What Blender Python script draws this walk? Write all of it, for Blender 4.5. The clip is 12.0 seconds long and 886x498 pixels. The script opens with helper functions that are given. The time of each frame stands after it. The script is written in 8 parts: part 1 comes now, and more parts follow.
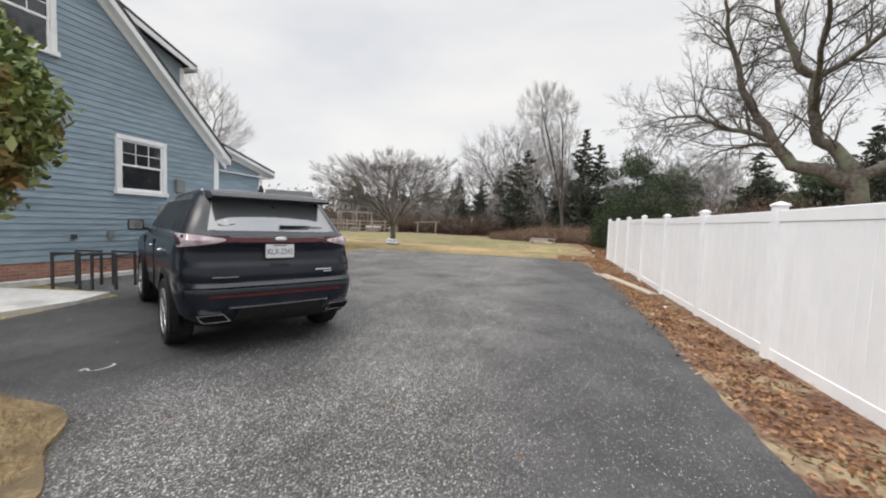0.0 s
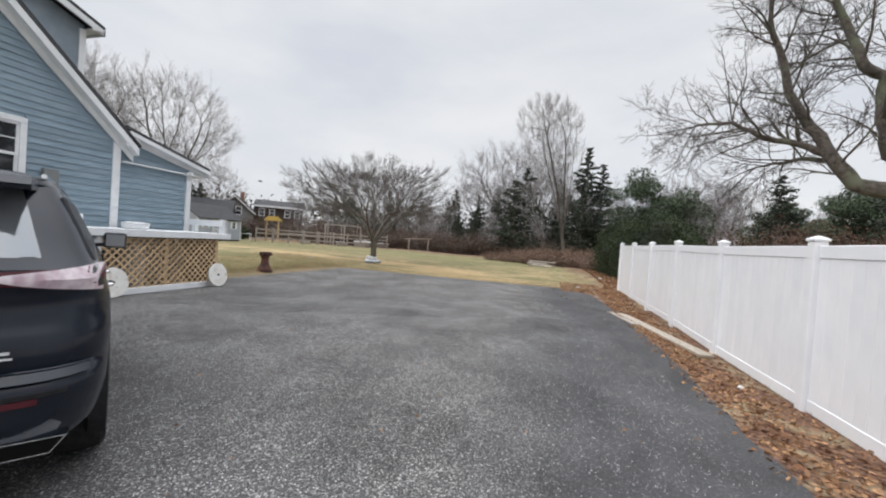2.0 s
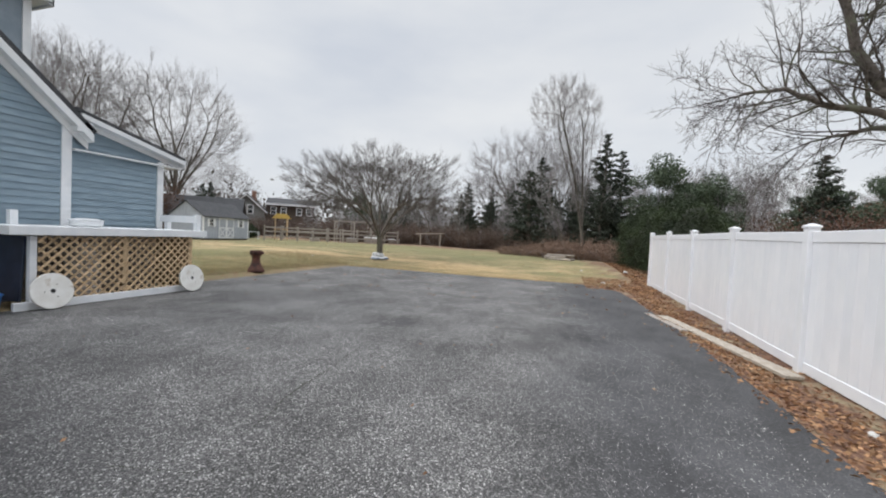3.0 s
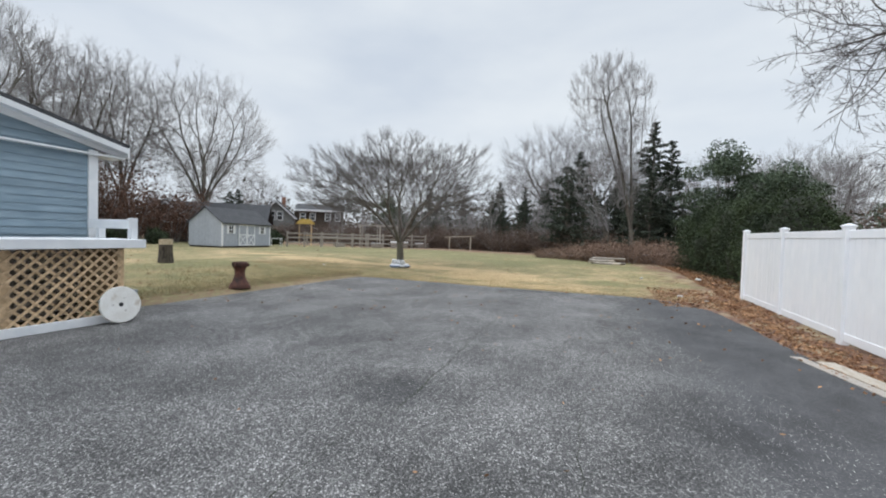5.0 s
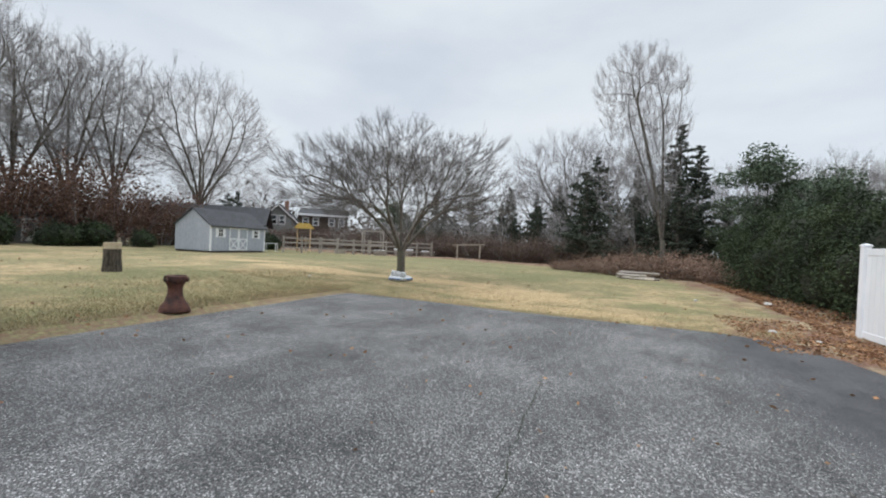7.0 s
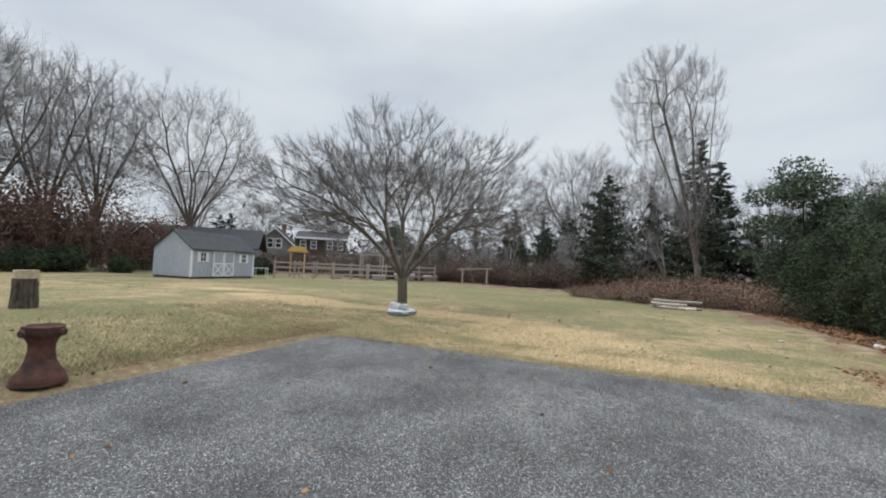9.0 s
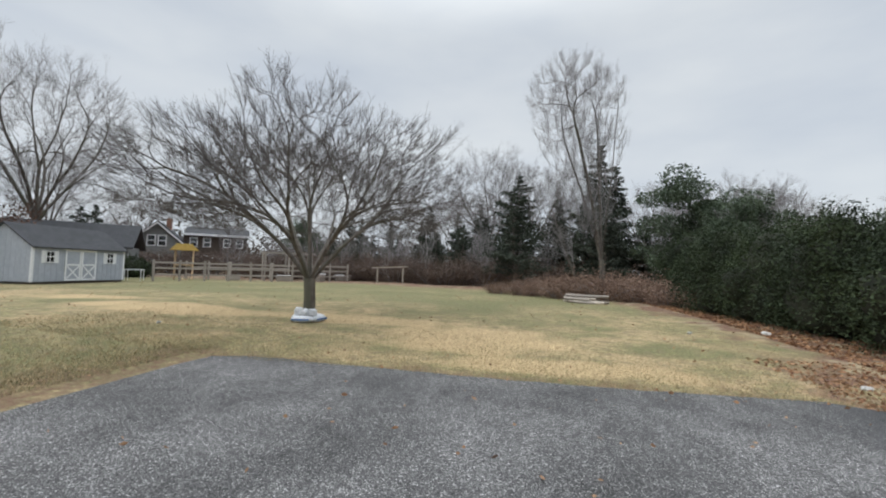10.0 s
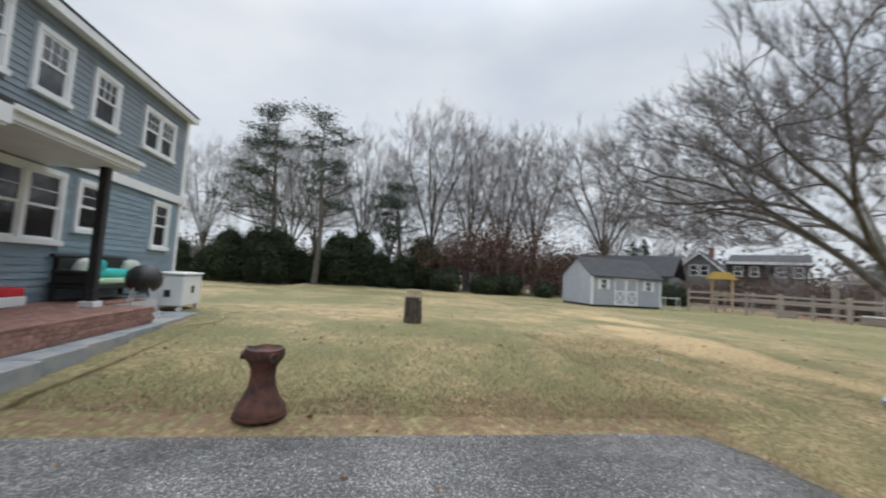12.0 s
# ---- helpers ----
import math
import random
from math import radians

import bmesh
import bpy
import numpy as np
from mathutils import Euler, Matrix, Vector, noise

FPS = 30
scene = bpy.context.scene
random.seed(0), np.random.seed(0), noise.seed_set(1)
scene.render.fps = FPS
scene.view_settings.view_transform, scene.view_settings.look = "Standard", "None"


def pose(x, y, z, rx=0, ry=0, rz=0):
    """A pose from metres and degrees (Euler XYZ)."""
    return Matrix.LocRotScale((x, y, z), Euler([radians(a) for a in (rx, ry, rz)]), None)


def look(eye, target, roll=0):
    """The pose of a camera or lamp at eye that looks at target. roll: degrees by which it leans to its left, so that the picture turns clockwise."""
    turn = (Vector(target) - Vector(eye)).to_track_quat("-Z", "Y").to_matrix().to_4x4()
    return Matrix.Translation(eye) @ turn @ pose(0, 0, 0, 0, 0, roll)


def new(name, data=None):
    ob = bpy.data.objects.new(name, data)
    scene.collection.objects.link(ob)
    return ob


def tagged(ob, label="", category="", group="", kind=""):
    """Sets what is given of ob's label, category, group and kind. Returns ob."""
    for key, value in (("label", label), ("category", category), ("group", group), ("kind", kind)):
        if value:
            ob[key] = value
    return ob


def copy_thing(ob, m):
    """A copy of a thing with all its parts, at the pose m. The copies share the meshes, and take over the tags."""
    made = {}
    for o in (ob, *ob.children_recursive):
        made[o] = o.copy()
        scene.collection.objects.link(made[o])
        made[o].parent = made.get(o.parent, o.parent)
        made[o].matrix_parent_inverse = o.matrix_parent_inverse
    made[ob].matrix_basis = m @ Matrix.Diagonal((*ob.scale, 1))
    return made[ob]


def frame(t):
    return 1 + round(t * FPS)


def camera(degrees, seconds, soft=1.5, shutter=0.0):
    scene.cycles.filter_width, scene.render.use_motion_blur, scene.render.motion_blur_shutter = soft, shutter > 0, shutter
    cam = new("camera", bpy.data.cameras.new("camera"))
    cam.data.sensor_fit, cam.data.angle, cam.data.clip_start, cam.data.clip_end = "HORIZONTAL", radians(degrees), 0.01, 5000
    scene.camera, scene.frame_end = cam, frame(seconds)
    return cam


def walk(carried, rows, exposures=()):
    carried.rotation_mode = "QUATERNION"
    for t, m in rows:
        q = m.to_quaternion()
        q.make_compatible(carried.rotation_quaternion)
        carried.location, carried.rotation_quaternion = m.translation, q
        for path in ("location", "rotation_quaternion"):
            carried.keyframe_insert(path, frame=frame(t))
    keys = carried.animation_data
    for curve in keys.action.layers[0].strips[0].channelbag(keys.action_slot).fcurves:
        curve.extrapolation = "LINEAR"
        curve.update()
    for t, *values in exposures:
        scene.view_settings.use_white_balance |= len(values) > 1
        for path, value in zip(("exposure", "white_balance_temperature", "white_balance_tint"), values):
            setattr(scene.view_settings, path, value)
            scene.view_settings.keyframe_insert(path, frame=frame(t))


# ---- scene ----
cam = camera(96.8, 12.0, soft=2.0, shutter=0.12)
EXPOSURES = [(0.0, 0.28, 6950, 11), (1.5, 0.20, 6700, 11), (3.0, 0.09, 6550, 10), (5.0, 0.13, 6270, 8), (7.0, 0.13, 6300, 8), (9.0, 0.0, 6330, 8), (11.0, -0.05, 6350, 8), (12.0, 0.04, 6350, 9)]
PATH = [
    (0, (-0.044, -0.254, 1.417), (-0.573, 1.671, 1.293), 2.0),
    (0.5, (-0.086, 0.539, 1.462), (-0.575, 2.478, 1.41), 2.6),
    (1, (-0.145, 1.281, 1.468), (-0.792, 3.172, 1.397), 2.6),
    (1.5, (-0.226, 1.952, 1.456), (-0.788, 3.869, 1.363), 1.7),
    (2, (-0.235, 2.657, 1.493), (-0.757, 4.588, 1.457), 4.0),
    (2.5, (-0.366, 3.369, 1.485), (-0.853, 5.309, 1.446), 3.1),
    (3, (-0.428, 4.091, 1.462), (-1.018, 6.001, 1.396), 2.8),
    (5, (-1.162, 6.784, 1.486), (-1.904, 8.64, 1.429), 1.7),
    (5.5, (-1.412, 7.438, 1.484), (-2.191, 9.28, 1.425), 1.5),
    (6, (-1.648, 8.106, 1.515), (-2.375, 9.969, 1.472), 2.4),
    (6.5, (-1.932, 8.741, 1.501), (-2.803, 10.541, 1.489), 2.0),
    (7, (-2.283, 9.322, 1.517), (-3.056, 11.166, 1.497), 2.7),
    (9, (-3.621, 11.69, 1.581), (-4.401, 13.529, 1.679), 2.5),
    (9.5, (-3.9, 12.26, 1.562), (-4.589, 14.136, 1.631), 1.2),
    (10, (-4.13, 12.77, 1.588), (-4.493, 14.734, 1.692), 1.7),
    (10.5, (-4.38, 13.33, 1.614), (-4.734, 15.291, 1.784), 2.0),
    (11, (-4.74, 13.95, 1.555), (-5.288, 15.859, 1.795), 3.3),
    (11.5, (-5.103, 14.608, 1.587), (-6.405, 16.112, 1.791), 3.1),
    (12, (-5.4, 15.184, 1.547), (-7.368, 15.514, 1.682), 3.5),
]
walk(cam, [(t, look(eye, target, roll)) for t, eye, target, roll in PATH], EXPOSURES)

# ---- sky and sun ----
SUN_AZ, SUN_EL = radians(238), radians(40)
world = bpy.data.worlds.new("overcast_world")
scene.world = world
world.use_nodes = True
wt = world.node_tree
wt.nodes.clear()
w_out = wt.nodes.new("ShaderNodeOutputWorld")
w_bg = wt.nodes.new("ShaderNodeBackground")
w_sky = wt.nodes.new("ShaderNodeTexSky")
w_sky.sky_type, w_sky.sun_disc = "NISHITA", False
w_sky.sun_elevation, w_sky.sun_rotation = SUN_EL, SUN_AZ
w_co = wt.nodes.new("ShaderNodeTexCoord")
w_sep = wt.nodes.new("ShaderNodeSeparateXYZ")
wt.links.new(w_co.outputs["Generated"], w_sep.inputs[0])
w_map = wt.nodes.new("ShaderNodeMapping")
w_map.inputs["Scale"].default_value = (1.0, 1.4, 3.0)
wt.links.new(w_co.outputs["Generated"], w_map.inputs["Vector"])
w_n = wt.nodes.new("ShaderNodeTexNoise")
w_n.inputs["Scale"].default_value, w_n.inputs["Detail"].default_value, w_n.inputs["Roughness"].default_value = 1.6, 5.0, 0.5
wt.links.new(w_map.outputs[0], w_n.inputs["Vector"])
w_r = wt.nodes.new("ShaderNodeValToRGB")
w_r.color_ramp.elements[0].position, w_r.color_ramp.elements[0].color = 0.34, (0.585, 0.625, 0.69, 1)
w_r.color_ramp.elements[1].position, w_r.color_ramp.elements[1].color = 0.66, (0.755, 0.775, 0.795, 1)
wt.links.new(w_n.outputs["Fac"], w_r.inputs[0])
w_g = wt.nodes.new("ShaderNodeMapRange")
w_g.inputs["From Min"].default_value, w_g.inputs["From Max"].default_value = 0.50, 1.0
w_g.inputs["To Min"].default_value, w_g.inputs["To Max"].default_value = 1.07, 4.1
w_g.interpolation_type = "SMOOTHSTEP"
wt.links.new(w_sep.outputs["Z"], w_g.inputs["Value"])
w_m = wt.nodes.new("ShaderNodeVectorMath")
w_m.operation = "SCALE"
wt.links.new(w_r.outputs[0], w_m.inputs[0])
wt.links.new(w_g.outputs[0], w_m.inputs["Scale"])
w_s = wt.nodes.new("ShaderNodeVectorMath")
w_s.operation = "SCALE"
w_s.inputs["Scale"].default_value = 0.08
wt.links.new(w_sky.outputs[0], w_s.inputs[0])
w_x = wt.nodes.new("ShaderNodeMix")
w_x.data_type = "RGBA"
w_x.inputs[0].default_value = 0.9
wt.links.new(w_s.outputs[0], w_x.inputs[6])
wt.links.new(w_m.outputs[0], w_x.inputs[7])
wt.links.new(w_x.outputs[2], w_bg.inputs["Color"])
w_bg.inputs["Strength"].default_value = 1.0
wt.links.new(w_bg.outputs[0], w_out.inputs[0])
sun_data = bpy.data.lights.new("sun", "SUN")
sun_data.energy, sun_data.angle, sun_data.color = 1.3, radians(30), (1.0, 0.965, 0.92)
sun = new("sun", sun_data)
SUN_FROM = Vector((math.sin(SUN_AZ) * math.cos(SUN_EL), math.cos(SUN_AZ) * math.cos(SUN_EL), math.sin(SUN_EL)))
sun.matrix_world = look(SUN_FROM * 50, (0, 0, 0))


# ---- materials ----
def mat(name, c1, c2=None, scale=8.0, rough=0.8, metal=0.0, bump=0.0, bscale=60.0, detail=5.0, c3=None, c3scale=1.2, c3lo=0.5, c3hi=0.62,
        stretch=(1, 1, 1), vary=0.0, coat=0.0, trans=0.0, lo=0.35, hi=0.65, island=False):
    """Two-scale procedural surface: c1 to c2 by fine noise, c3 stains by coarse noise, bump by fine noise."""
    m = bpy.data.materials.new(name)
    m.use_nodes = True
    nt = m.node_tree
    b = nt.nodes["Principled BSDF"]
    b.inputs["Roughness"].default_value, b.inputs["Metallic"].default_value = rough, metal
    b.inputs["Coat Weight"].default_value, b.inputs["Coat Roughness"].default_value = coat, 0.05
    co = nt.nodes.new("ShaderNodeTexCoord")
    mp = nt.nodes.new("ShaderNodeMapping")
    mp.inputs["Scale"].default_value = stretch
    nt.links.new(co.outputs["Object"], mp.inputs["Vector"])
    vec = mp.outputs[0]
    oi = nt.nodes.new("ShaderNodeObjectInfo")
    off = nt.nodes.new("ShaderNodeVectorMath")
    off.operation = "MULTIPLY_ADD"
    off.inputs[1].default_value = (37, 23, 11)
    nt.links.new(oi.outputs["Random"], off.inputs[0])
    nt.links.new(vec, off.inputs[2])
    vec = off.outputs[0]
    col = None
    if c2 is not None:
        n = nt.nodes.new("ShaderNodeTexNoise")
        n.inputs["Scale"].default_value, n.inputs["Detail"].default_value = scale, detail
        nt.links.new(vec, n.inputs["Vector"])
        r = nt.nodes.new("ShaderNodeValToRGB")
        r.color_ramp.elements[0].position, r.color_ramp.elements[0].color = lo, (*c1, 1)
        r.color_ramp.elements[1].position, r.color_ramp.elements[1].color = hi, (*c2, 1)
        nt.links.new(n.outputs["Fac"], r.inputs[0])
        col = r.outputs[0]
    if c3 is not None:
        n3 = nt.nodes.new("ShaderNodeTexNoise")
        n3.inputs["Scale"].default_value, n3.inputs["Detail"].default_value = c3scale, 6
        nt.links.new(vec, n3.inputs["Vector"])
        q = nt.nodes.new("ShaderNodeMapRange")
        q.inputs["From Min"].default_value, q.inputs["From Max"].default_value = c3lo, c3hi
        nt.links.new(n3.outputs["Fac"], q.inputs["Value"])
        x = nt.nodes.new("ShaderNodeMix")
        x.data_type = "RGBA"
        nt.links.new(q.outputs[0], x.inputs[0])
        if col is not None:
            nt.links.new(col, x.inputs[6])
        else:
            x.inputs[6].default_value = (*c1, 1)
        x.inputs[7].default_value = (*c3, 1)
        col = x.outputs[2]
    if vary > 0:
        h = nt.nodes.new("ShaderNodeHueSaturation")
        v = nt.nodes.new("ShaderNodeMapRange")
        v.inputs["To Min"].default_value, v.inputs["To Max"].default_value = 1 - vary, 1 + vary
        if island:
            gi = nt.nodes.new("ShaderNodeNewGeometry")
            nt.links.new(gi.outputs["Random Per Island"], v.inputs["Value"])
        else:
            nt.links.new(oi.outputs["Random"], v.inputs["Value"])
        nt.links.new(v.outputs[0], h.inputs["Value"])
        if col is not None:
            nt.links.new(col, h.inputs["Color"])
        else:
            h.inputs["Color"].default_value = (*c1, 1)
        col = h.outputs[0]
    if col is not None:
        nt.links.new(col, b.inputs["Base Color"])
    else:
        b.inputs["Base Color"].default_value = (*c1, 1)
    if bump > 0:
        nb = nt.nodes.new("ShaderNodeTexNoise")
        nb.inputs["Scale"].default_value, nb.inputs["Detail"].default_value = bscale, 4
        nt.links.new(vec, nb.inputs["Vector"])
        bp = nt.nodes.new("ShaderNodeBump")
        bp.inputs["Strength"].default_value, bp.inputs["Distance"].default_value = min(1, bump), 0.01
        nt.links.new(nb.outputs["Fac"], bp.inputs["Height"])
        nt.links.new(bp.outputs[0], b.inputs["Normal"])
    if trans > 0:
        b.inputs["Transmission Weight"].default_value = trans
    return m


M_SIDING = mat("blue_grey_clapboard", (0.19, 0.26, 0.315), (0.24, 0.315, 0.37), 3, 0.6, bump=0.25, bscale=90, stretch=(1, 1, 6), vary=0.10,
               c3=(0.15, 0.21, 0.255), c3scale=0.9, c3lo=0.52, c3hi=0.8)
M_SIDING_UP = mat("grey_shake_siding", (0.19, 0.235, 0.275), (0.235, 0.28, 0.32), 4, 0.7, bump=0.3, bscale=60, vary=0.06)
M_WHITE = mat("white_painted_trim", (0.70, 0.72, 0.74), (0.78, 0.79, 0.80), 5, 0.5, bump=0.1, bscale=40, c3=(0.62, 0.63, 0.63), c3scale=2, c3lo=0.6, c3hi=0.8)
M_VINYL = mat("white_vinyl", (0.76, 0.78, 0.82), (0.82, 0.83, 0.86), 2, 0.35, vary=0.02, c3=(0.72, 0.74, 0.76), c3scale=0.7, c3lo=0.55, c3hi=0.9)
M_SHINGLE = mat("dark_asphalt_shingle", (0.03, 0.032, 0.037), (0.09, 0.09, 0.095), 45, 0.95, bump=0.8, bscale=120, vary=0.1, c3=(0.05, 0.052, 0.055), c3scale=2)
M_BRICK = mat("red_brown_brick", (0.24, 0.11, 0.075), (0.36, 0.19, 0.13), 14, 0.9, bump=0.5, bscale=70, vary=0.22)
M_PAVER = mat("weathered_patio_brick", (0.20, 0.10, 0.08), (0.33, 0.19, 0.15), 12, 0.9, bump=0.5, bscale=70, vary=0.22)
M_CONCRETE = mat("pale_concrete", (0.46, 0.45, 0.43), (0.58, 0.57, 0.55), 9, 0.9, bump=0.4, bscale=90, c3=(0.36, 0.35, 0.33), c3scale=1.6)
M_BLUESTONE = mat("grey_flagstone", (0.20, 0.215, 0.23), (0.30, 0.315, 0.33), 6, 0.85, bump=0.4, bscale=60, c3=(0.34, 0.33, 0.31), c3scale=1.2)
M_GLASS = mat("window_glass", (0.02, 0.023, 0.027), None, rough=0.04, coat=1.0)
M_CURTAIN = mat("curtain_cloth", (0.26, 0.25, 0.24), (0.36, 0.35, 0.33), 20, 0.95, bump=0.4, stretch=(8, 8, 1))
M_DARKROOM = mat("dark_interior", (0.03, 0.03, 0.03), (0.05, 0.048, 0.045), 3, 0.95)
M_LATTICE = mat("tan_wood_lattice", (0.44, 0.31, 0.18), (0.62, 0.45, 0.28), 18, 0.8, bump=0.5, bscale=80, vary=0.25)
M_OLDWOOD = mat("weathered_grey_wood", (0.25, 0.22, 0.19), (0.40, 0.36, 0.32), 22, 0.9, bump=0.6, bscale=60, stretch=(3, 3, 0.6), vary=0.15)
M_PLANK = mat("bleached_plank", (0.29, 0.25, 0.20), (0.44, 0.39, 0.33), 14, 0.9, bump=0.5, bscale=60, stretch=(3, 0.5, 3), vary=0.1)
M_BARK = mat("grey_bark", (0.065, 0.054, 0.045), (0.16, 0.14, 0.12), 9, 0.95, bump=0.9, bscale=28, stretch=(1, 1, 0.35), c3=(0.10, 0.095, 0.07), c3scale=1.5)
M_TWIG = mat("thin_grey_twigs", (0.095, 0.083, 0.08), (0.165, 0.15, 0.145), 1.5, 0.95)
# paler than the near twigs: distance haze is put into this grey
M_TWIG_FAR = mat("far_haze_grey_twigs", (0.185, 0.17, 0.17), (0.28, 0.265, 0.265), 0.6, 0.95)
M_REDTWIG = mat("rust_brown_leaves", (0.075, 0.042, 0.030), (0.155, 0.085, 0.060), 1.5, 0.95, vary=0.3, island=True)
M_BRAMBLE = mat("brown_bramble", (0.14, 0.09, 0.065), (0.26, 0.175, 0.13), 1.5, 0.95, vary=0.25, island=True)
M_UNDER = mat("dark_undergrowth", (0.08, 0.056, 0.044), (0.16, 0.115, 0.09), 1.5, 0.95, vary=0.25, island=True)
M_NEEDLE = mat("dark_conifer_needles", (0.022, 0.030, 0.021), (0.050, 0.062, 0.042), 1.3, 0.9, vary=0.35, island=True)
M_NEEDLE_B = mat("blue_green_pine_needles", (0.042, 0.062, 0.038), (0.090, 0.120, 0.070), 1.3, 0.9, vary=0.3, island=True)
M_HEDGE = mat("deep_green_hedge_leaves", (0.014, 0.024, 0.010), (0.042, 0.060, 0.024), 0.9, 0.95, vary=0.35, island=True)
# near-black: shade inside bushes and holes put into the colour; cracks too
M_CORE = mat("inner_shade_and_crack_dark", (0.018, 0.022, 0.014), (0.035, 0.038, 0.024), 3, 1.0)
M_LAUREL = mat("glossy_olive_green_leaves", (0.10, 0.15, 0.045), (0.25, 0.28, 0.09), 2.5, 0.45, vary=0.35, island=True, c3=(0.26, 0.15, 0.05), c3scale=2.2, c3lo=0.56, c3hi=0.66)
M_RUST = mat("rusty_cast_iron", (0.055, 0.022, 0.016), (0.13, 0.05, 0.033), 10, 0.8, bump=0.7, bscale=45, c3=(0.03, 0.016, 0.014), c3scale=5)
M_BLACKMETAL = mat("black_painted_metal", (0.015, 0.015, 0.016), (0.03, 0.03, 0.03), 10, 0.45)
M_SHEDSIDE = mat("light_grey_shed_board", (0.34, 0.37, 0.42), (0.39, 0.42, 0.47), 5, 0.7, vary=0.04)
M_DARKSHAKE = mat("dark_brown_cedar_shake", (0.045, 0.036, 0.03), (0.085, 0.068, 0.056), 5, 0.9, bump=0.4, bscale=30, vary=0.1)
M_GREYHOUSE = mat("grey_far_siding", (0.16, 0.17, 0.17), (0.20, 0.21, 0.21), 3, 0.8)
M_YELLOW = mat("ochre_canvas", (0.50, 0.33, 0.08), (0.58, 0.40, 0.12), 5, 0.8)
M_PLASTIC_W = mat("white_plastic", (0.72, 0.74, 0.75), (0.80, 0.81, 0.82), 5, 0.35)
M_LEAF = mat("dry_fallen_leaf", (0.17, 0.08, 0.04), (0.36, 0.21, 0.11), 3, 0.85, vary=0.45, island=True)
M_STRAW = mat("straw_grass_blade", (0.27, 0.195, 0.105), (0.48, 0.36, 0.21), 1.1, 0.9, vary=0.3, island=True)
M_DEADBLADE = mat("dead_grass_blade", (0.14, 0.10, 0.052), (0.34, 0.25, 0.14), 1.1, 0.9, vary=0.35, island=True)
M_GREENBLADE = mat("green_grass_blade", (0.11, 0.112, 0.05), (0.22, 0.205, 0.10), 1.3, 0.9, vary=0.3, island=True)


# ---- mesh helpers ----
def me_of(name, bm, material):
    me = bpy.data.meshes.new(name)
    bmesh.ops.recalc_face_normals(bm, faces=bm.faces)
    bm.to_mesh(me)
    bm.free()
    me.materials.append(material)
    return me


def part(name, bm, material, parent=None, label=""):
    ob = new(name, me_of(name, bm, material))
    if parent:
        ob.parent = parent
    if label:
        ob["label"] = label
    return ob


def part_me(name, me, parent, m=None):
    ob = new(name, me)
    ob.parent = parent
    if m is not None:
        ob.matrix_basis = m
    return ob


def thing(name, label, category, m=None, group=""):
    ob = new(name)
    ob.empty_display_size = 0.2
    if m is not None:
        ob.matrix_world = m
    return tagged(ob, label, category, group)


def add_box(bm, x0, x1, y0, y1, z0, z1, bevel=0.0, m=None):
    r = bmesh.ops.create_cube(bm, size=1.0)
    vs = r["verts"]
    bmesh.ops.scale(bm, vec=(x1 - x0, y1 - y0, z1 - z0), verts=vs)
    bmesh.ops.translate(bm, vec=((x0 + x1) / 2, (y0 + y1) / 2, (z0 + z1) / 2), verts=vs)
    if bevel > 0:
        es = list({e for v in vs for e in v.link_edges})
        r2 = bmesh.ops.bevel(bm, geom=es, offset=bevel, segments=2 if bevel > 0.01 else 1, affect="EDGES", profile=0.6)
        vs = list({v for f in r2["faces"] for v in f.verts} | {v for v in vs if v.is_valid})
    if m is not None:
        bmesh.ops.transform(bm, matrix=m, verts=vs)
    return vs


def box(x0, x1, y0, y1, z0, z1, bevel=0.0, m=None):
    bm = bmesh.new()
    add_box(bm, x0, x1, y0, y1, z0, z1, bevel, m)
    return bm


def tube(bm, a, b, ra, rb, sides=8, cap=True):
    a, b = Vector(a), Vector(b)
    q = (b - a).to_track_quat("Z", "Y")
    rings = []
    for p, r in ((a, ra), (b, rb)):
        rings.append([bm.verts.new(p + q @ Vector((r * math.cos(2 * math.pi * k / sides), r * math.sin(2 * math.pi * k / sides), 0))) for k in range(sides)])
    for k in range(sides):
        bm.faces.new((rings[0][k], rings[0][(k + 1) % sides], rings[1][(k + 1) % sides], rings[1][k]))
    if cap:
        bm.faces.new(rings[0][::-1])
        bm.faces.new(rings[1])


def lathe(profile, sides=24, wobble=0.0):
    bm = bmesh.new()
    rings = []
    for r, z in profile:
        rings.append([bm.verts.new((r * math.cos(2 * math.pi * k / sides), r * math.sin(2 * math.pi * k / sides), z)) for k in range(sides)])
    for a, b in zip(rings, rings[1:]):
        for k in range(sides):
            bm.faces.new((a[k], a[(k + 1) % sides], b[(k + 1) % sides], b[k]))
    bm.faces.new(rings[0][::-1])
    bm.faces.new(rings[-1])
    if wobble:
        for v in bm.verts:
            v.co *= 1 + wobble * noise.noise(v.co * 9)
    return bm


def prism(pts, axis, a, b):
    """A polygon given in the two other axes, drawn out along the axis from a to b."""
    bm = bmesh.new()
    def at(p, s):
        return {"x": (s, p[0], p[1]), "y": (p[0], s, p[1]), "z": (p[0], p[1], s)}[axis]
    lo = [bm.verts.new(at(p, a)) for p in pts]
    hi = [bm.verts.new(at(p, b)) for p in pts]
    bm.faces.new(lo)
    bm.faces.new(hi[::-1])
    for k in range(len(pts)):
        bm.faces.new((lo[k], hi[k], hi[(k + 1) % len(pts)], lo[(k + 1) % len(pts)]))
    return bm


def smooth01(x):
    x = min(1.0, max(0.0, x))
    return x * x * (3 - 2 * x)


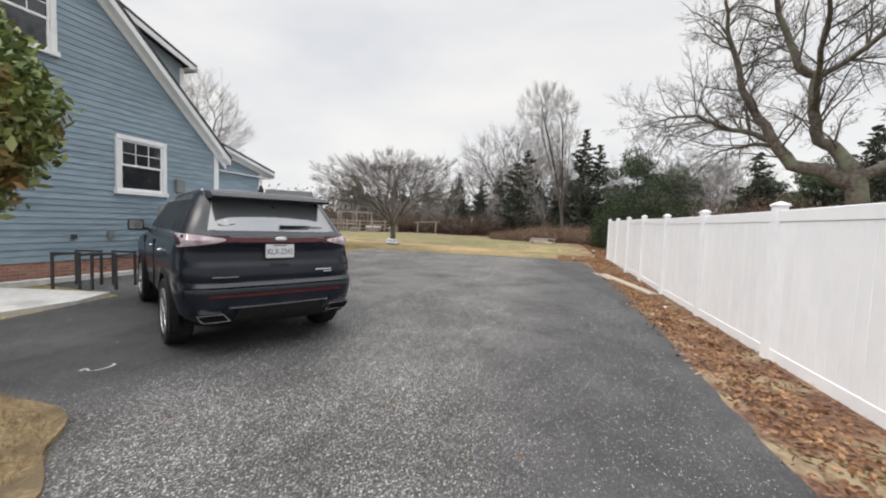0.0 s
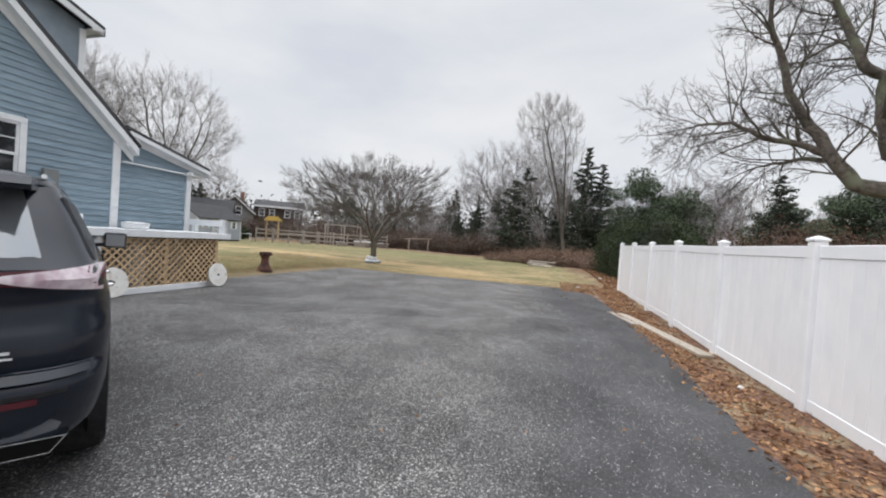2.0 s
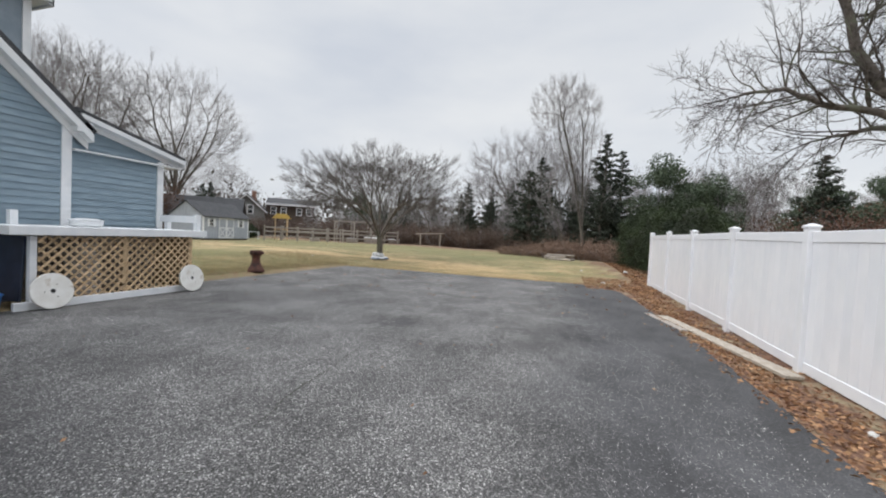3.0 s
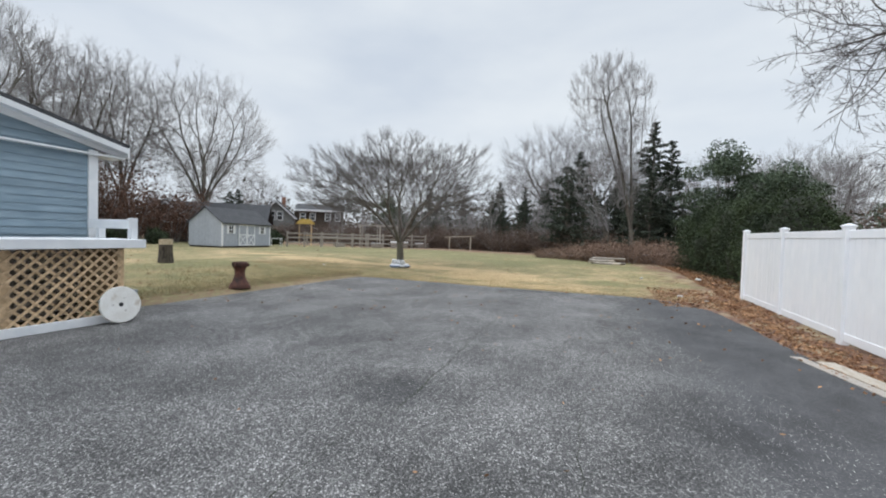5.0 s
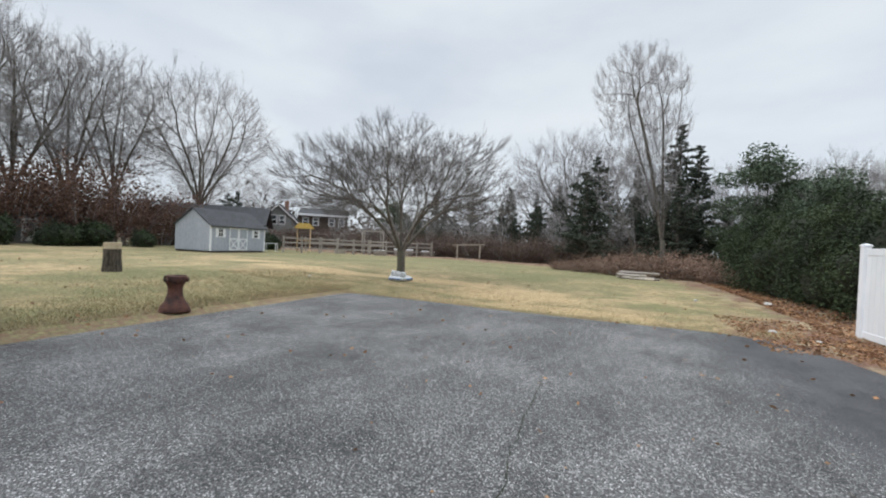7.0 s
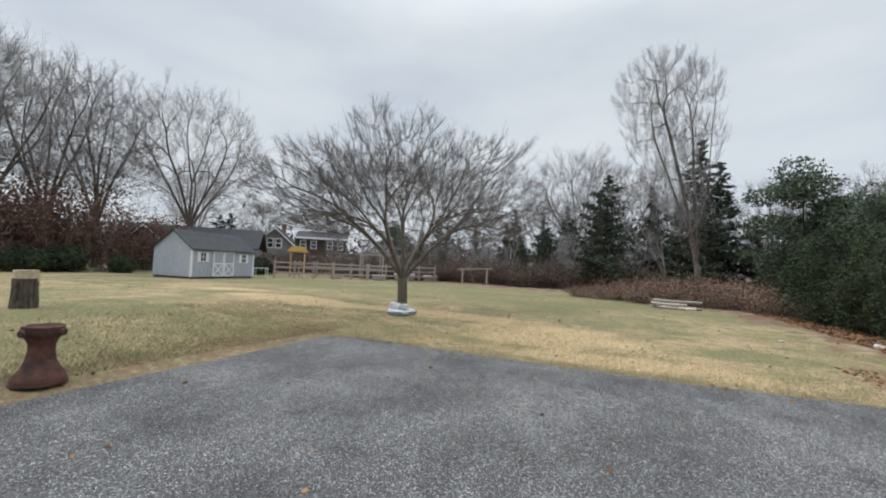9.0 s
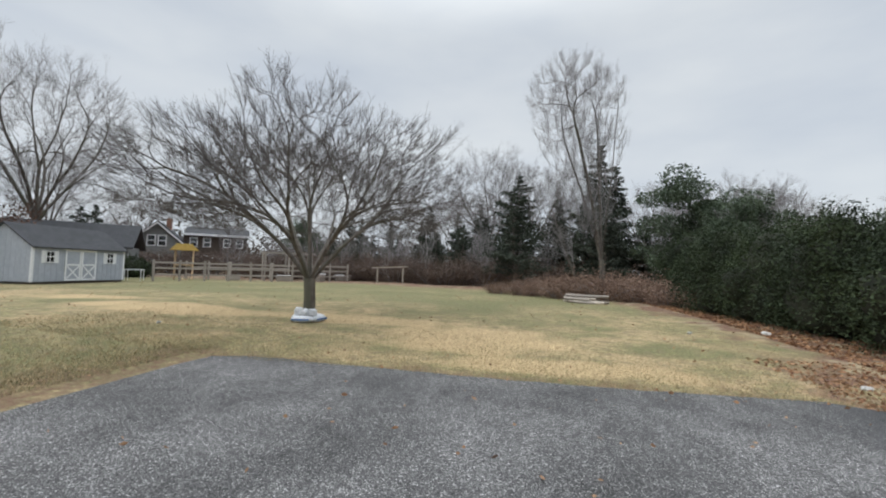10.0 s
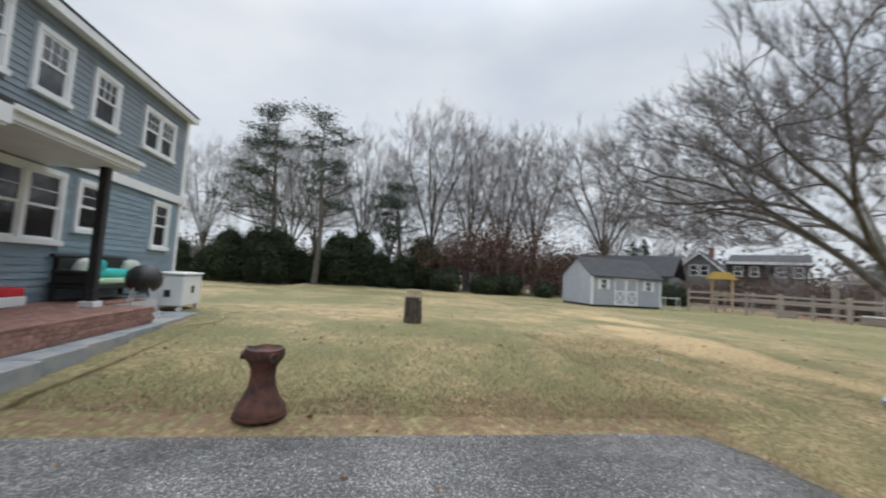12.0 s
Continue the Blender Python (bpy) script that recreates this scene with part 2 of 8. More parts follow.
def height(x, y):
    """Lie of the land."""
    far = 0.22 * smooth01((y - 18.8) / 9.0) * smooth01((40 + x) / 4) if y > 18.8 else 0.0
    left = (0.11 * smooth01((-x - 9.15) / 0.9) + 0.19 * smooth01((-x - 9.6) / 6.0)) * (1 - 0.33 * smooth01((-x - 17) / 8))
    left *= smooth01((y - 11.0) / 0.8) if x > -10.0 else smooth01((y - 8.5) / 0.6)
    fence_dip = -0.09 * smooth01((x - 1.4) / 1.0) * smooth01((17.5 - y) / 3.0)
    e = 0.10 * smooth01(far / 0.12)
    base = (far + left + math.sqrt((far - left) ** 2 + e * e) - e) / 2 + fence_dip
    base += 0.8 * smooth01((y - 45) / 60)
    return base - 0.012

# ---- ground ----
def ground_lines(lo, hi, fine_lo, fine_hi, step):
    xs = list(np.arange(fine_lo, fine_hi + step / 2, step))
    s, v = step, fine_hi
    while v < hi:
        s *= 1.25
        v += s
        xs.append(v)
    s, v = step, fine_lo
    while v > lo:
        s *= 1.25
        v -= s
        xs.insert(0, v)
    return xs


def build_ground():
    xs = ground_lines(-700, 700, -20, 8, 0.35)
    ys = ground_lines(-500, 900, -3, 40, 0.35)
    verts, faces = [], []
    for y in ys:
        for x in xs:
            z = height(x, y)
            z += 0.03 * smooth01((y - 19.3) / 2 if y > 18.5 else (-x - 11) / 2) * noise.noise(Vector((x * 0.35, y * 0.35, 0)))
            verts.append((x, y, z))
    n = len(xs)
    for j in range(len(ys) - 1):
        for i in range(n - 1):
            k = j * n + i
            faces.append((k, k + 1, k + 1 + n, k + n))
    me = bpy.data.meshes.new("ground")
    me.from_pydata(verts, [], faces)
    me.materials.append(M_GROUND)
    for p in me.polygons:
        p.use_smooth = True
    return tagged(new("ground", me), "patchy winter lawn of straw and green grass with brown leaf litter by the fence", "ground", kind="structure")


def ground_material():
    m = bpy.data.materials.new("lawn_and_litter")
    m.use_nodes = True
    nt = m.node_tree
    b = nt.nodes["Principled BSDF"]
    b.inputs["Roughness"].default_value = 0.95
    N = nt.nodes.new
    geo = N("ShaderNodeNewGeometry")
    sep = N("ShaderNodeSeparateXYZ")
    nt.links.new(geo.outputs["Position"], sep.inputs[0])

    def tex(scale, detail=6, stretch=(1, 1, 1)):
        mp = N("ShaderNodeMapping")
        mp.inputs["Scale"].default_value = stretch
        nt.links.new(geo.outputs["Position"], mp.inputs["Vector"])
        n = N("ShaderNodeTexNoise")
        n.inputs["Scale"].default_value, n.inputs["Detail"].default_value = scale, detail
        nt.links.new(mp.outputs[0], n.inputs["Vector"])
        return n.outputs["Fac"]

    def rng(v, a, c, t0=0.0, t1=1.0):
        r = N("ShaderNodeMapRange")
        r.inputs["From Min"].default_value, r.inputs["From Max"].default_value = a, c
        r.inputs["To Min"].default_value, r.inputs["To Max"].default_value = t0, t1
        nt.links.new(v, r.inputs["Value"])
        return r.outputs[0]

    def op(kind, a, c):
        r = N("ShaderNodeMath")
        r.operation = kind
        for s, v in zip(r.inputs, (a, c)):
            if isinstance(v, float):
                s.default_value = v
            else:
                nt.links.new(v, s)
        return r.outputs[0]

    def mixc(f, a, c):
        x = N("ShaderNodeMix")
        x.data_type = "RGBA"
        nt.links.new(f, x.inputs[0])
        for s, v in ((x.inputs[6], a), (x.inputs[7], c)):
            if isinstance(v, tuple):
                s.default_value = (*v, 1)
            else:
                nt.links.new(v, s)
        return x.outputs[2]

    fine = rng(tex(20, 9), 0.38, 0.66)
    green = mixc(fine, (0.090, 0.092, 0.034), (0.245, 0.23, 0.10))
    straw = mixc(fine, (0.27, 0.195, 0.10), (0.60, 0.445, 0.25))
    patch = op("ADD", rng(tex(0.24, 9), 0.44, 0.60), 0.0)
    patch2 = op("MULTIPLY", patch, rng(tex(2.2, 7), 0.36, 0.60, 0.25, 1.0))
    # dry band along the back of the drive
    yw = op("ADD", sep.outputs["Y"], rng(tex(0.35, 6), 0.2, 0.8, -3.0, 3.0))
    band = op("MULTIPLY", rng(yw, 18.0, 20.5), rng(yw, 27.0, 22.5))
    band = op("MULTIPLY", band, rng(tex(0.9, 8, (0.7, 1, 1)), 0.40, 0.60))
    far_green = rng(sep.outputs["Y"], 25.0, 30.0, 1.0, 0.35)
    dry = op("MAXIMUM", op("MULTIPLY", patch2, far_green), op("MULTIPLY", band, 0.8))
    worn = None
    # worn straw-coloured patches round the end of the drive
    edge = rng(tex(0.8, 9), 0.25, 0.75, -0.55, 0.55)
    for cx, cy, rx, ry in ((-14.4, 22.9, 3.2, 1.3), (-5.0, 21.8, 2.6, 1.7), (-3.4, 19.7, 2.6, 0.7), (-8.6, 23.6, 3.4, 0.9), (-19.5, 24.5, 2.6, 0.9)):
        dx = op("MULTIPLY", op("SUBTRACT", sep.outputs["X"], float(cx)), 1.0 / rx)
        dy = op("MULTIPLY", op("SUBTRACT", sep.outputs["Y"], float(cy)), 1.0 / ry)
        d2 = op("ADD", op("POWER", op("ABSOLUTE", dx, 0.0), 2.0), op("POWER", op("ABSOLUTE", dy, 0.0), 2.0))
        spot = rng(op("ADD", d2, edge), 1.05, 0.4, 0.0, 0.75)
        worn = spot if worn is None else op("MAXIMUM", worn, spot)
    lawn = mixc(dry, green, straw)
    lawn = mixc(rng(tex(5, 8), 0.48, 0.66, 0.0, 0.7), lawn, (0.17, 0.135, 0.075))
    lawn = mixc(worn, lawn, mixc(fine, (0.34, 0.235, 0.12), (0.66, 0.49, 0.27)))
    litter = mixc(rng(tex(16, 8), 0.35, 0.65), (0.07, 0.036, 0.024), (0.24, 0.13, 0.08))
    litter = mixc(rng(tex(1.7, 5), 0.5, 0.62), litter, (0.30, 0.24, 0.15))
    wob = rng(tex(0.9, 6), 0.2, 0.8, -1.4, 1.4)
    xw = op("ADD", sep.outputs["X"], wob)
    strip = op("MULTIPLY", rng(xw, 0.2, 0.9), rng(sep.outputs["Y"], 22.5, 20.5))
    strip = op("MULTIPLY", strip, rng(xw, 6.0, 4.0))
    # litter under the evergreens: beyond a slanted line
    slant = op("ADD", xw, op("MULTIPLY", sep.outputs["Y"], 0.10))
    strip2 = op("MULTIPLY", rng(slant, 3.6, 4.6), rng(sep.outputs["Y"], 19.8, 20.6))
    f = op("MAXIMUM", strip, strip2)
    woods = rng(op("ADD", sep.outputs["Y"], wob), 41.0, 43.5)
    f = op("MAXIMUM", f, woods)
    # brown debris along the edges of the drive
    thin = rng(tex(1.3, 8), 0.3, 0.7, -0.35, 0.35)
    xe, ye = op("ADD", sep.outputs["X"], thin), op("ADD", sep.outputs["Y"], thin)
    rim = op("MULTIPLY", op("MULTIPLY", rng(xe, -10.35, -9.75), rng(ye, 11.0, 11.6)), rng(ye, 19.25, 18.8))
    rim = op("MULTIPLY", rim, rng(tex(9, 6), 0.35, 0.62, 0.1, 0.85))
    lawn = mixc(rim, lawn, (0.15, 0.085, 0.052))
    col = mixc(f, lawn, litter)
    nt.links.new(col, b.inputs["Base Color"])
    bp = N("ShaderNodeBump")
    bp.inputs["Strength"].default_value, bp.inputs["Distance"].default_value = 0.9, 0.03
    nt.links.new(tex(22, 8), bp.inputs["Height"])
    nt.links.new(bp.outputs[0], b.inputs["Normal"])
    return m


M_GROUND = ground_material()
build_ground()

DRIVE_RIGHT = [(1.35, -12), (1.4, 1), (1.5, 5), (1.62, 9), (1.55, 13), (1.42, 15.5), (1.25, 17.3), (0.6, 18.5), (-0.1, 18.85)]
DRIVE_BACK = [(-2.4, 18.72), (-4.3, 18.72), (-6.8, 18.85), (-8.6, 18.95), (-9.2, 18.75)]
DRIVE_LEFT = [(-9.45, 16.7), (-9.7, 14.7), (-9.9, 12.3), (-9.2, 11.4), (-8.55, 10.9), (-8.45, 7.7), (-9.5, 7.2), (-9.5, 5.0), (-7.2, 4.8), (-6.7, 2.6), (-7.5, 0.5), (-9, -2), (-9, -12)]


def asphalt_material():
    m = bpy.data.materials.new("worn_asphalt")
    m.use_nodes = True
    nt = m.node_tree
    b = nt.nodes["Principled BSDF"]
    b.inputs["Roughness"].default_value = 0.9
    geo = nt.nodes.new("ShaderNodeNewGeometry")
    # stones of two sizes, each with its own grey, in a dark binder
    stones = []
    for size in (92.0, 185.0):
        vo = nt.nodes.new("ShaderNodeTexVoronoi")
        vo.inputs["Scale"].default_value = size
        nt.links.new(geo.outputs["Position"], vo.inputs["Vector"])
        sp = nt.nodes.new("ShaderNodeSeparateColor")
        nt.links.new(vo.outputs["Color"], sp.inputs[0])
        ra = nt.nodes.new("ShaderNodeValToRGB")
        els = ra.color_ramp.elements
        els[0].position, els[0].color = 0.0, (0.045, 0.043, 0.043, 1)
        els[1].position, els[1].color = 1.0, (0.84, 0.815, 0.79, 1)
        for at_, v_ in ((0.42, 0.085), (0.72, 0.19), (0.90, 0.44)):
            e_ = els.new(at_)
            e_.color = (v_, v_ * 0.975, v_ * 0.96, 1)
        nt.links.new(sp.outputs[0], ra.inputs[0])
        jo = nt.nodes.new("ShaderNodeMapRange")
        jo.inputs["From Min"].default_value, jo.inputs["From Max"].default_value = 0.35, 0.62
        jo.inputs["To Min"].default_value, jo.inputs["To Max"].default_value = 1.0, 0.35
        nt.links.new(vo.outputs["Distance"], jo.inputs["Value"])
        hs = nt.nodes.new("ShaderNodeHueSaturation")
        nt.links.new(jo.outputs[0], hs.inputs["Value"])
        nt.links.new(ra.outputs[0], hs.inputs["Color"])
        stones.append((hs.outputs[0], vo.outputs["Distance"]))
    fm = nt.nodes.new("ShaderNodeMix")
    fm.data_type = "RGBA"
    fm.inputs[0].default_value = 0.33
    nt.links.new(stones[0][0], fm.inputs[6])
    nt.links.new(stones[1][0], fm.inputs[7])
    src = fm.outputs[2]
    bp = nt.nodes.new("ShaderNodeBump")
    bp.invert = True
    bp.inputs["Strength"].default_value, bp.inputs["Distance"].default_value = 0.9, 0.006
    nt.links.new(stones[0][1], bp.inputs["Height"])
    nt.links.new(bp.outputs[0], b.inputs["Normal"])
    sep = nt.nodes.new("ShaderNodeSeparateXYZ")
    nt.links.new(geo.outputs["Position"], sep.inputs[0])
    n = nt.nodes.new("ShaderNodeTexNoise")
    n.inputs["Scale"].default_value, n.inputs["Detail"].default_value = 0.45, 7
    nt.links.new(geo.outputs["Position"], n.inputs["Vector"])
    # a smoother, darker strip of newer paving along the fence side, and beside the house
    a = nt.nodes.new("ShaderNodeMath")
    a.operation = "MULTIPLY_ADD"
    a.inputs[1].default_value = 1.6
    nt.links.new(n.outputs["Fac"], a.inputs[0])
    nt.links.new(sep.outputs["X"], a.inputs[2])
    r = nt.nodes.new("ShaderNodeMapRange")
    r.inputs["From Min"].default_value, r.inputs["From Max"].default_value = -0.15, 0.95
    nt.links.new(a.outputs[0], r.inputs["Value"])
    r2 = nt.nodes.new("ShaderNodeMapRange")
    r2.inputs["From Min"].default_value, r2.inputs["From Max"].default_value = -1.5, -2.9
    nt.links.new(a.outputs[0], r2.inputs["Value"])
    yy = nt.nodes.new("ShaderNodeMapRange")
    yy.inputs["From Min"].default_value, yy.inputs["From Max"].default_value = 6.5, 4.5
    nt.links.new(sep.outputs["Y"], yy.inputs["Value"])
    mu = nt.nodes.new("ShaderNodeMath")
    mu.operation = "MULTIPLY"
    nt.links.new(r2.outputs[0], mu.inputs[0])
    nt.links.new(yy.outputs[0], mu.inputs[1])
    mx = nt.nodes.new("ShaderNodeMath")
    mx.operation = "MAXIMUM"
    nt.links.new(r.outputs[0], mx.inputs[0])
    nt.links.new(mu.outputs[0], mx.inputs[1])
    sc = nt.nodes.new("ShaderNodeMath")
    sc.operation = "MULTIPLY"
    sc.inputs[1].default_value = 0.82
    nt.links.new(mx.outputs[0], sc.inputs[0])
    x = nt.nodes.new("ShaderNodeMix")
    x.data_type = "RGBA"
    nt.links.new(sc.outputs[0], x.inputs[0])
    nt.links.new(src, x.inputs[6])
    x.inputs[7].default_value = (0.05, 0.05, 0.054, 1)
    # broad lighter and darker wear
    n2 = nt.nodes.new("ShaderNodeTexNoise")
    n2.inputs["Scale"].default_value, n2.inputs["Detail"].default_value = 0.8, 6
    nt.links.new(geo.outputs["Position"], n2.inputs["Vector"])
    v = nt.nodes.new("ShaderNodeMapRange")
    v.inputs["From Min"].default_value, v.inputs["From Max"].default_value = 0.3, 0.7
    v.inputs["To Min"].default_value, v.inputs["To Max"].default_value = 0.56, 1.28
    n5 = nt.nodes.new("ShaderNodeTexNoise")
    n5.inputs["Scale"].default_value, n5.inputs["Detail"].default_value = 3.2, 5
    s5 = nt.nodes.new("ShaderNodeMapping")
    s5.inputs["Scale"].default_value = (1.6, 0.7, 1)
    nt.links.new(geo.outputs["Position"], s5.inputs["Vector"])
    nt.links.new(s5.outputs[0], n5.inputs["Vector"])
    av = nt.nodes.new("ShaderNodeMath")
    av.operation = "MULTIPLY_ADD"
    av.inputs[1].default_value = 0.45
    nt.links.new(n5.outputs["Fac"], av.inputs[0])
    sb = nt.nodes.new("ShaderNodeMath")
    sb.operation = "SUBTRACT"
    sb.inputs[1].default_value = 0.225
    nt.links.new(n2.outputs["Fac"], sb.inputs[0])
    nt.links.new(sb.outputs[0], av.inputs[2])
    nt.links.new(av.outputs[0], v.inputs["Value"])
    h = nt.nodes.new("ShaderNodeHueSaturation")
    nt.links.new(v.outputs[0], h.inputs["Value"])
    nt.links.new(x.outputs[2], h.inputs["Color"])
    # an old dark oil stain
    dv = nt.nodes.new("ShaderNodeVectorMath")
    dv.operation = "DISTANCE"
    dv.inputs[1].default_value = (-2.95, 10.1, 0)
    nt.links.new(geo.outputs["Position"], dv.inputs[0])
    ad = nt.nodes.new("ShaderNodeMath")
    ad.operation = "MULTIPLY_ADD"
    ad.inputs[1].default_value = 0.9
    n4 = nt.nodes.new("ShaderNodeTexNoise")
    n4.inputs["Scale"].default_value, n4.inputs["Detail"].default_value = 4.0, 6
    nt.links.new(geo.outputs["Position"], n4.inputs["Vector"])
    nt.links.new(n4.outputs["Fac"], ad.inputs[0])
    nt.links.new(dv.outputs["Value"], ad.inputs[2])
    st = nt.nodes.new("ShaderNodeMapRange")
    st.inputs["From Min"].default_value, st.inputs["From Max"].default_value = 0.62, 0.86
    st.inputs["To Min"].default_value, st.inputs["To Max"].default_value = 0.6, 0.0
    nt.links.new(ad.outputs[0], st.inputs["Value"])
    x2 = nt.nodes.new("ShaderNodeMix")
    x2.data_type = "RGBA"
    nt.links.new(st.outputs[0], x2.inputs[0])
    nt.links.new(h.outputs[0], x2.inputs[6])
    x2.inputs[7].default_value = (0.03, 0.03, 0.032, 1)
    nt.links.new(x2.outputs[2], b.inputs["Base Color"])
    return m


M_ASPHALT = asphalt_material()


def ragged(points, step=0.12, amp=0.05):
    out = []
    for a, b in zip(points, points[1:]):
        a, b = Vector((*a, 0)), Vector((*b, 0))
        n = max(1, int((b - a).length / step))
        for k in range(n):
            p = a.lerp(b, k / n)
            out.append((p.x + amp * noise.noise(p * 2.3), p.y + amp * noise.noise(p * 2.3 + Vector((9, 4, 2)))))
    out.append(points[-1])
    return out


def build_drive():
    outline = ragged(DRIVE_RIGHT + DRIVE_BACK + DRIVE_LEFT)
    bm = prism(outline, "z", -0.05, 0.0)
    top = [f for f in bm.faces if len(f.verts) > 4]
    bmesh.ops.triangulate(bm, faces=top)
    ob = part("driveway", bm, M_ASPHALT)
    return tagged(ob, "worn grey asphalt driveway with exposed aggregate and hairline cracks", "driveway", kind="structure")


build_drive()

# ---- the blue house ----
HX = -9.6                      # gable wall
RIDGE_Y, RIDGE_Z, EAVE_Y, EAVE_Z, SLOPE = 4.75, 7.38, 9.2, 3.36, 0.9
BACK_X = -18.45                 # far end of the house
EXT_Y = 11.05                  # back end of the side extension
house = thing("house", "blue-grey clapboard house with white trim beside the driveway", "house")


def span_at(poly, z):
    """The stretch of a convex outline (y, z) at height z."""
    ys = []
    for (y0, z0), (y1, z1) in zip(poly, poly[1:] + poly[:1]):
        if (z0 - z) * (z1 - z) <= 0 and z0 != z1:
            ys.append(y0 + (y1 - y0) * (z - z0) / (z1 - z0))
    return (min(ys), max(ys)) if len(ys) > 1 else None


def clapboards(parent, poly, holes, place, material, step=0.125):
    """Overlapping boards over an outline (along, height), cut round the holes; place maps (along, out, height) to the world."""
    z = min(p[1] for p in poly)
    top = max(p[1] for p in poly)
    jobs = []
    while z < top - 0.02:
        z2 = min(z + step, top)
        lo, hi = span_at(poly, z + 0.001), span_at(poly, z2 - 0.001)
        if lo and hi:
            jobs.append((z, z2, lo, hi))
        z = z2
    for z, z2, lo, hi in jobs:
        pieces = [(lo[0], lo[1], hi[0], hi[1])]
        for h0, h1, hz0, hz1 in holes:
            if z2 > hz0 + 0.01 and z < hz1 - 0.01:
                nxt = []
                for a0, a1, b0, b1 in pieces:
                    if a1 <= h0 or a0 >= h1:
                        nxt.append((a0, a1, b0, b1))
                    else:
                        if a0 < h0:
                            nxt.append((a0, h0, b0, h0))
                        if a1 > h1:
                            nxt.append((h1, a1, h1, b1))
                pieces = nxt
        for a0, a1, b0, b1 in pieces:
            if a1 - a0 < 0.03:
                continue
            bm = bmesh.new()
            pts = [(a0, 0.0, z), (a1, 0.0, z), (a1, 0.024, z), (a0, 0.024, z), (b0, 0.0, z2), (b1, 0.0, z2), (b1, 0.007, z2), (b0, 0.007, z2)]
            v = [bm.verts.new(place(*p)) for p in pts]
            for q in ((0, 1, 2, 3), (4, 5, 6, 7), (0, 1, 5, 4), (3, 2, 6, 7), (0, 3, 7, 4), (1, 2, 6, 5)):
                bm.faces.new([v[k] for k in q])
            part("clapboard", bm, material, parent)


def window(parent, m, w, h, cols=3, rows=2, curtain=True, trim=0.1, twin=False):
    """A white double-hung window: casing w by h, at pose m, whose x runs along the wall, y outwards, z up."""
    win = new("window")
    win.parent = parent
    win.matrix_basis = m
    cas = bmesh.new()
    add_box(cas, -w / 2, -w / 2 + trim, -0.02, 0.075, trim, h - trim, 0.004)
    add_box(cas, w / 2 - trim, w / 2, -0.02, 0.075, trim, h - trim, 0.004)
    add_box(cas, -w / 2, w / 2, -0.02, 0.08, h - trim, h, 0.004)
    if twin:
        add_box(cas, -trim * 0.6, trim * 0.6, -0.02, 0.075, trim, h - trim, 0.004)
    part("window_frame", cas, M_WHITE, win)
    part("window_sill", box(-w / 2 - 0.03, w / 2 + 0.03, -0.02, 0.11, 0, trim, 0.006), M_WHITE, win)
    bays = [(-w / 2 + trim, -trim * 0.6), (trim * 0.6, w / 2 - trim)] if twin else [(-w / 2 + trim, w / 2 - trim)]
    for a, b in bays:
        zm = (trim + h - trim) / 2
        for lo, hi, out in ((trim, zm + 0.02, 0.040), (zm - 0.02, h - trim, 0.056)):
            s = bmesh.new()
            t = 0.045
            add_box(s, a, a + t, out - 0.03, out, lo, hi)
            add_box(s, b - t, b, out - 0.03, out, lo, hi)
            add_box(s, a + t, b - t, out - 0.03, out, lo, lo + t)
            add_box(s, a + t, b - t, out - 0.03, out, hi - t, hi)
            if lo > trim or rows > 2:
                for k in range(1, cols):
                    xk = a + t + (b - a - 2 * t) * k / cols
                    add_box(s, xk - 0.008, xk + 0.008, out - 0.025, out - 0.004, lo + t, hi - t)
                zk = (lo + hi) / 2
                add_box(s, a + t, b - t, out - 0.024, out - 0.005, zk - 0.008, zk + 0.008)
            part("sash", s, M_WHITE, win)
            part("pane", box(a + t, b - t, out - 0.022, out - 0.017, lo + t, hi - t), M_GLASS, win)
    return win


W_HOLES = [(6.38, 7.58, 1.86, 3.20), (4.15, 5.33, 4.42, 5.75)]
walls = new("wall")
walls.parent = house
# gable body, extension body, back body, with thickness
part("gable_wall", prism([(0.3, -0.1), (9.18, -0.1), (9.18, 3.38), (4.75, 7.36), (0.3, 3.38)], "x", HX - 0.2, HX - 0.002), M_SIDING, walls)
part("side_room_wall", prism([(9.22, -0.1), (EXT_Y - 0.02, -0.1), (EXT_Y - 0.02, 2.95), (9.22, 3.5)], "x", HX - 0.35, HX - 0.05), M_SIDING, walls)
part("back_wall", box(BACK_X, HX - 0.2, EAVE_Y - 0.2, EAVE_Y, -0.1, 3.30), M_SIDING, walls)
part("upper_back_wall", box(BACK_X, -10.88, EAVE_Y - 0.2, EAVE_Y, 3.302, 5.86), M_SIDING_UP, walls)
part("front_wall", box(BACK_X, HX - 0.2, 0.3, 0.5, -0.1, 3.38), M_SIDING, walls)
part("far_wall", prism([(0.3, -0.1), (9.18, -0.1), (9.18, 3.38), (4.75, 7.36), (0.3, 3.38)], "x", BACK_X, BACK_X + 0.2), M_SIDING, walls)
part("dormer_cheek", prism([(5.2, 6.9), (9.2, 3.36), (9.2, 5.86), (5.2, 7.1)], "x", -10.98, -10.86), M_SIDING_UP, walls)
clapboards(walls, [(0.3, 0.42), (EAVE_Y - 0.12, 0.42), (EAVE_Y - 0.12, 3.42), (RIDGE_Y, RIDGE_Z - 0.02), (0.3, 3.42)], W_HOLES, lambda a, o, z: (HX + o, a, z), M_SIDING)
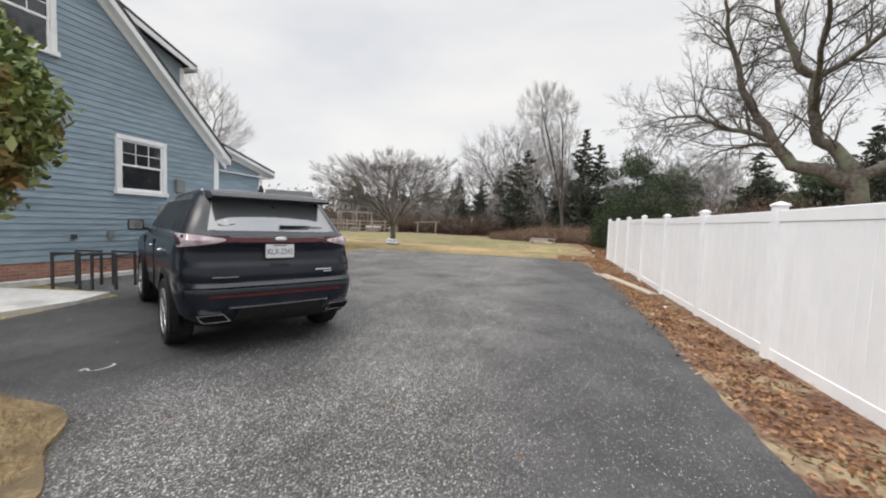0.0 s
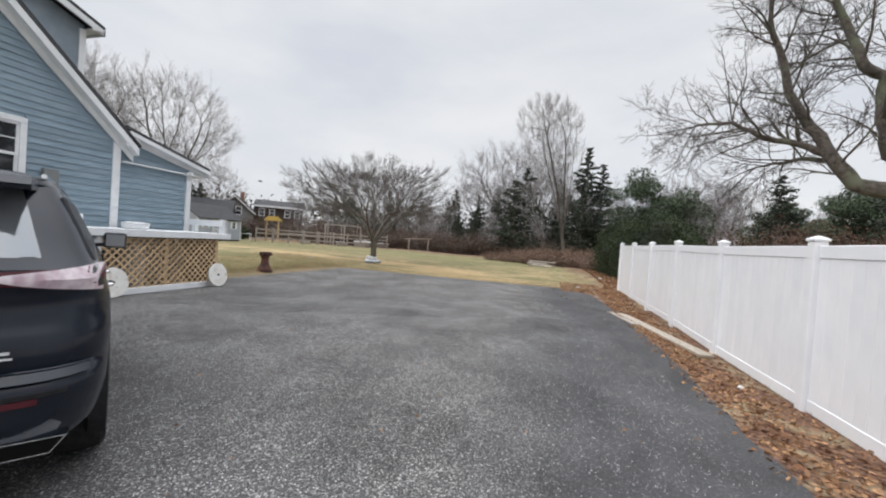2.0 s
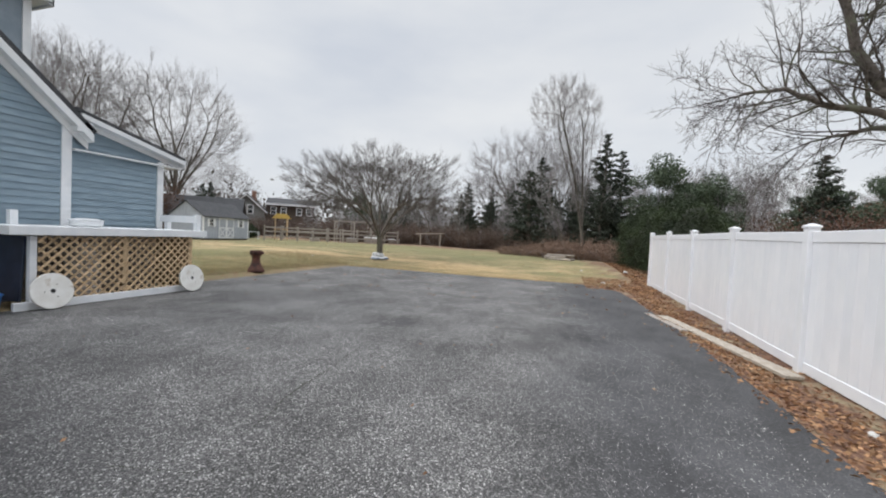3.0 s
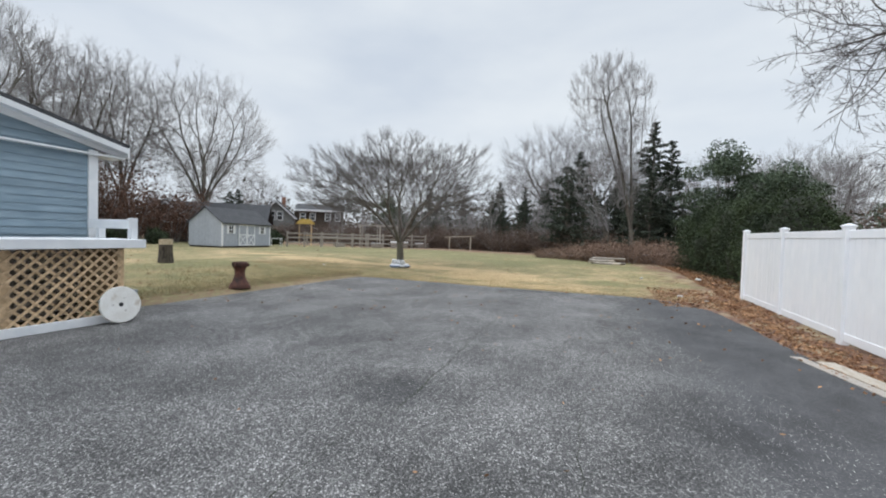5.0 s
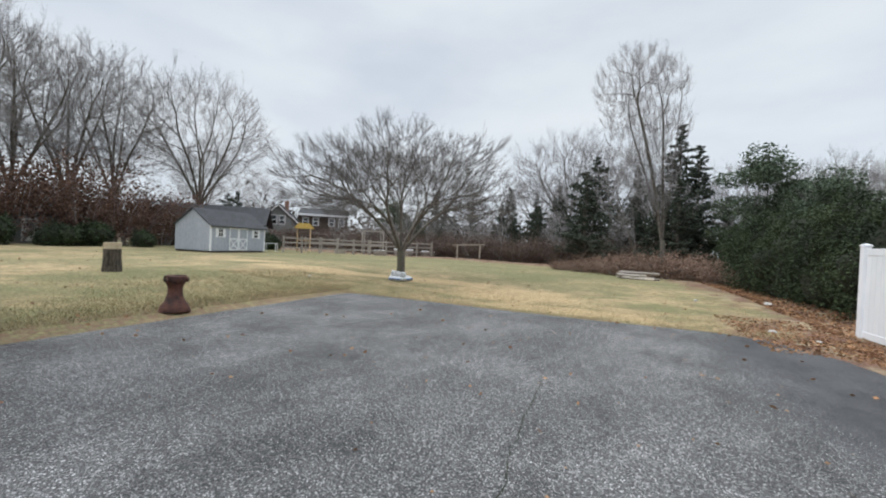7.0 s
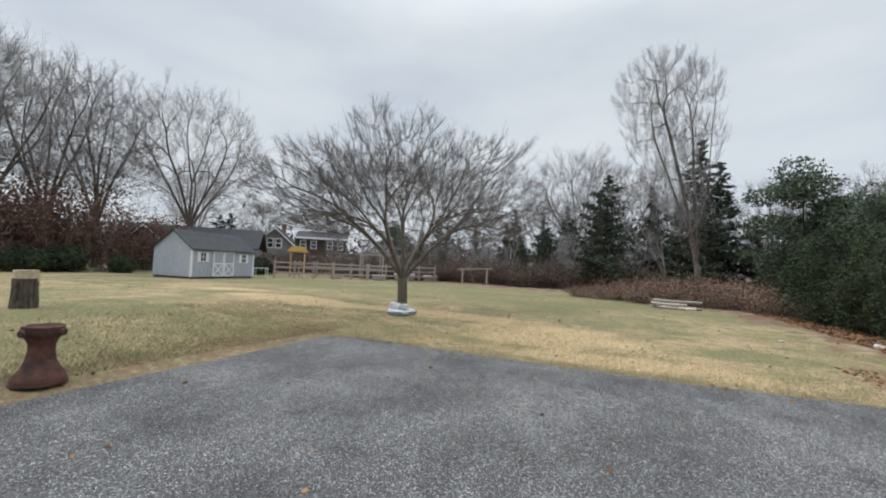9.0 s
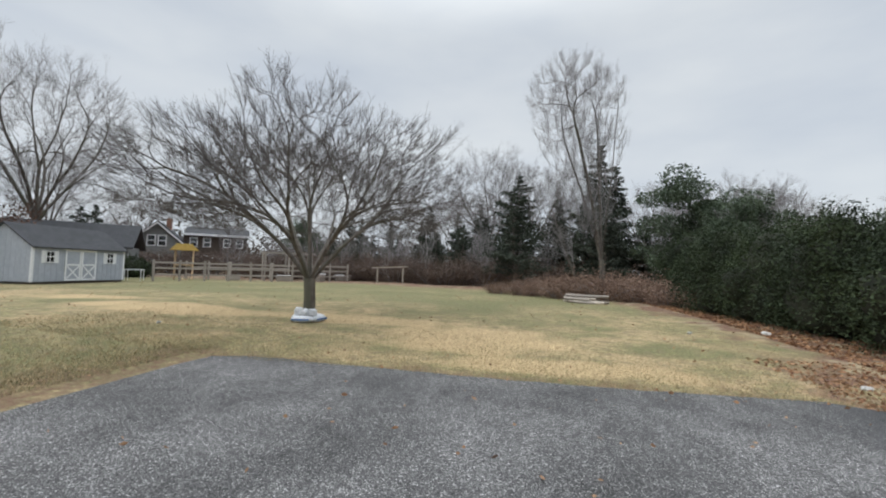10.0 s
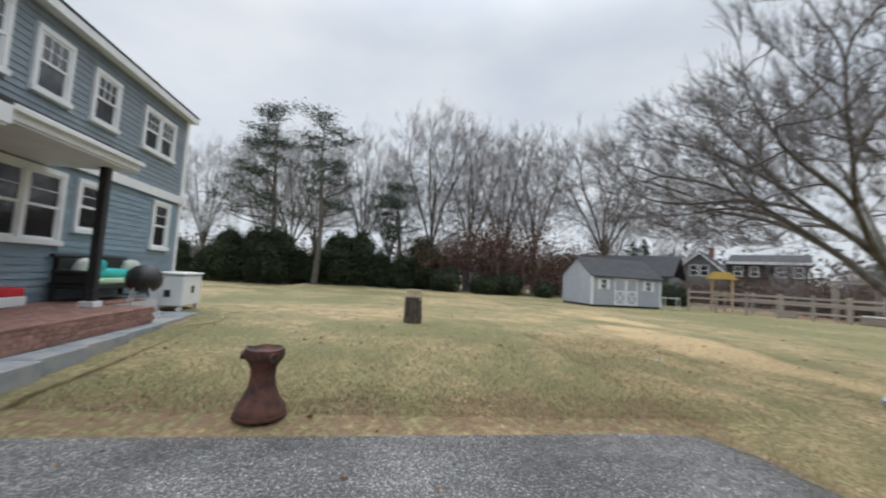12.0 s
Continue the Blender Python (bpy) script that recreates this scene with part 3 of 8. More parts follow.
clapboards(walls, [(9.25, 0.6), (EXT_Y - 0.10, 0.6), (EXT_Y - 0.10, 2.93), (9.25, 3.40)], [], lambda a, o, z: (HX - 0.05 + o, a, z), M_SIDING)


def build_foundation():
    base = new("foundation")
    base.parent = house
    part("footing", box(HX - 0.18, HX - 0.022, 0.3, 9.2, -0.15, 0.42), M_CONCRETE, base)
    me = me_of("brick", box(0, 0.022, 0.004, 0.196, 0.004, 0.060, 0.003), M_BRICK)
    for r in range(7):
        z = -0.03 + r * 0.0645
        y = 0.3 + (0.1 if r % 2 else 0)
        while y < 9.0:
            if y > 2.3:
                part_me("brick", me, base, Matrix.Translation((HX - 0.018, y, z)))
            y += 0.2


def corner_boards():
    part("corner_board", box(HX - 0.02, HX + 0.035, EAVE_Y - 0.13, EAVE_Y + 0.03, 0.3, 3.30, 0.004), M_WHITE, house)
    part("corner_board", box(HX - 0.10, HX + 0.0, EXT_Y - 0.12, EXT_Y + 0.02, 0.3, 2.86, 0.004), M_WHITE, house)
    part("corner_board", box(-10.88, -10.83, EAVE_Y - 0.10, EAVE_Y + 0.03, 3.5, 5.76, 0.004), M_WHITE, house)
    part("corner_board", box(BACK_X - 0.02, BACK_X + 0.14, EAVE_Y - 0.02, EAVE_Y + 0.035, 0.3, 5.76, 0.004), M_WHITE, house)


def slab_roof(name, y0, z0, y1, z1, x0, x1, t, material, parent):
    """A sloping slab between two lines along x."""
    n = Vector((0, -(z1 - z0), y1 - y0)).normalized()
    if n.z < 0:
        n = -n
    pts = [(y0, z0), (y1, z1), (y1 + n.y * t, z1 + n.z * t), (y0 + n.y * t, z0 + n.z * t)]
    return part(name, prism(pts, "x", x0, x1), material, parent)


def house_roof():
    roof = new("roof")
    roof.parent = house
    ov = 0.22
    ze = RIDGE_Z - SLOPE * (EAVE_Y + 0.28 - RIDGE_Y)
    slab_roof("roof_slope", RIDGE_Y, RIDGE_Z, EAVE_Y + 0.28, ze, -10.86, HX + ov, 0.09, M_SHINGLE, roof)
    slab_roof("roof_slope", RIDGE_Y, RIDGE_Z, 0.0, RIDGE_Z - SLOPE * (RIDGE_Y), BACK_X - ov, HX + ov, 0.09, M_SHINGLE, roof)
    # white rake boards on the gable
    for sgn, yend in ((1, EAVE_Y + 0.28), (-1, 0.0)):
        n = abs(yend - RIDGE_Y)
        bm = prism([(RIDGE_Y, RIDGE_Z - 0.30), (RIDGE_Y, RIDGE_Z - 0.004), (yend, RIDGE_Z - SLOPE * n - 0.004), (yend, RIDGE_Z - SLOPE * n - 0.30)], "x", HX + 0.026, HX + 0.06)
        part("rake_board", bm, M_WHITE, roof)
        bm = prism([(RIDGE_Y, RIDGE_Z - 0.16), (RIDGE_Y, RIDGE_Z - 0.004), (yend, RIDGE_Z - SLOPE * n - 0.004), (yend, RIDGE_Z - SLOPE * n - 0.16)], "x", HX + 0.062, HX + ov + 0.01)
        part("rake_fascia", bm, M_WHITE, roof)
    part("eave_return", box(HX - 0.1, HX + ov, EAVE_Y + 0.0, EAVE_Y + 0.27, 3.12, 3.32, 0.005), M_WHITE, roof)
    # shallow roof of the long back dormer
    slab_roof("dormer_roof", RIDGE_Y, RIDGE_Z + 0.02, EAVE_Y + 0.26, 5.86, BACK_X - 0.04, -10.86 + 0.25, 0.08, M_SHINGLE, roof)
    part("dormer_fascia", box(BACK_X - 0.04, -10.6, EAVE_Y + 0.23, EAVE_Y + 0.27, 5.72, 5.88, 0.004), M_WHITE, roof)
    part("dormer_soffit", box(BACK_X - 0.12, -10.6, EAVE_Y - 0.0, EAVE_Y + 0.228, 5.76, 5.79), M_WHITE, roof)
    bm = prism([(RIDGE_Y, RIDGE_Z - 0.16), (RIDGE_Y, RIDGE_Z + 0.01), (EAVE_Y + 0.27, 5.85), (EAVE_Y + 0.27, 5.72)], "x", -10.64, -10.60)
    part("rake_fascia", bm, M_WHITE, roof)
    # roof of the side room and porch
    for x0, x1, y1, zt in ((-9.96, HX + 0.18, EXT_Y + 0.42, 2.98), (-13.5, -9.962, 10.72, 3.30)):
        slab_roof("porch_roof", 9.2, 3.52, y1, zt, x0, x1, 0.06, M_SHINGLE, roof)
        part("porch_fascia", box(x0, x1, y1 - 0.02, y1 + 0.01, zt - 0.18, zt + 0.01, 0.003), M_WHITE, roof)
        part("porch_soffit", box(x0 + 0.02, x1 - 0.08, EAVE_Y + 0.05, y1 - 0.024, zt - 0.21, zt - 0.18), M_WHITE, roof)
    part("gutter", box(-13.52, -9.97, 10.735, 10.80, 3.22, 3.30, 0.01), M_WHITE, roof)
    bm = prism([(9.3, 3.46 - 0.17), (9.3, 3.49), (EXT_Y + 0.42, 2.975), (EXT_Y + 0.42, 2.80)], "x", HX - 0.045, HX - 0.01)
    part("rake_board", bm, M_WHITE, roof)
    bm = prism([(9.3, 3.46 - 0.06), (9.3, 3.49), (EXT_Y + 0.40, 2.975), (EXT_Y + 0.40, 2.88)], "x", HX - 0.008, HX + 0.178)
    part("rake_fascia", bm, M_WHITE, roof)


FACADE_WINS = [(-12.05, 0.85, 1.25, False), (-13.35, 0.85, 1.2, False), (-14.76, 0.85, 1.15, False), (-16.9, 1.55, 1.12, True)]


def back_facade():
    holes_up = [(x - w / 2, x + w / 2, 4.25, 4.25 + h) for x, w, h, tw in FACADE_WINS]
    place = lambda a, o, z: (a, EAVE_Y + o, z)
    clapboards(walls, [(BACK_X + 0.14, 3.45), (-10.9, 3.45), (-10.9, 5.76), (BACK_X + 0.14, 5.76)], holes_up, place, M_SIDING_UP)
    holes_dn = [(-13.95, -12.2, 1.66, 3.05), (-15.0, -14.25, 1.95, 3.05), (-17.8, -16.95, 1.76, 3.1)]
    clapboards(walls, [(BACK_X + 0.14, 0.3), (-10.0, 0.3), (-10.0, 3.2), (BACK_X + 0.14, 3.2)], holes_dn, place, M_SIDING)
    part("belly_band", box(BACK_X, -13.52, EAVE_Y + 0.03, EAVE_Y + 0.10, 3.2, 3.42, 0.004), M_WHITE, house)
    for x, w, h, tw in FACADE_WINS:
        window(house, pose(x, EAVE_Y, 4.25, 0, 0, 0), w, h, twin=tw)
    for a, b, lo, hi in holes_dn:
        window(house, pose((a + b) / 2, EAVE_Y, lo, 0, 0, 0), b - a, hi - lo, twin=b - a > 1.2, cols=1)


build_foundation()
corner_boards()
house_roof()
back_facade()
for y0, y1, z0, z1 in W_HOLES:
    window(house, pose(HX, (y0 + y1) / 2, z0, 0, 0, -90), y1 - y0, z1 - z0)

# ---- lattice box and deck rail beside the house ----
LX, LY0, LY1 = -8.3, 8.02, 10.78
deck = thing("lattice_enclosure", "tan diagonal wood lattice enclosure with a flat white cap", "lattice screen")


def clip_line(y0, z0, dy, dz, ya, yb, za, zb):
    t0, t1 = -1e9, 1e9
    for p, d, a, b in ((y0, dy, ya, yb), (z0, dz, za, zb)):
        u, v = (a - p) / d, (b - p) / d
        t0, t1 = max(t0, min(u, v)), min(t1, max(u, v))
    return (t0, t1) if t1 - t0 > 0.03 else None


def lattice(parent, x, ya, yb, za, zb, step=0.105, w=0.036):
    for layer, s in ((0, 1), (1, -1)):
        c = -3.0
        while c < 6.0:
            y0, z0 = ya + c, za
            seg = clip_line(y0, z0, 0.7071, 0.7071 * s, ya, yb, za, zb) if s > 0 else clip_line(y0, zb, 0.7071, -0.7071, ya, yb, za, zb)
            if seg:
                zs = z0 if s > 0 else zb
                a = Vector((0, y0 + 0.7071 * seg[0], zs + 0.7071 * s * seg[0]))
                b = Vector((0, y0 + 0.7071 * seg[1], zs + 0.7071 * s * seg[1]))
                L = (b - a).length
                m = Matrix.Translation((x - layer * 0.009, (a.y + b.y) / 2, (a.z + b.z) / 2)) @ Matrix.Rotation(math.atan2(b.z - a.z, b.y - a.y), 4, "X")
                part("slat", box(-0.004, 0.004, -L / 2, L / 2, -w / 2, w / 2, 0, m), M_LATTICE, parent)
            c += step * 1.414


def build_deck():
    fr = new("frame")
    fr.parent = deck
    for y in (LY0 + 0.03, 9.4, LY1 - 0.05):
        part("post", box(LX - 0.10, LX - 0.014, y - 0.045, y + 0.045, 0.0, 1.15, 0.004), M_WHITE if y < 8.2 else M_LATTICE, fr)
    part("base_board", box(LX - 0.03, LX + 0.03, LY0 - 0.22, LY1 + 0.05, 0.0, 0.13, 0.005), M_WHITE, fr)
    lattice(fr, LX, LY0 + 0.08, LY1 - 0.02, 0.13, 1.15)
    part("cap_board", box(LX - 1.05, LX + 0.12, LY0 - 0.32, LY1 + 0.25, 1.17, 1.31, 0.006), M_WHITE, deck)
    part("end_panel", box(-9.5, LX - 0.02, LY1 - 0.03, LY1, 0.05, 1.16), M_LATTICE, deck)
    part("inner_panel", box(-9.45, -9.40, LY0, LY1, 0.0, 1.16), M_OLDWOOD, deck)
    part("post", box(LX - 1.0, LX - 0.9, LY1 + 0.1, LY1 + 0.2, 1.312, 1.62, 0.004), M_WHITE, deck)
    part("post", box(LX - 0.12, LX - 0.02, LY1 + 0.1, LY1 + 0.2, 1.312, 1.66, 0.004), M_WHITE, deck)
    part("rail", box(LX - 1.1, LX - 0.01, LY1 + 0.06, LY1 + 0.098, 1.48, 1.63, 0.004), M_WHITE, deck)
    part("post", box(LX - 0.75, LX - 0.65, LY0 + 0.05, LY0 + 0.15, 1.312, 1.55, 0.004), M_WHITE, deck)


build_deck()
t = thing("storage_drum", "pale brownish-grey drum standing behind the wood lattice", "drum", pose(-8.70, 8.93, 0.02))
bm = lathe([(0.24, 0.0), (0.265, 0.02), (0.265, 0.30), (0.275, 0.31), (0.265, 0.32), (0.265, 0.62), (0.275, 0.63), (0.265, 0.64), (0.265, 1.0), (0.25, 1.02), (0.02, 1.02)], 32)
smooth_drum = part("barrel", bm, mat("dusty_drum", (0.40, 0.36, 0.33), (0.52, 0.49, 0.46), 5, 0.7, bump=0.2), t)


def reel_disc(m):
    t = thing("cable_reel_end", "round white-painted wooden reel end leaning on the lattice", "wooden disc", m, "white reel ends")
    bm = lathe([(0.035, 0), (0.275, 0), (0.285, 0.008), (0.285, 0.034), (0.275, 0.042), (0.035, 0.042)], 40)
    bmesh.ops.delete(bm, geom=[f for f in bm.faces if len(f.verts) > 4], context="FACES_ONLY")
    inner = [e for e in bm.edges if e.is_boundary]
    bmesh.ops.bridge_loops(bm, edges=inner)
    part("disc", bm, mat_reel, t)
    # black plug fills the centre, its colour standing for the hole's shade
    part("hub_hole", lathe([(0.034, 0.006), (0.034, 0.036)], 16), M_BLACKMETAL, t)
    for k in range(3):
        a = 2.1 * k + 0.5
        bm = bmesh.new()
        tube(bm, (0.11 * math.cos(a), 0.11 * math.sin(a), 0.04), (0.11 * math.cos(a), 0.11 * math.sin(a), 0.047), 0.008, 0.007, 8)
        part("bolt", bm, M_RUST, t)
    return t


mat_reel = mat("chipped_white_paint", (0.66, 0.64, 0.60), (0.74, 0.73, 0.70), 6, 0.7, bump=0.4, bscale=30, c3=(0.45, 0.38, 0.30), c3scale=4, c3lo=0.62, c3hi=0.72)
reel_disc(pose(-8.16, 8.2, 0.285, 0, 80, 0))
reel_disc(pose(-8.14, 10.62, 0.285, 0, 80, 0))

# ---- white vinyl fence ----
FX = 2.63
FENCE_Y = [20.2, 17.76, 15.3, 12.86, 10.41, 7.96, 5.5, 3.05, 0.6, -1.85, -4.3, -6.75, -9.2]


def build_fence():
    fence = thing("vinyl_fence", "tall white vinyl privacy fence with square capped posts", "fence")
    post_me = me_of("post", box(-0.064, 0.064, -0.064, 0.064, -0.25, 1.93, 0.006), M_VINYL)
    bm = box(-0.078, 0.078, -0.078, 0.078, 0, 0.03, 0.004)
    r = bmesh.ops.create_cone(bm, cap_ends=True, segments=4, radius1=0.10, radius2=0.02, depth=0.03)
    bmesh.ops.rotate(bm, verts=r["verts"], cent=(0, 0, 0), matrix=Matrix.Rotation(radians(45), 3, "Z"))
    bmesh.ops.translate(bm, verts=r["verts"], vec=(0, 0, 0.046))
    cap_me = me_of("post_cap", bm, M_VINYL)
    gap = 2.45 - 0.13
    rail_me = me_of("rail", box(-0.022, 0.022, -gap / 2, gap / 2, -0.07, 0.07, 0.006), M_VINYL)
    n = 14
    w = gap / n
    board_me = me_of("board", box(-0.011, 0.011, -w / 2 + 0.0015, w / 2 - 0.0015, 0, 1.57, 0.003), M_VINYL)
    tops = [1.90, 1.885, 1.86, 1.85, 1.80, 1.79, 1.78, 1.78, 1.78, 1.78, 1.78, 1.78, 1.78]
    for k, y in enumerate(FENCE_Y):
        dz = tops[k] - 1.93
        p = new("post", post_me)
        p.parent = fence
        p.matrix_basis = pose(FX, y, dz)
        part_me("post_cap", cap_me, p, pose(0, 0, 1.93))
    for k in range(len(FENCE_Y) - 1):
        ym = (FENCE_Y[k] + FENCE_Y[k + 1]) / 2
        z = (tops[k] + tops[k + 1]) / 2 - 1.93
        slope = math.degrees(math.atan2(tops[k] - tops[k + 1], 2.45))
        m = pose(FX, ym, z, slope)
        sec = new("fence_panel")
        sec.parent = fence
        sec.matrix_basis = m
        part_me("rail", rail_me, sec, pose(0, 0, 0.115))
        part_me("rail", rail_me, sec, pose(0, 0, 1.81))
        for i in range(n):
            part_me("board", board_me, sec, pose(0, -gap / 2 + w * (i + 0.5), 0.175))


build_fence()

# ---- grey garden shed ----
def build_shed():
    # front at x = 0, facing +x; y runs along the front; eave 2.0, ridge 3.1
    D, L, E, R = 3.3, 5.3, 1.95, 3.1
    s = thing("shed", "light grey garden shed with white double doors and dark roof", "shed", pose(-28.35, 28.7, 0.238, 0, 0, 6))
    wl = new("wall")
    wl.parent = s
    part("side_wall", prism([(-D, 0.08), (0, 0.08), (0, E), (-D / 2, R), (-D, E)], "y", 0, 0.08), M_SHEDSIDE, wl)
    part("side_wall", prism([(-D, 0.08), (0, 0.08), (0, E), (-D / 2, R), (-D, E)], "y", L - 0.08, L), M_SHEDSIDE, wl)
    part("front_wall", box(-0.08, 0, 0.08, L - 0.08, 0.08, E), M_SHEDSIDE, wl)
    part("rear_wall", box(-D, -D + 0.08, 0.08, L - 0.08, 0.08, E), M_SHEDSIDE, wl)
    part("skid", box(-D + 0.05, -0.05, 0.05, L - 0.05, -0.05, 0.08), M_DARKSHAKE, s)
    # grooves as thin battens
    bat = me_of("board", box(0, 0.012, -0.14, 0.14, 0.1, E - 0.05), M_SHEDSIDE)
    for k in range(18):
        part_me("board", bat, wl, pose(0.0, 0.2 + k * 0.292, 0))
    for k in range(11):
        x = -D + 0.17 + k * 0.296
        h = R - (R - E) * abs(x + D / 2) / (D / 2)
        part("board", box(x - 0.14, x + 0.14, -0.012, 0, 0.1, h - 0.14), M_SHEDSIDE, wl)
    roof = new("roof")
    roof.parent = s
    sl = (R - E) / (D / 2)
    for a in (1, -1):
        e = D / 2 + 0.15
        bm = prism([(-D / 2, R + 0.0), (-D / 2, R + 0.07), (-D / 2 + a * e, R + 0.07 - sl * e), (-D / 2 + a * e, R - sl * e)], "y", -0.12, L + 0.12)
        part("roof_slope", bm, M_SHINGLE, roof)
    part("corner_board", box(-0.06, 0.03, -0.03, 0.09, 0.08, E, 0.003), M_WHITE, s)
    part("corner_board", box(-0.06, 0.03, L - 0.09, L + 0.03, 0.08, E, 0.003), M_WHITE, s)
    door = new("double_door")
    door.parent = s
    y0, y1, top = 1.62, 3.42, 1.82
    for a, b in ((y0, (y0 + y1) / 2 - 0.01), ((y0 + y1) / 2 + 0.01, y1)):
        part("door_leaf", box(0.014, 0.03, a, b, 0.12, top), M_SHEDSIDE, door)
        t = 0.09
        tr = bmesh.new()
        add_box(tr, 0.032, 0.05, a, a + t, 0.12, top)
        add_box(tr, 0.032, 0.05, b - t, b, 0.12, top)
        for z in (0.12, 0.95, top - t):
            add_box(tr, 0.032, 0.05, a + t, b - t, z, z + t)
        w, h = b - a - 2 * t, 0.95 - 0.12 - t
        ang = math.atan2(h, w)
        for sg in (1, -1):
            add_box(tr, 0.034, 0.048, -math.hypot(w, h) / 2, math.hypot(w, h) / 2, -0.035, 0.035, 0,
                    Matrix.Translation((0 if sg > 0 else 0.003, (a + b) / 2, 0.12 + t + h / 2)) @ Matrix.Rotation(sg * ang, 4, "X"))
        part("door_trim", tr, M_WHITE, door)
    for yc in (0.85, 4.3):
        w = new("window")
        w.parent = s
        fr = bmesh.new()
        a, b, lo, hi = yc - 0.24, yc + 0.24, 1.1, 1.72
        add_box(fr, 0.014, 0.05, a, a + 0.05, lo, hi)
        add_box(fr, 0.014, 0.05, b - 0.05, b, lo, hi)
        for z in (lo, (lo + hi) / 2 - 0.02, hi - 0.05):
            add_box(fr, 0.014, 0.05, a + 0.05, b - 0.05, z, z + 0.045)
        add_box(fr, 0.014, 0.045, yc - 0.012, yc + 0.012, lo, hi)
        part("window_frame", fr, M_WHITE, w)
        part("pane", box(0.013, 0.02, a + 0.04, b - 0.04, lo + 0.04, hi - 0.04), M_GLASS, w)
        for sg in (-1, 1):
            part("shutter", box(0.014, 0.035, yc + sg * 0.34 - 0.09, yc + sg * 0.34 + 0.09, lo - 0.02, hi + 0.02, 0.003), M_WHITE, w)
    part("door_head", box(0.014, 0.055, y0 - 0.1, y1 + 0.1, top + 0.004, top + 0.1, 0.003), M_WHITE, s)


build_shed()

# ---- dark parked crossover car ----
M_PAINT = mat("charcoal_car_paint", (0.006, 0.009, 0.016), (0.010, 0.014, 0.023), 3, 0.22, metal=0.0, coat=0.15)
M_CLAD = mat("black_car_plastic", (0.013, 0.013, 0.014), (0.02, 0.02, 0.021), 20, 0.6)
M_TYRE = mat("tyre_rubber", (0.015, 0.015, 0.016), (0.03, 0.03, 0.03), 20, 0.85, bump=0.4)
M_ALLOY = mat("silver_alloy", (0.45, 0.46, 0.48), (0.55, 0.56, 0.58), 10, 0.3, metal=0.8)
M_CHROME = mat("chrome", (0.62, 0.63, 0.65), None, rough=0.12, metal=1.0)
M_TAIL = mat("red_tail_lens", (0.055, 0.004, 0.009), (0.085, 0.008, 0.015), 12, 0.2, coat=0.3)
M_TAILC = mat("clear_pink_lens", (0.42, 0.30, 0.34), (0.66, 0.58, 0.61), 16, 0.15, coat=0.8)
# black that stands for the shade inside the exhaust tips
M_BORE = mat("black_bore_shade", (0.006, 0.006, 0.006), None, rough=0.9)
# tinted glass, lightened: the sky's reflection is put into base and metal
M_CARGLASS = mat("tinted_glass_sky_sheen", (0.15, 0.16, 0.17), None, metal=0.45, rough=0.05, coat=1.0)
# side windows of the same glass, darker, with no sheen put in
M_SIDEGLASS = mat("dark_side_glass", (0.012, 0.013, 0.016), None, metal=0.0, rough=0.35)
M_PLATE = mat("white_plate", (0.66, 0.67, 0.68), (0.72, 0.72, 0.72), 30, 0.5)
M_INK = mat("dark_blue_ink", (0.02, 0.03, 0.08), None, rough=0.6)

for m_, v_ in ((M_PAINT, 0.3), (M_CLAD, 0.2), (M_BORE, 0.05), (M_TYRE, 0.2), (M_SIDEGLASS, 0.15)):
    m_.node_tree.nodes["Principled BSDF"].inputs["Specular IOR Level"].default_value = v_


def lerp_table(tab, z):
    if z <= tab[0][0]:
        return tab[0][1]
    for (a, u), (b, v) in zip(tab, tab[1:]):
        if z <= b:
            return u + (v - u) * (z - a) / (b - a)
    return tab[-1][1]


CAR_REAR = [(0.24, -2.20), (0.34, -2.33), (0.50, -2.385), (0.66, -2.39), (0.70, -2.36), (0.74, -2.315), (0.80, -2.325), (0.88, -2.315), (0.96, -2.275), (1.04, -2.255), (1.11, -2.27), (1.15, -2.315), (1.22, -2.31), (1.27, -2.24), (1.6, -1.98), (1.66, -1.93)]
CAR_FRONT = [(0.24, 2.15), (0.4, 2.36), (0.8, 2.36), (0.95, 2.28), (1.02, 2.1), (1.08, 1.8), (1.15, 1.15), (1.22, 1.0), (1.66, 0.0)]
CAR_HALF = [(0.24, 0.74), (0.32, 0.84), (0.4, 0.91), (0.6, 0.95), (0.85, 0.965), (1.05, 0.955), (1.15, 0.93), (1.22, 0.89), (1.45, 0.80), (1.66, 0.70)]


def car_rear_y(x, z):
    w, yr, r = lerp_table(CAR_HALF, z), lerp_table(CAR_REAR, z), 0.30
    y = yr + 0.05 * (x / w) ** 2
    over = abs(x) - (w - r)
    if over > 0:
        y += r - math.sqrt(max(0.0, r * r - min(over, r) ** 2))
    return y


def car_outline(z):
    w, yf = lerp_table(CAR_HALF, z), lerp_table(CAR_FRONT, z)
    pts = []
    for k in range(24):
        x = w * math.sin(math.pi / 2 * k / 24)
        pts.append((x, car_rear_y(x, z)))
    y0, y1 = pts[-1][1] + 0.03, yf - 0.45
    for k in range(80):
        pts.append((w, y0 + (y1 - y0) * k / 79))
    for k in range(1, 13):
        a = math.pi / 2 * k / 12
        pts.append((w * math.cos(a) ** 0.6 if k < 12 else 0.0, y1 + 0.45 * math.sin(a)))
    return pts + [(-x, y) for x, y in pts[-2:0:-1]]


AXLES = (-1.44, 1.41)


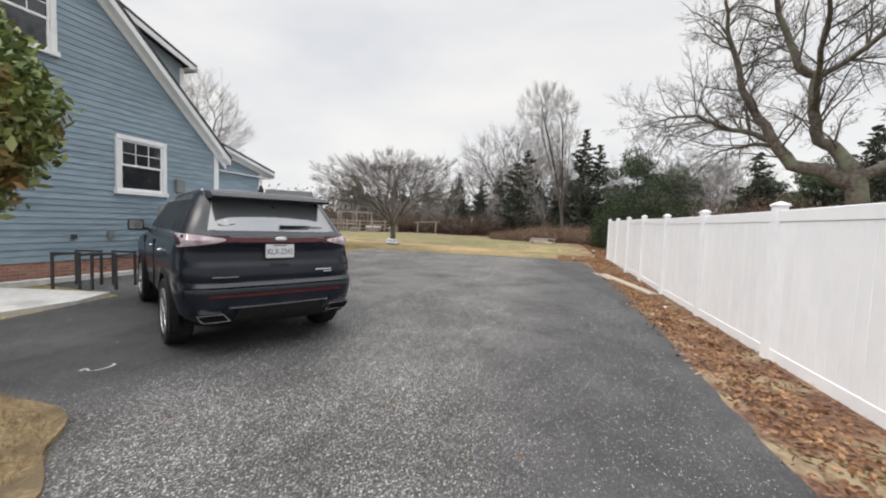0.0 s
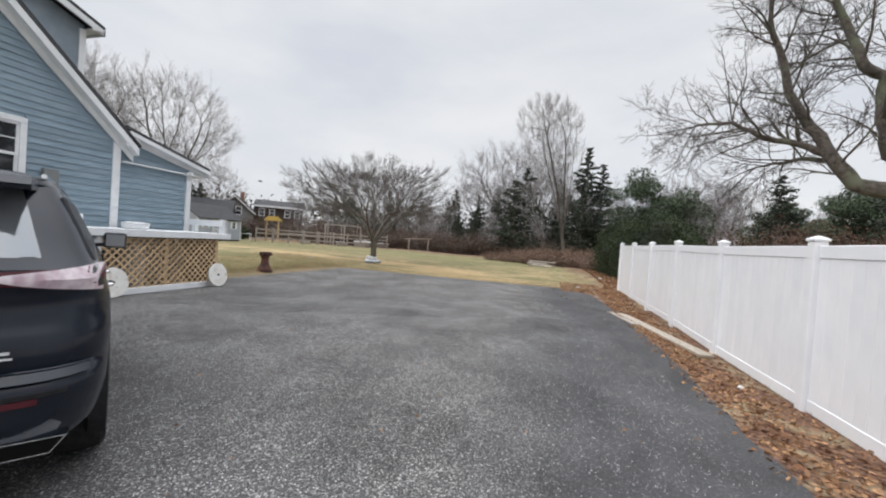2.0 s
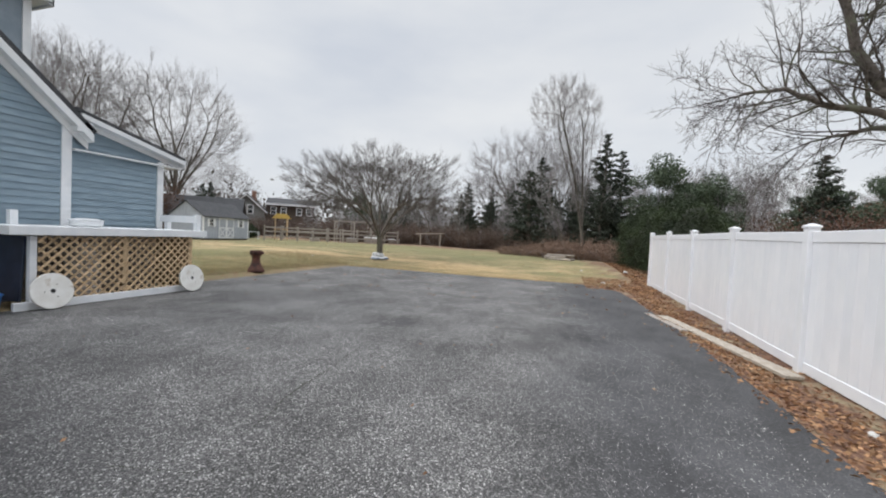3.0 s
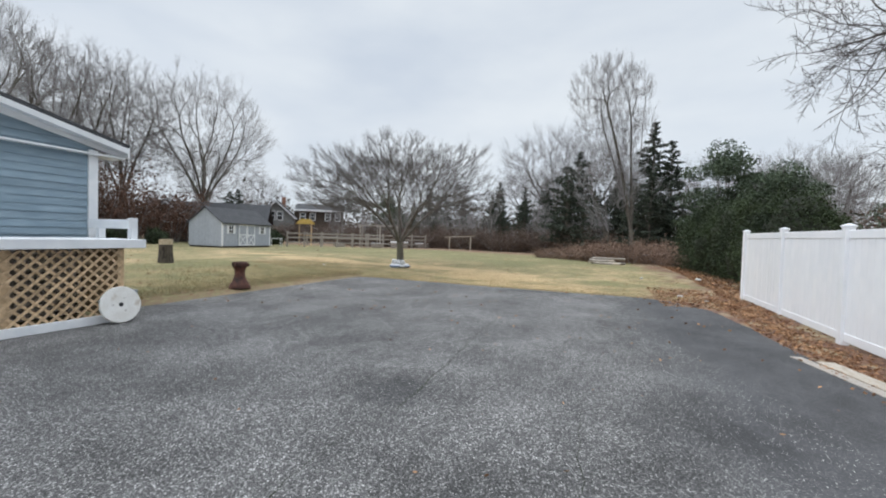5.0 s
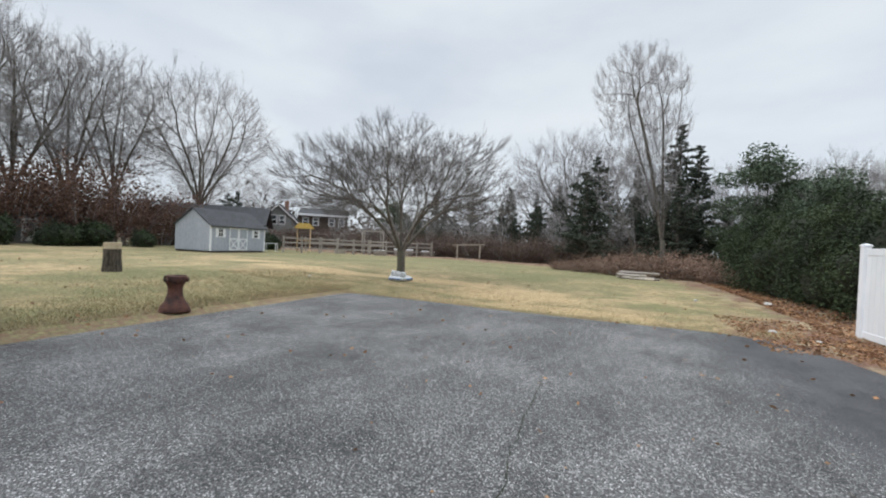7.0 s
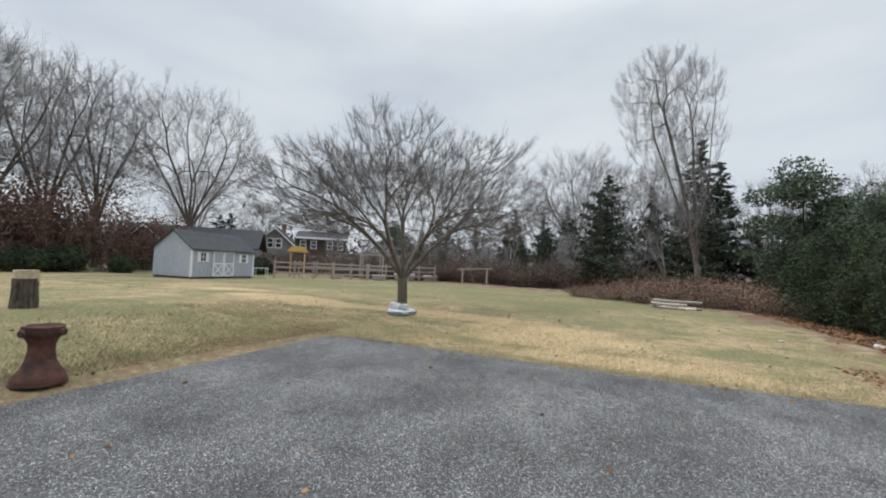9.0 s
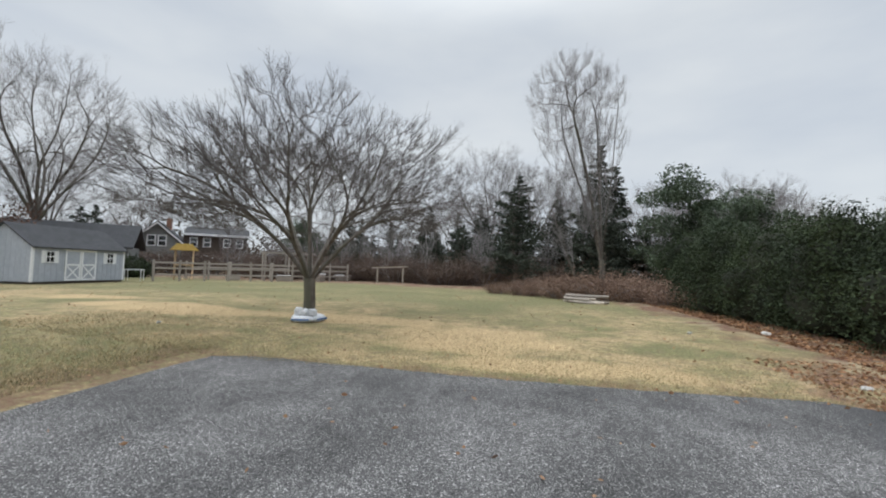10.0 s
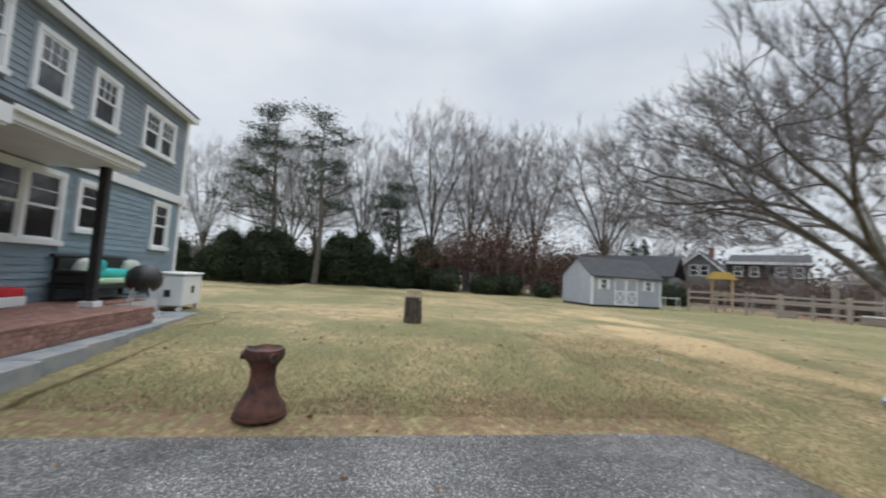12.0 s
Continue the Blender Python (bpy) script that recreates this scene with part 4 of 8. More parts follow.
def car_shell(zs, wells):
    bm = bmesh.new()
    rings = []
    for z in zs:
        ring = []
        for x, y in car_outline(z):
            if wells and z < 0.80 and abs(x) > 0.5:
                for ya in AXLES:
                    if (y - ya) ** 2 + (z - 0.37) ** 2 < 0.41 ** 2:
                        x = math.copysign(0.60, x)
            ring.append(bm.verts.new((x, y, z)))
        rings.append(ring)
    for a, b in zip(rings, rings[1:]):
        for k in range(len(a)):
            bm.faces.new((a[k], a[(k + 1) % len(a)], b[(k + 1) % len(a)], b[k]))
    bm.faces.new(rings[0][::-1])
    bm.faces.new(rings[-1])
    return bm


def rear_patch(x0, x1, z0, z1, off=0.008, nx=12, nz=4, depth=0.02, taper=0.0):
    """A raised skin on the back of the car; taper narrows it towards the top."""
    bm = bmesh.new()
    g = []
    for o in (off, off - depth):
        rows = []
        for j in range(nz + 1):
            z = z0 + (z1 - z0) * j / nz
            row = []
            for i in range(nx + 1):
                x = x0 + (x1 - x0) * i / nx
                x -= math.copysign(1, x) * taper * j / nz * (1 if abs(x) > 0.05 else abs(x) / 0.05)
                row.append(bm.verts.new((x, car_rear_y(x, z) - o, z)))
            rows.append(row)
        g.append(rows)
    A, B = g
    for rows in (A, B):
        for j in range(nz):
            for i in range(nx):
                bm.faces.new((rows[j][i], rows[j][i + 1], rows[j + 1][i + 1], rows[j + 1][i]))
    for j in range(nz):
        for i in (0, nx):
            bm.faces.new((A[j][i], A[j + 1][i], B[j + 1][i], B[j][i]))
    for i in range(nx):
        for j in (0, nz):
            bm.faces.new((A[j][i], A[j][i + 1], B[j][i + 1], B[j][i]))
    return bm


def wedge_patch(x0, x1, inner, outer, off):
    """A raised lens on the back that widens from the inner end to the outer one."""
    bm = bmesh.new()
    n, rows = 14, []
    for i in range(n + 1):
        u = i / n
        x = x0 + (x1 - x0) * u
        k = u ** 0.75
        za, zb = inner[0] + (outer[0] - inner[0]) * k, inner[1] + (outer[1] - inner[1]) * k
        rows.append([bm.verts.new((x, car_rear_y(x, z) - o, z)) for z, o in ((za, off), ((za + zb) / 2, off + 0.004), (zb, off), (zb, off - 0.02), (za, off - 0.02))])
    for a, b in zip(rows, rows[1:]):
        for q in range(5):
            bm.faces.new((a[q], b[q], b[(q + 1) % 5], a[(q + 1) % 5]))
    bm.faces.new(rows[0])
    bm.faces.new(rows[-1][::-1])
    bmesh.ops.recalc_face_normals(bm, faces=bm.faces)
    return bm


def car_side_glass(y0, y1, y2, y3, z0, z1, s):
    """A side window: bottom from y0 to y1 at z0, top from y3 to y2 at z1."""
    bm = bmesh.new()
    vs = []
    for o in (0.006, -0.01):
        for y, z in ((y0, z0), (y1, z0), (y2, z1), (y3, z1)):
            vs.append(bm.verts.new((s * (lerp_table(CAR_HALF, z) + o), y, z)))
    bm.faces.new(vs[:4])
    bm.faces.new(vs[4:][::-1])
    for k in range(4):
        j = (k + 1) % 4
        bm.faces.new((vs[k], vs[4 + k], vs[4 + j], vs[j]))
    return bm


def letters(text, size, m, material, parent, name="lettering"):
    cu = bpy.data.curves.new(name, "FONT")
    cu.body, cu.size, cu.extrude, cu.align_x, cu.align_y = text, size, 0.001, "CENTER", "CENTER"
    cu.materials.append(material)
    ob = new(name, cu)
    ob.parent = parent
    ob.matrix_basis = m
    return ob


def smooth(ob, angle=35):
    for p in ob.data.polygons:
        p.use_smooth = True
    ob.data.set_sharp_from_angle(angle=radians(angle))
    return ob


def build_car():
    car = thing("car", "dark charcoal crossover car parked on the asphalt", "car", pose(-4.75, 4.59, 0.051, 0, 0, 57) @ Matrix.Diagonal((0.98, 0.98, 0.965, 1)))
    body = smooth(part("body", car_shell([0.29 + 0.025 * k for k in range(37)] + [1.22], True), M_PAINT, car))
    part("lower_cladding", car_shell([0.26, 0.286], True), M_CLAD, body)
    smooth(part("cabin", car_shell([1.222, 1.3, 1.4, 1.5, 1.6, 1.655], False), M_PAINT, car))
    bm = bmesh.new()
    rings = []
    for z, f, w, yr, yf in ((1.657, 1.0, 0.705, -1.95, 0.05), (1.69, 1, 0.69, -1.93, -0.05), (1.72, 1, 0.60, -1.85, -0.35), (1.735, 1, 0.40, -1.6, -0.7)):
        ring = []
        for k in range(40):
            a = 2 * math.pi * k / 40
            c, s_ = math.cos(a), math.sin(a)
            ring.append(bm.verts.new((w * math.copysign(abs(c) ** 0.4, c), (yr + yf) / 2 + (yf - yr) / 2 * math.copysign(abs(s_) ** 0.35, s_), z)))
        rings.append(ring)
    for a, b in zip(rings, rings[1:]):
        for k in range(40):
            bm.faces.new((a[k], a[(k + 1) % 40], b[(k + 1) % 40], b[k]))
    bm.faces.new(rings[0][::-1])
    bm.faces.new(rings[-1])
    smooth(part("roof", bm, M_PAINT, car), 50)
    part("spoiler", prism([(-1.80, 1.70), (-1.80, 1.62), (-2.13, 1.61), (-2.17, 1.635), (-2.12, 1.675)], "x", -0.63, 0.63), M_PAINT, car)
    for s in (-1, 1):
        bm = bmesh.new()
        tube(bm, (s * 0.645, -1.75, 1.71), (s * 0.665, 0.05, 1.70), 0.014, 0.014, 8)
        part("roof_rail", bm, M_CHROME, car)
    smooth(part("rear_window", rear_patch(-0.68, 0.68, 1.275, 1.62, 0.010, 16, 4, 0.02, 0.10), M_CARGLASS, car))
    part("sticker", prism([(-0.58, 1.352), (-0.54, 1.358), (-0.52, 1.382), (-0.49, 1.385), (-0.47, 1.368), (-0.44, 1.364), (-0.43, 1.348), (-0.47, 1.343), (-0.50, 1.328), (-0.54, 1.330)], "y", car_rear_y(0.5, 1.35) - 0.030, car_rear_y(0.5, 1.35) - 0.012), M_WHITE, car)
    wiper = new("rear_wiper")
    wiper.parent = car
    bm = bmesh.new()
    tube(bm, (0.02, car_rear_y(0, 1.33) - 0.035, 1.325), (0.36, car_rear_y(0.36, 1.33) - 0.04, 1.335), 0.018, 0.009, 8)
    tube(bm, (0.22, car_rear_y(0.2, 1.33) - 0.03, 1.33), (0.52, car_rear_y(0.5, 1.33) - 0.03, 1.325), 0.007, 0.005, 6)
    part("wiper_arm", bm, M_CLAD, wiper)
    for s in (-1, 1):
        lamp = new("tail_light")
        lamp.parent = car
        smooth(part("red_lens", wedge_patch(s * 0.42, s * 0.93, (1.165, 1.205), (1.115, 1.23), 0.010), M_TAIL, lamp))
        smooth(part("clear_lens", wedge_patch(s * 0.54, s * 0.92, (1.172, 1.190), (1.098, 1.240), 0.018), M_TAILC, lamp))
    smooth(part("light_bar", rear_patch(-0.418, 0.418, 1.155, 1.205, 0.012, 16, 2), M_TAIL, car))
    smooth(part("chrome_strip", rear_patch(-0.50, 0.50, 1.212, 1.217, 0.010, 16, 1), M_ALLOY, car))
    plate = new("licence_plate")
    plate.parent = car
    yp = car_rear_y(0, 1.14) + 0.004
    part("plate_mount", rear_patch(-0.16, 0.16, 0.975, 1.12, 0.004, 8, 3, 0.012), M_CLAD, plate)
    part("plate", box(-0.152, 0.152, yp - 0.008, yp, 0.982, 1.134, 0.003), M_PLATE, plate)
    letters("KLX-2343", 0.092, pose(0, yp - 0.0095, 1.048, 90, 0, 0) @ Matrix.Diagonal((0.72, 1, 1, 1)), M_INK, plate)
    part("plate_band", box(-0.07, 0.07, yp - 0.0092, yp - 0.008, 1.115, 1.124), M_INK, plate)
    bm = bmesh.new()
    r = bmesh.ops.create_uvsphere(bm, u_segments=24, v_segments=8, radius=1)
    bmesh.ops.scale(bm, vec=(0.065, 0.008, 0.026), verts=r["verts"])
    bmesh.ops.translate(bm, vec=(0, car_rear_y(0, 1.19) - 0.016, 1.19), verts=r["verts"])
    smooth(part("badge", bm, M_CHROME, car))
    part("tailgate_handle", rear_patch(-0.10, 0.10, 0.895, 0.92, 0.006, 4, 1), M_CLAD, car)
    for a, b, z in ((-0.66, -0.42, 0.79), (0.40, 0.60, 0.83)):
        part("model_badge", rear_patch(a, b, z, z + 0.014, 0.012, 6, 1, 0.008), M_CHROME, car)
    part("model_badge", rear_patch(0.50, 0.61, 0.805, 0.815, 0.012, 6, 1, 0.008), M_CHROME, car)
    smooth(part("bumper_step", rear_patch(-0.88, 0.88, 0.70, 0.735, 0.03, 24, 2, 0.04), M_PAINT, car))
    smooth(part("red_reflector", rear_patch(-0.70, 0.70, 0.592, 0.622, 0.010, 16, 1), M_TAIL, car))
    smooth(part("reflector_trim", rear_patch(-0.80, 0.80, 0.626, 0.645, 0.012, 16, 1), M_CLAD, car))
    smooth(part("rear_diffuser", rear_patch(-0.50, 0.50, 0.29, 0.47, 0.02, 20, 4, 0.04, 0.08), M_CLAD, car))
    smooth(part("valance_trim", rear_patch(-0.52, 0.52, 0.480, 0.488, 0.024, 20, 1), M_ALLOY, car))
    for s in (-1, 1):
        ex = new("exhaust_tip")
        ex.parent = car
        y = car_rear_y(0.65, 0.38)
        shape = [(s * 0.50, 0.345), (s * 0.75, 0.345), (s * 0.81, 0.425), (s * 0.57, 0.425)]
        part("rim", prism(shape, "y", y - 0.05, y + 0.03), M_CHROME, ex)
        # flat black plate on the solid tip, in place of a shaded opening
        shape = [(s * 0.515, 0.352), (s * 0.748, 0.352), (s * 0.798, 0.418), (s * 0.572, 0.418)]
        part("bore", prism(shape, "y", y - 0.053, y - 0.049), M_BORE, ex)
    for s in (-1, 1):
        for y0, y1, y2, y3 in ((-0.42, 0.62, 0.10, -0.38), (-1.42, -0.47, -0.43, -1.30), (-1.98, -1.47, -1.36, -1.72)):
            part("side_window", car_side_glass(y0, y1, y2, y3, 1.25, 1.60, s), M_SIDEGLASS, car)
        part("window_trim", car_side_glass(-2.02, 0.85, 0.83, -2.02, 1.215, 1.235, s), M_CHROME, car)
        for y in (-0.45, 0.72):
            part("door_seam", box(s * 0.957 - 0.01, s * 0.957 + 0.012, y - 0.004, y + 0.004, 0.42, 1.1), M_CLAD, car)
        for y in (-0.25, -1.15):
            part("door_handle", box(s * 0.975 - 0.018, s * 0.975 + 0.018, y - 0.10, y + 0.10, 1.0, 1.025, 0.006), M_CHROME, car)
        mir = new("side_mirror")
        mir.parent = car
        bm = box(s * 1.06 - 0.10, s * 1.06 + 0.10, 0.70, 0.83, 1.17, 1.34, 0.035)
        part("housing", bm, M_PAINT, mir)
        part("mirror_glass", box(s * 1.06 - 0.08, s * 1.06 + 0.08, 0.692, 0.699, 1.19, 1.32), M_CARGLASS, mir)
        part("stalk", box(min(s * 0.90, s * 0.98), max(s * 0.90, s * 0.98), 0.74, 0.80, 1.18, 1.22, 0.008), M_CLAD, mir)
        for ya in AXLES:
            # arch lip
            bm = bmesh.new()
            n = 20
            prev = None
            for k in range(n + 1):
                a = math.pi * (-0.12 + 1.24 * k / n)
                ring = []
                for rr, xo in ((0.395, 0.03), (0.47, 0.022), (0.47, -0.06), (0.395, -0.08)):
                    zz = 0.37 + rr * math.sin(a)
                    ring.append(bm.verts.new((s * (0.945 + xo), ya + rr * math.cos(a), zz)))
                if prev:
                    for q in range(4):
                        bm.faces.new((prev[q], prev[(q + 1) % 4], ring[(q + 1) % 4], ring[q]))
                prev = ring
            part("wheel_arch", bm, M_CLAD, car)
            wh = new("wheel")
            wh.parent = car
            wh.matrix_basis = pose(s * 0.85, ya, 0.334, 0, 90 * s, 0)
            prof = [(0.25, -0.11), (0.35, -0.125), (0.378, -0.10), (0.386, -0.05), (0.386, 0.05), (0.378, 0.10), (0.35, 0.125), (0.25, 0.11)]
            smooth(part("tyre", lathe(prof, 40), M_TYRE, wh))
            part("rim_well", lathe([(0.245, 0.06), (0.245, 0.09)], 32), M_CLAD, wh)
            bm = bmesh.new()
            for k in range(5):
                a = 2 * math.pi * k / 5
                for da in (-0.14, 0.14):
                    add_box(bm, 0.03, 0.24, -0.017, 0.017, 0.092, 0.118, 0.004, Matrix.Rotation(a + da, 4, "Z"))
            tube(bm, (0, 0, 0.09), (0, 0, 0.125), 0.06, 0.05, 16)
            part("wheel_centre", bm, M_ALLOY, wh)
            rim = lathe([(0.235, 0.09), (0.255, 0.09), (0.258, 0.12), (0.24, 0.122)], 40)
            bmesh.ops.delete(rim, geom=[f for f in rim.faces if len(f.verts) > 4], context="FACES_ONLY")
            bmesh.ops.bridge_loops(rim, edges=[e for e in rim.edges if e.is_boundary])
            part("rim", rim, M_ALLOY, wh)
    for s in (-1, 1):
        part("headlight", box(s * 0.72 - 0.17, s * 0.72 + 0.17, 2.05, 2.26, 0.86, 0.98, 0.03), M_GLASS, car)
    part("grille", box(-0.45, 0.45, 2.34, 2.38, 0.55, 0.90, 0.02), M_CLAD, car)
    bm = bmesh.new()
    r = bmesh.ops.create_cone(bm, cap_ends=True, segments=10, radius1=0.035, radius2=0.012, depth=0.08)
    bmesh.ops.translate(bm, verts=r["verts"], vec=(0.0, -1.62, 1.775))
    part("antenna", bm, M_CLAD, car)


build_car()

# ---- bare trees ----
def place_(x, y, turn=0):
    return pose(x, y, height(x, y), 0, 0, turn)


class Wood:
    """Gathers tapered tubes for one mesh."""

    def __init__(self):
        self.v, self.f = [], []

    def limb(self, pts, radii, sides):
        rings = []
        up = Vector((0.31, 0.2, 0.93))
        for k, p in enumerate(pts):
            d = (pts[min(k + 1, len(pts) - 1)] - pts[max(k - 1, 0)])
            d = d.normalized() if d.length > 1e-6 else Vector((0, 0, 1))
            a = d.cross(up)
            if a.length < 0.1:
                a = d.cross(Vector((1, 0, 0)))
            a.normalize()
            b = d.cross(a)
            base = len(self.v)
            for s in range(sides):
                an = 2 * math.pi * s / sides
                self.v.append(p + (a * math.cos(an) + b * math.sin(an)) * radii[k])
            rings.append(base)
        for r0, r1 in zip(rings, rings[1:]):
            for s in range(sides):
                t = (s + 1) % sides
                self.f.append((r0 + s, r0 + t, r1 + t, r1 + s))

    def mesh(self, name, material):
        me = bpy.data.meshes.new(name)
        me.from_pydata([tuple(p) for p in self.v], [], self.f)
        me.materials.append(material)
        for p in me.polygons:
            p.use_smooth = True
        return me


def grow(rng, wood, twigs, p, d, length, r, level, spec):
    """One limb and what springs from it. spec: kids per level, angle, lift, wiggle, shrink, levels."""
    n = 7 if level == 0 else (5 if level == 1 else 4 if level < spec["levels"] - 1 else 3)
    pts, rad, dirs = [p.copy()], [r], [d.copy()]
    q, e = p.copy(), d.copy()
    end_r = r * (0.55 if level < spec["levels"] else 0.35)
    for k in range(n):
        e = (e + Vector((rng.uniform(-1, 1), rng.uniform(-1, 1), rng.uniform(-1, 1))) * spec["wiggle"] + Vector((0, 0, spec["lift"]))).normalized()
        q = q + e * (length / n)
        pts.append(q.copy())
        rad.append(r + (end_r - r) * (k + 1) / n)
        dirs.append(e.copy())
    store = wood if r > spec.get("twig_r", 0.022) else twigs
    store.limb(pts, rad, 8 if level == 0 else 6 if level == 1 else 4 if r > 0.02 else 3)
    if level >= spec["levels"]:
        return
    kids = spec["kids"][level]
    for i in range(kids):
        f = spec["start"][min(level, len(spec["start"]) - 1)]
        s = f + (1 - f) * (i + rng.uniform(0.2, 0.8)) / kids
        j = min(n - 1, int(s * n))
        base = pts[j].lerp(pts[j + 1], s * n - j)
        dd = dirs[j + 1]
        side = dd.cross(Vector((rng.uniform(-1, 1), rng.uniform(-1, 1), rng.uniform(-1, 1))))
        if side.length < 0.05:
            side = Vector((1, 0, 0))
        side.normalize()
        ang = radians(spec["angle"][level] * rng.uniform(0.7, 1.25))
        nd = (dd * math.cos(ang) + side * math.sin(ang)).normalized()
        br = (rad[j] * (1 - (s * n - j)) + rad[j + 1] * (s * n - j)) * spec["thin"] * rng.uniform(0.75, 1.1)
        grow(rng, wood, twigs, base, nd, length * spec["shrink"][level] * rng.uniform(0.7, 1.2) * (1.15 - 0.35 * s), max(br, spec.get("min_r", 0.004)), level + 1, spec)
    # the leader goes on
    grow(rng, wood, twigs, pts[-1], dirs[-1], length * spec["shrink"][level] * rng.uniform(0.8, 1.1), max(end_r, spec.get("min_r", 0.004)), level + 1, spec)


GNARL = dict(levels=5, kids=(4, 5, 4, 4, 3), angle=(50, 48, 46, 48, 50), shrink=(0.72, 0.62, 0.58, 0.52, 0.5), start=(0.3, 0.3, 0.2), wiggle=0.24, lift=0.02,
             thin=0.55, trunk=0.5, min_r=0.006, twig_r=0.02)

def crown_points(rs, n, kind, h0, h1, r, square=2.8):
    """Tips spread through a crown from h0 to h1 with radius r."""
    out = []
    while len(out) < n:
        d = rs.normal(size=3)
        d /= np.linalg.norm(d)
        u = rs.uniform(0.30, 1.0) ** 0.55
        bumps = 1 + 0.10 * math.sin(5 * math.atan2(d[1], d[0]) + 1) + 0.07 * math.sin(9 * d[2] + 3 * d[0])
        if kind == "dome":
            if d[2] < -0.05:
                d[2] = -d[2]
            rho = math.hypot(d[0], d[1])
            box_ = 1 / (rho ** square + abs(d[2]) ** square) ** (1 / square)
            u = rs.uniform(0.25, 1.0) ** 0.42
            p = np.array([d[0] * r, d[1] * r, abs(d[2]) * (h1 - h0) * 0.93]) * u * bumps * box_
            p[2] = min(p[2], (h1 - h0) * 0.80 + rs.uniform(-0.12, 0.12))
            p[2] += h0 + 0.20 * (h1 - h0) * (math.hypot(p[0], p[1]) / r)
        elif kind == "vee":
            z = rs.uniform(0, 1) ** 0.75
            w = r * (0.16 + 0.94 * z ** 0.8) * math.sqrt(max(0.0, 1 - max(0.0, z - 0.6) ** 2 / 0.19))
            a, q = rs.uniform(0, 6.283), rs.uniform(0.0, 1) ** 0.75
            p = np.array([w * q * math.cos(a), w * q * math.sin(a), h0 + (h1 - h0) * z])
        elif kind == "fan":
            z = rs.uniform(0, 1) ** 0.8
            w = r * (0.25 + 0.75 * z ** 0.8) * math.sqrt(max(0.0, 1 - max(0.0, z - 0.6) ** 2 / 0.18))
            a, q = rs.uniform(0, 6.283), rs.uniform(0.15, 1) ** 0.5
            p = np.array([w * q * math.cos(a), w * q * math.sin(a), h0 + (h1 - h0) * z])
        else:
            p = np.array([d[0] * r, d[1] * r, d[2] * (h1 - h0) / 2]) * u * bumps + np.array([0, 0, (h0 + h1) / 2])
        out.append(p)
    return np.array(out)


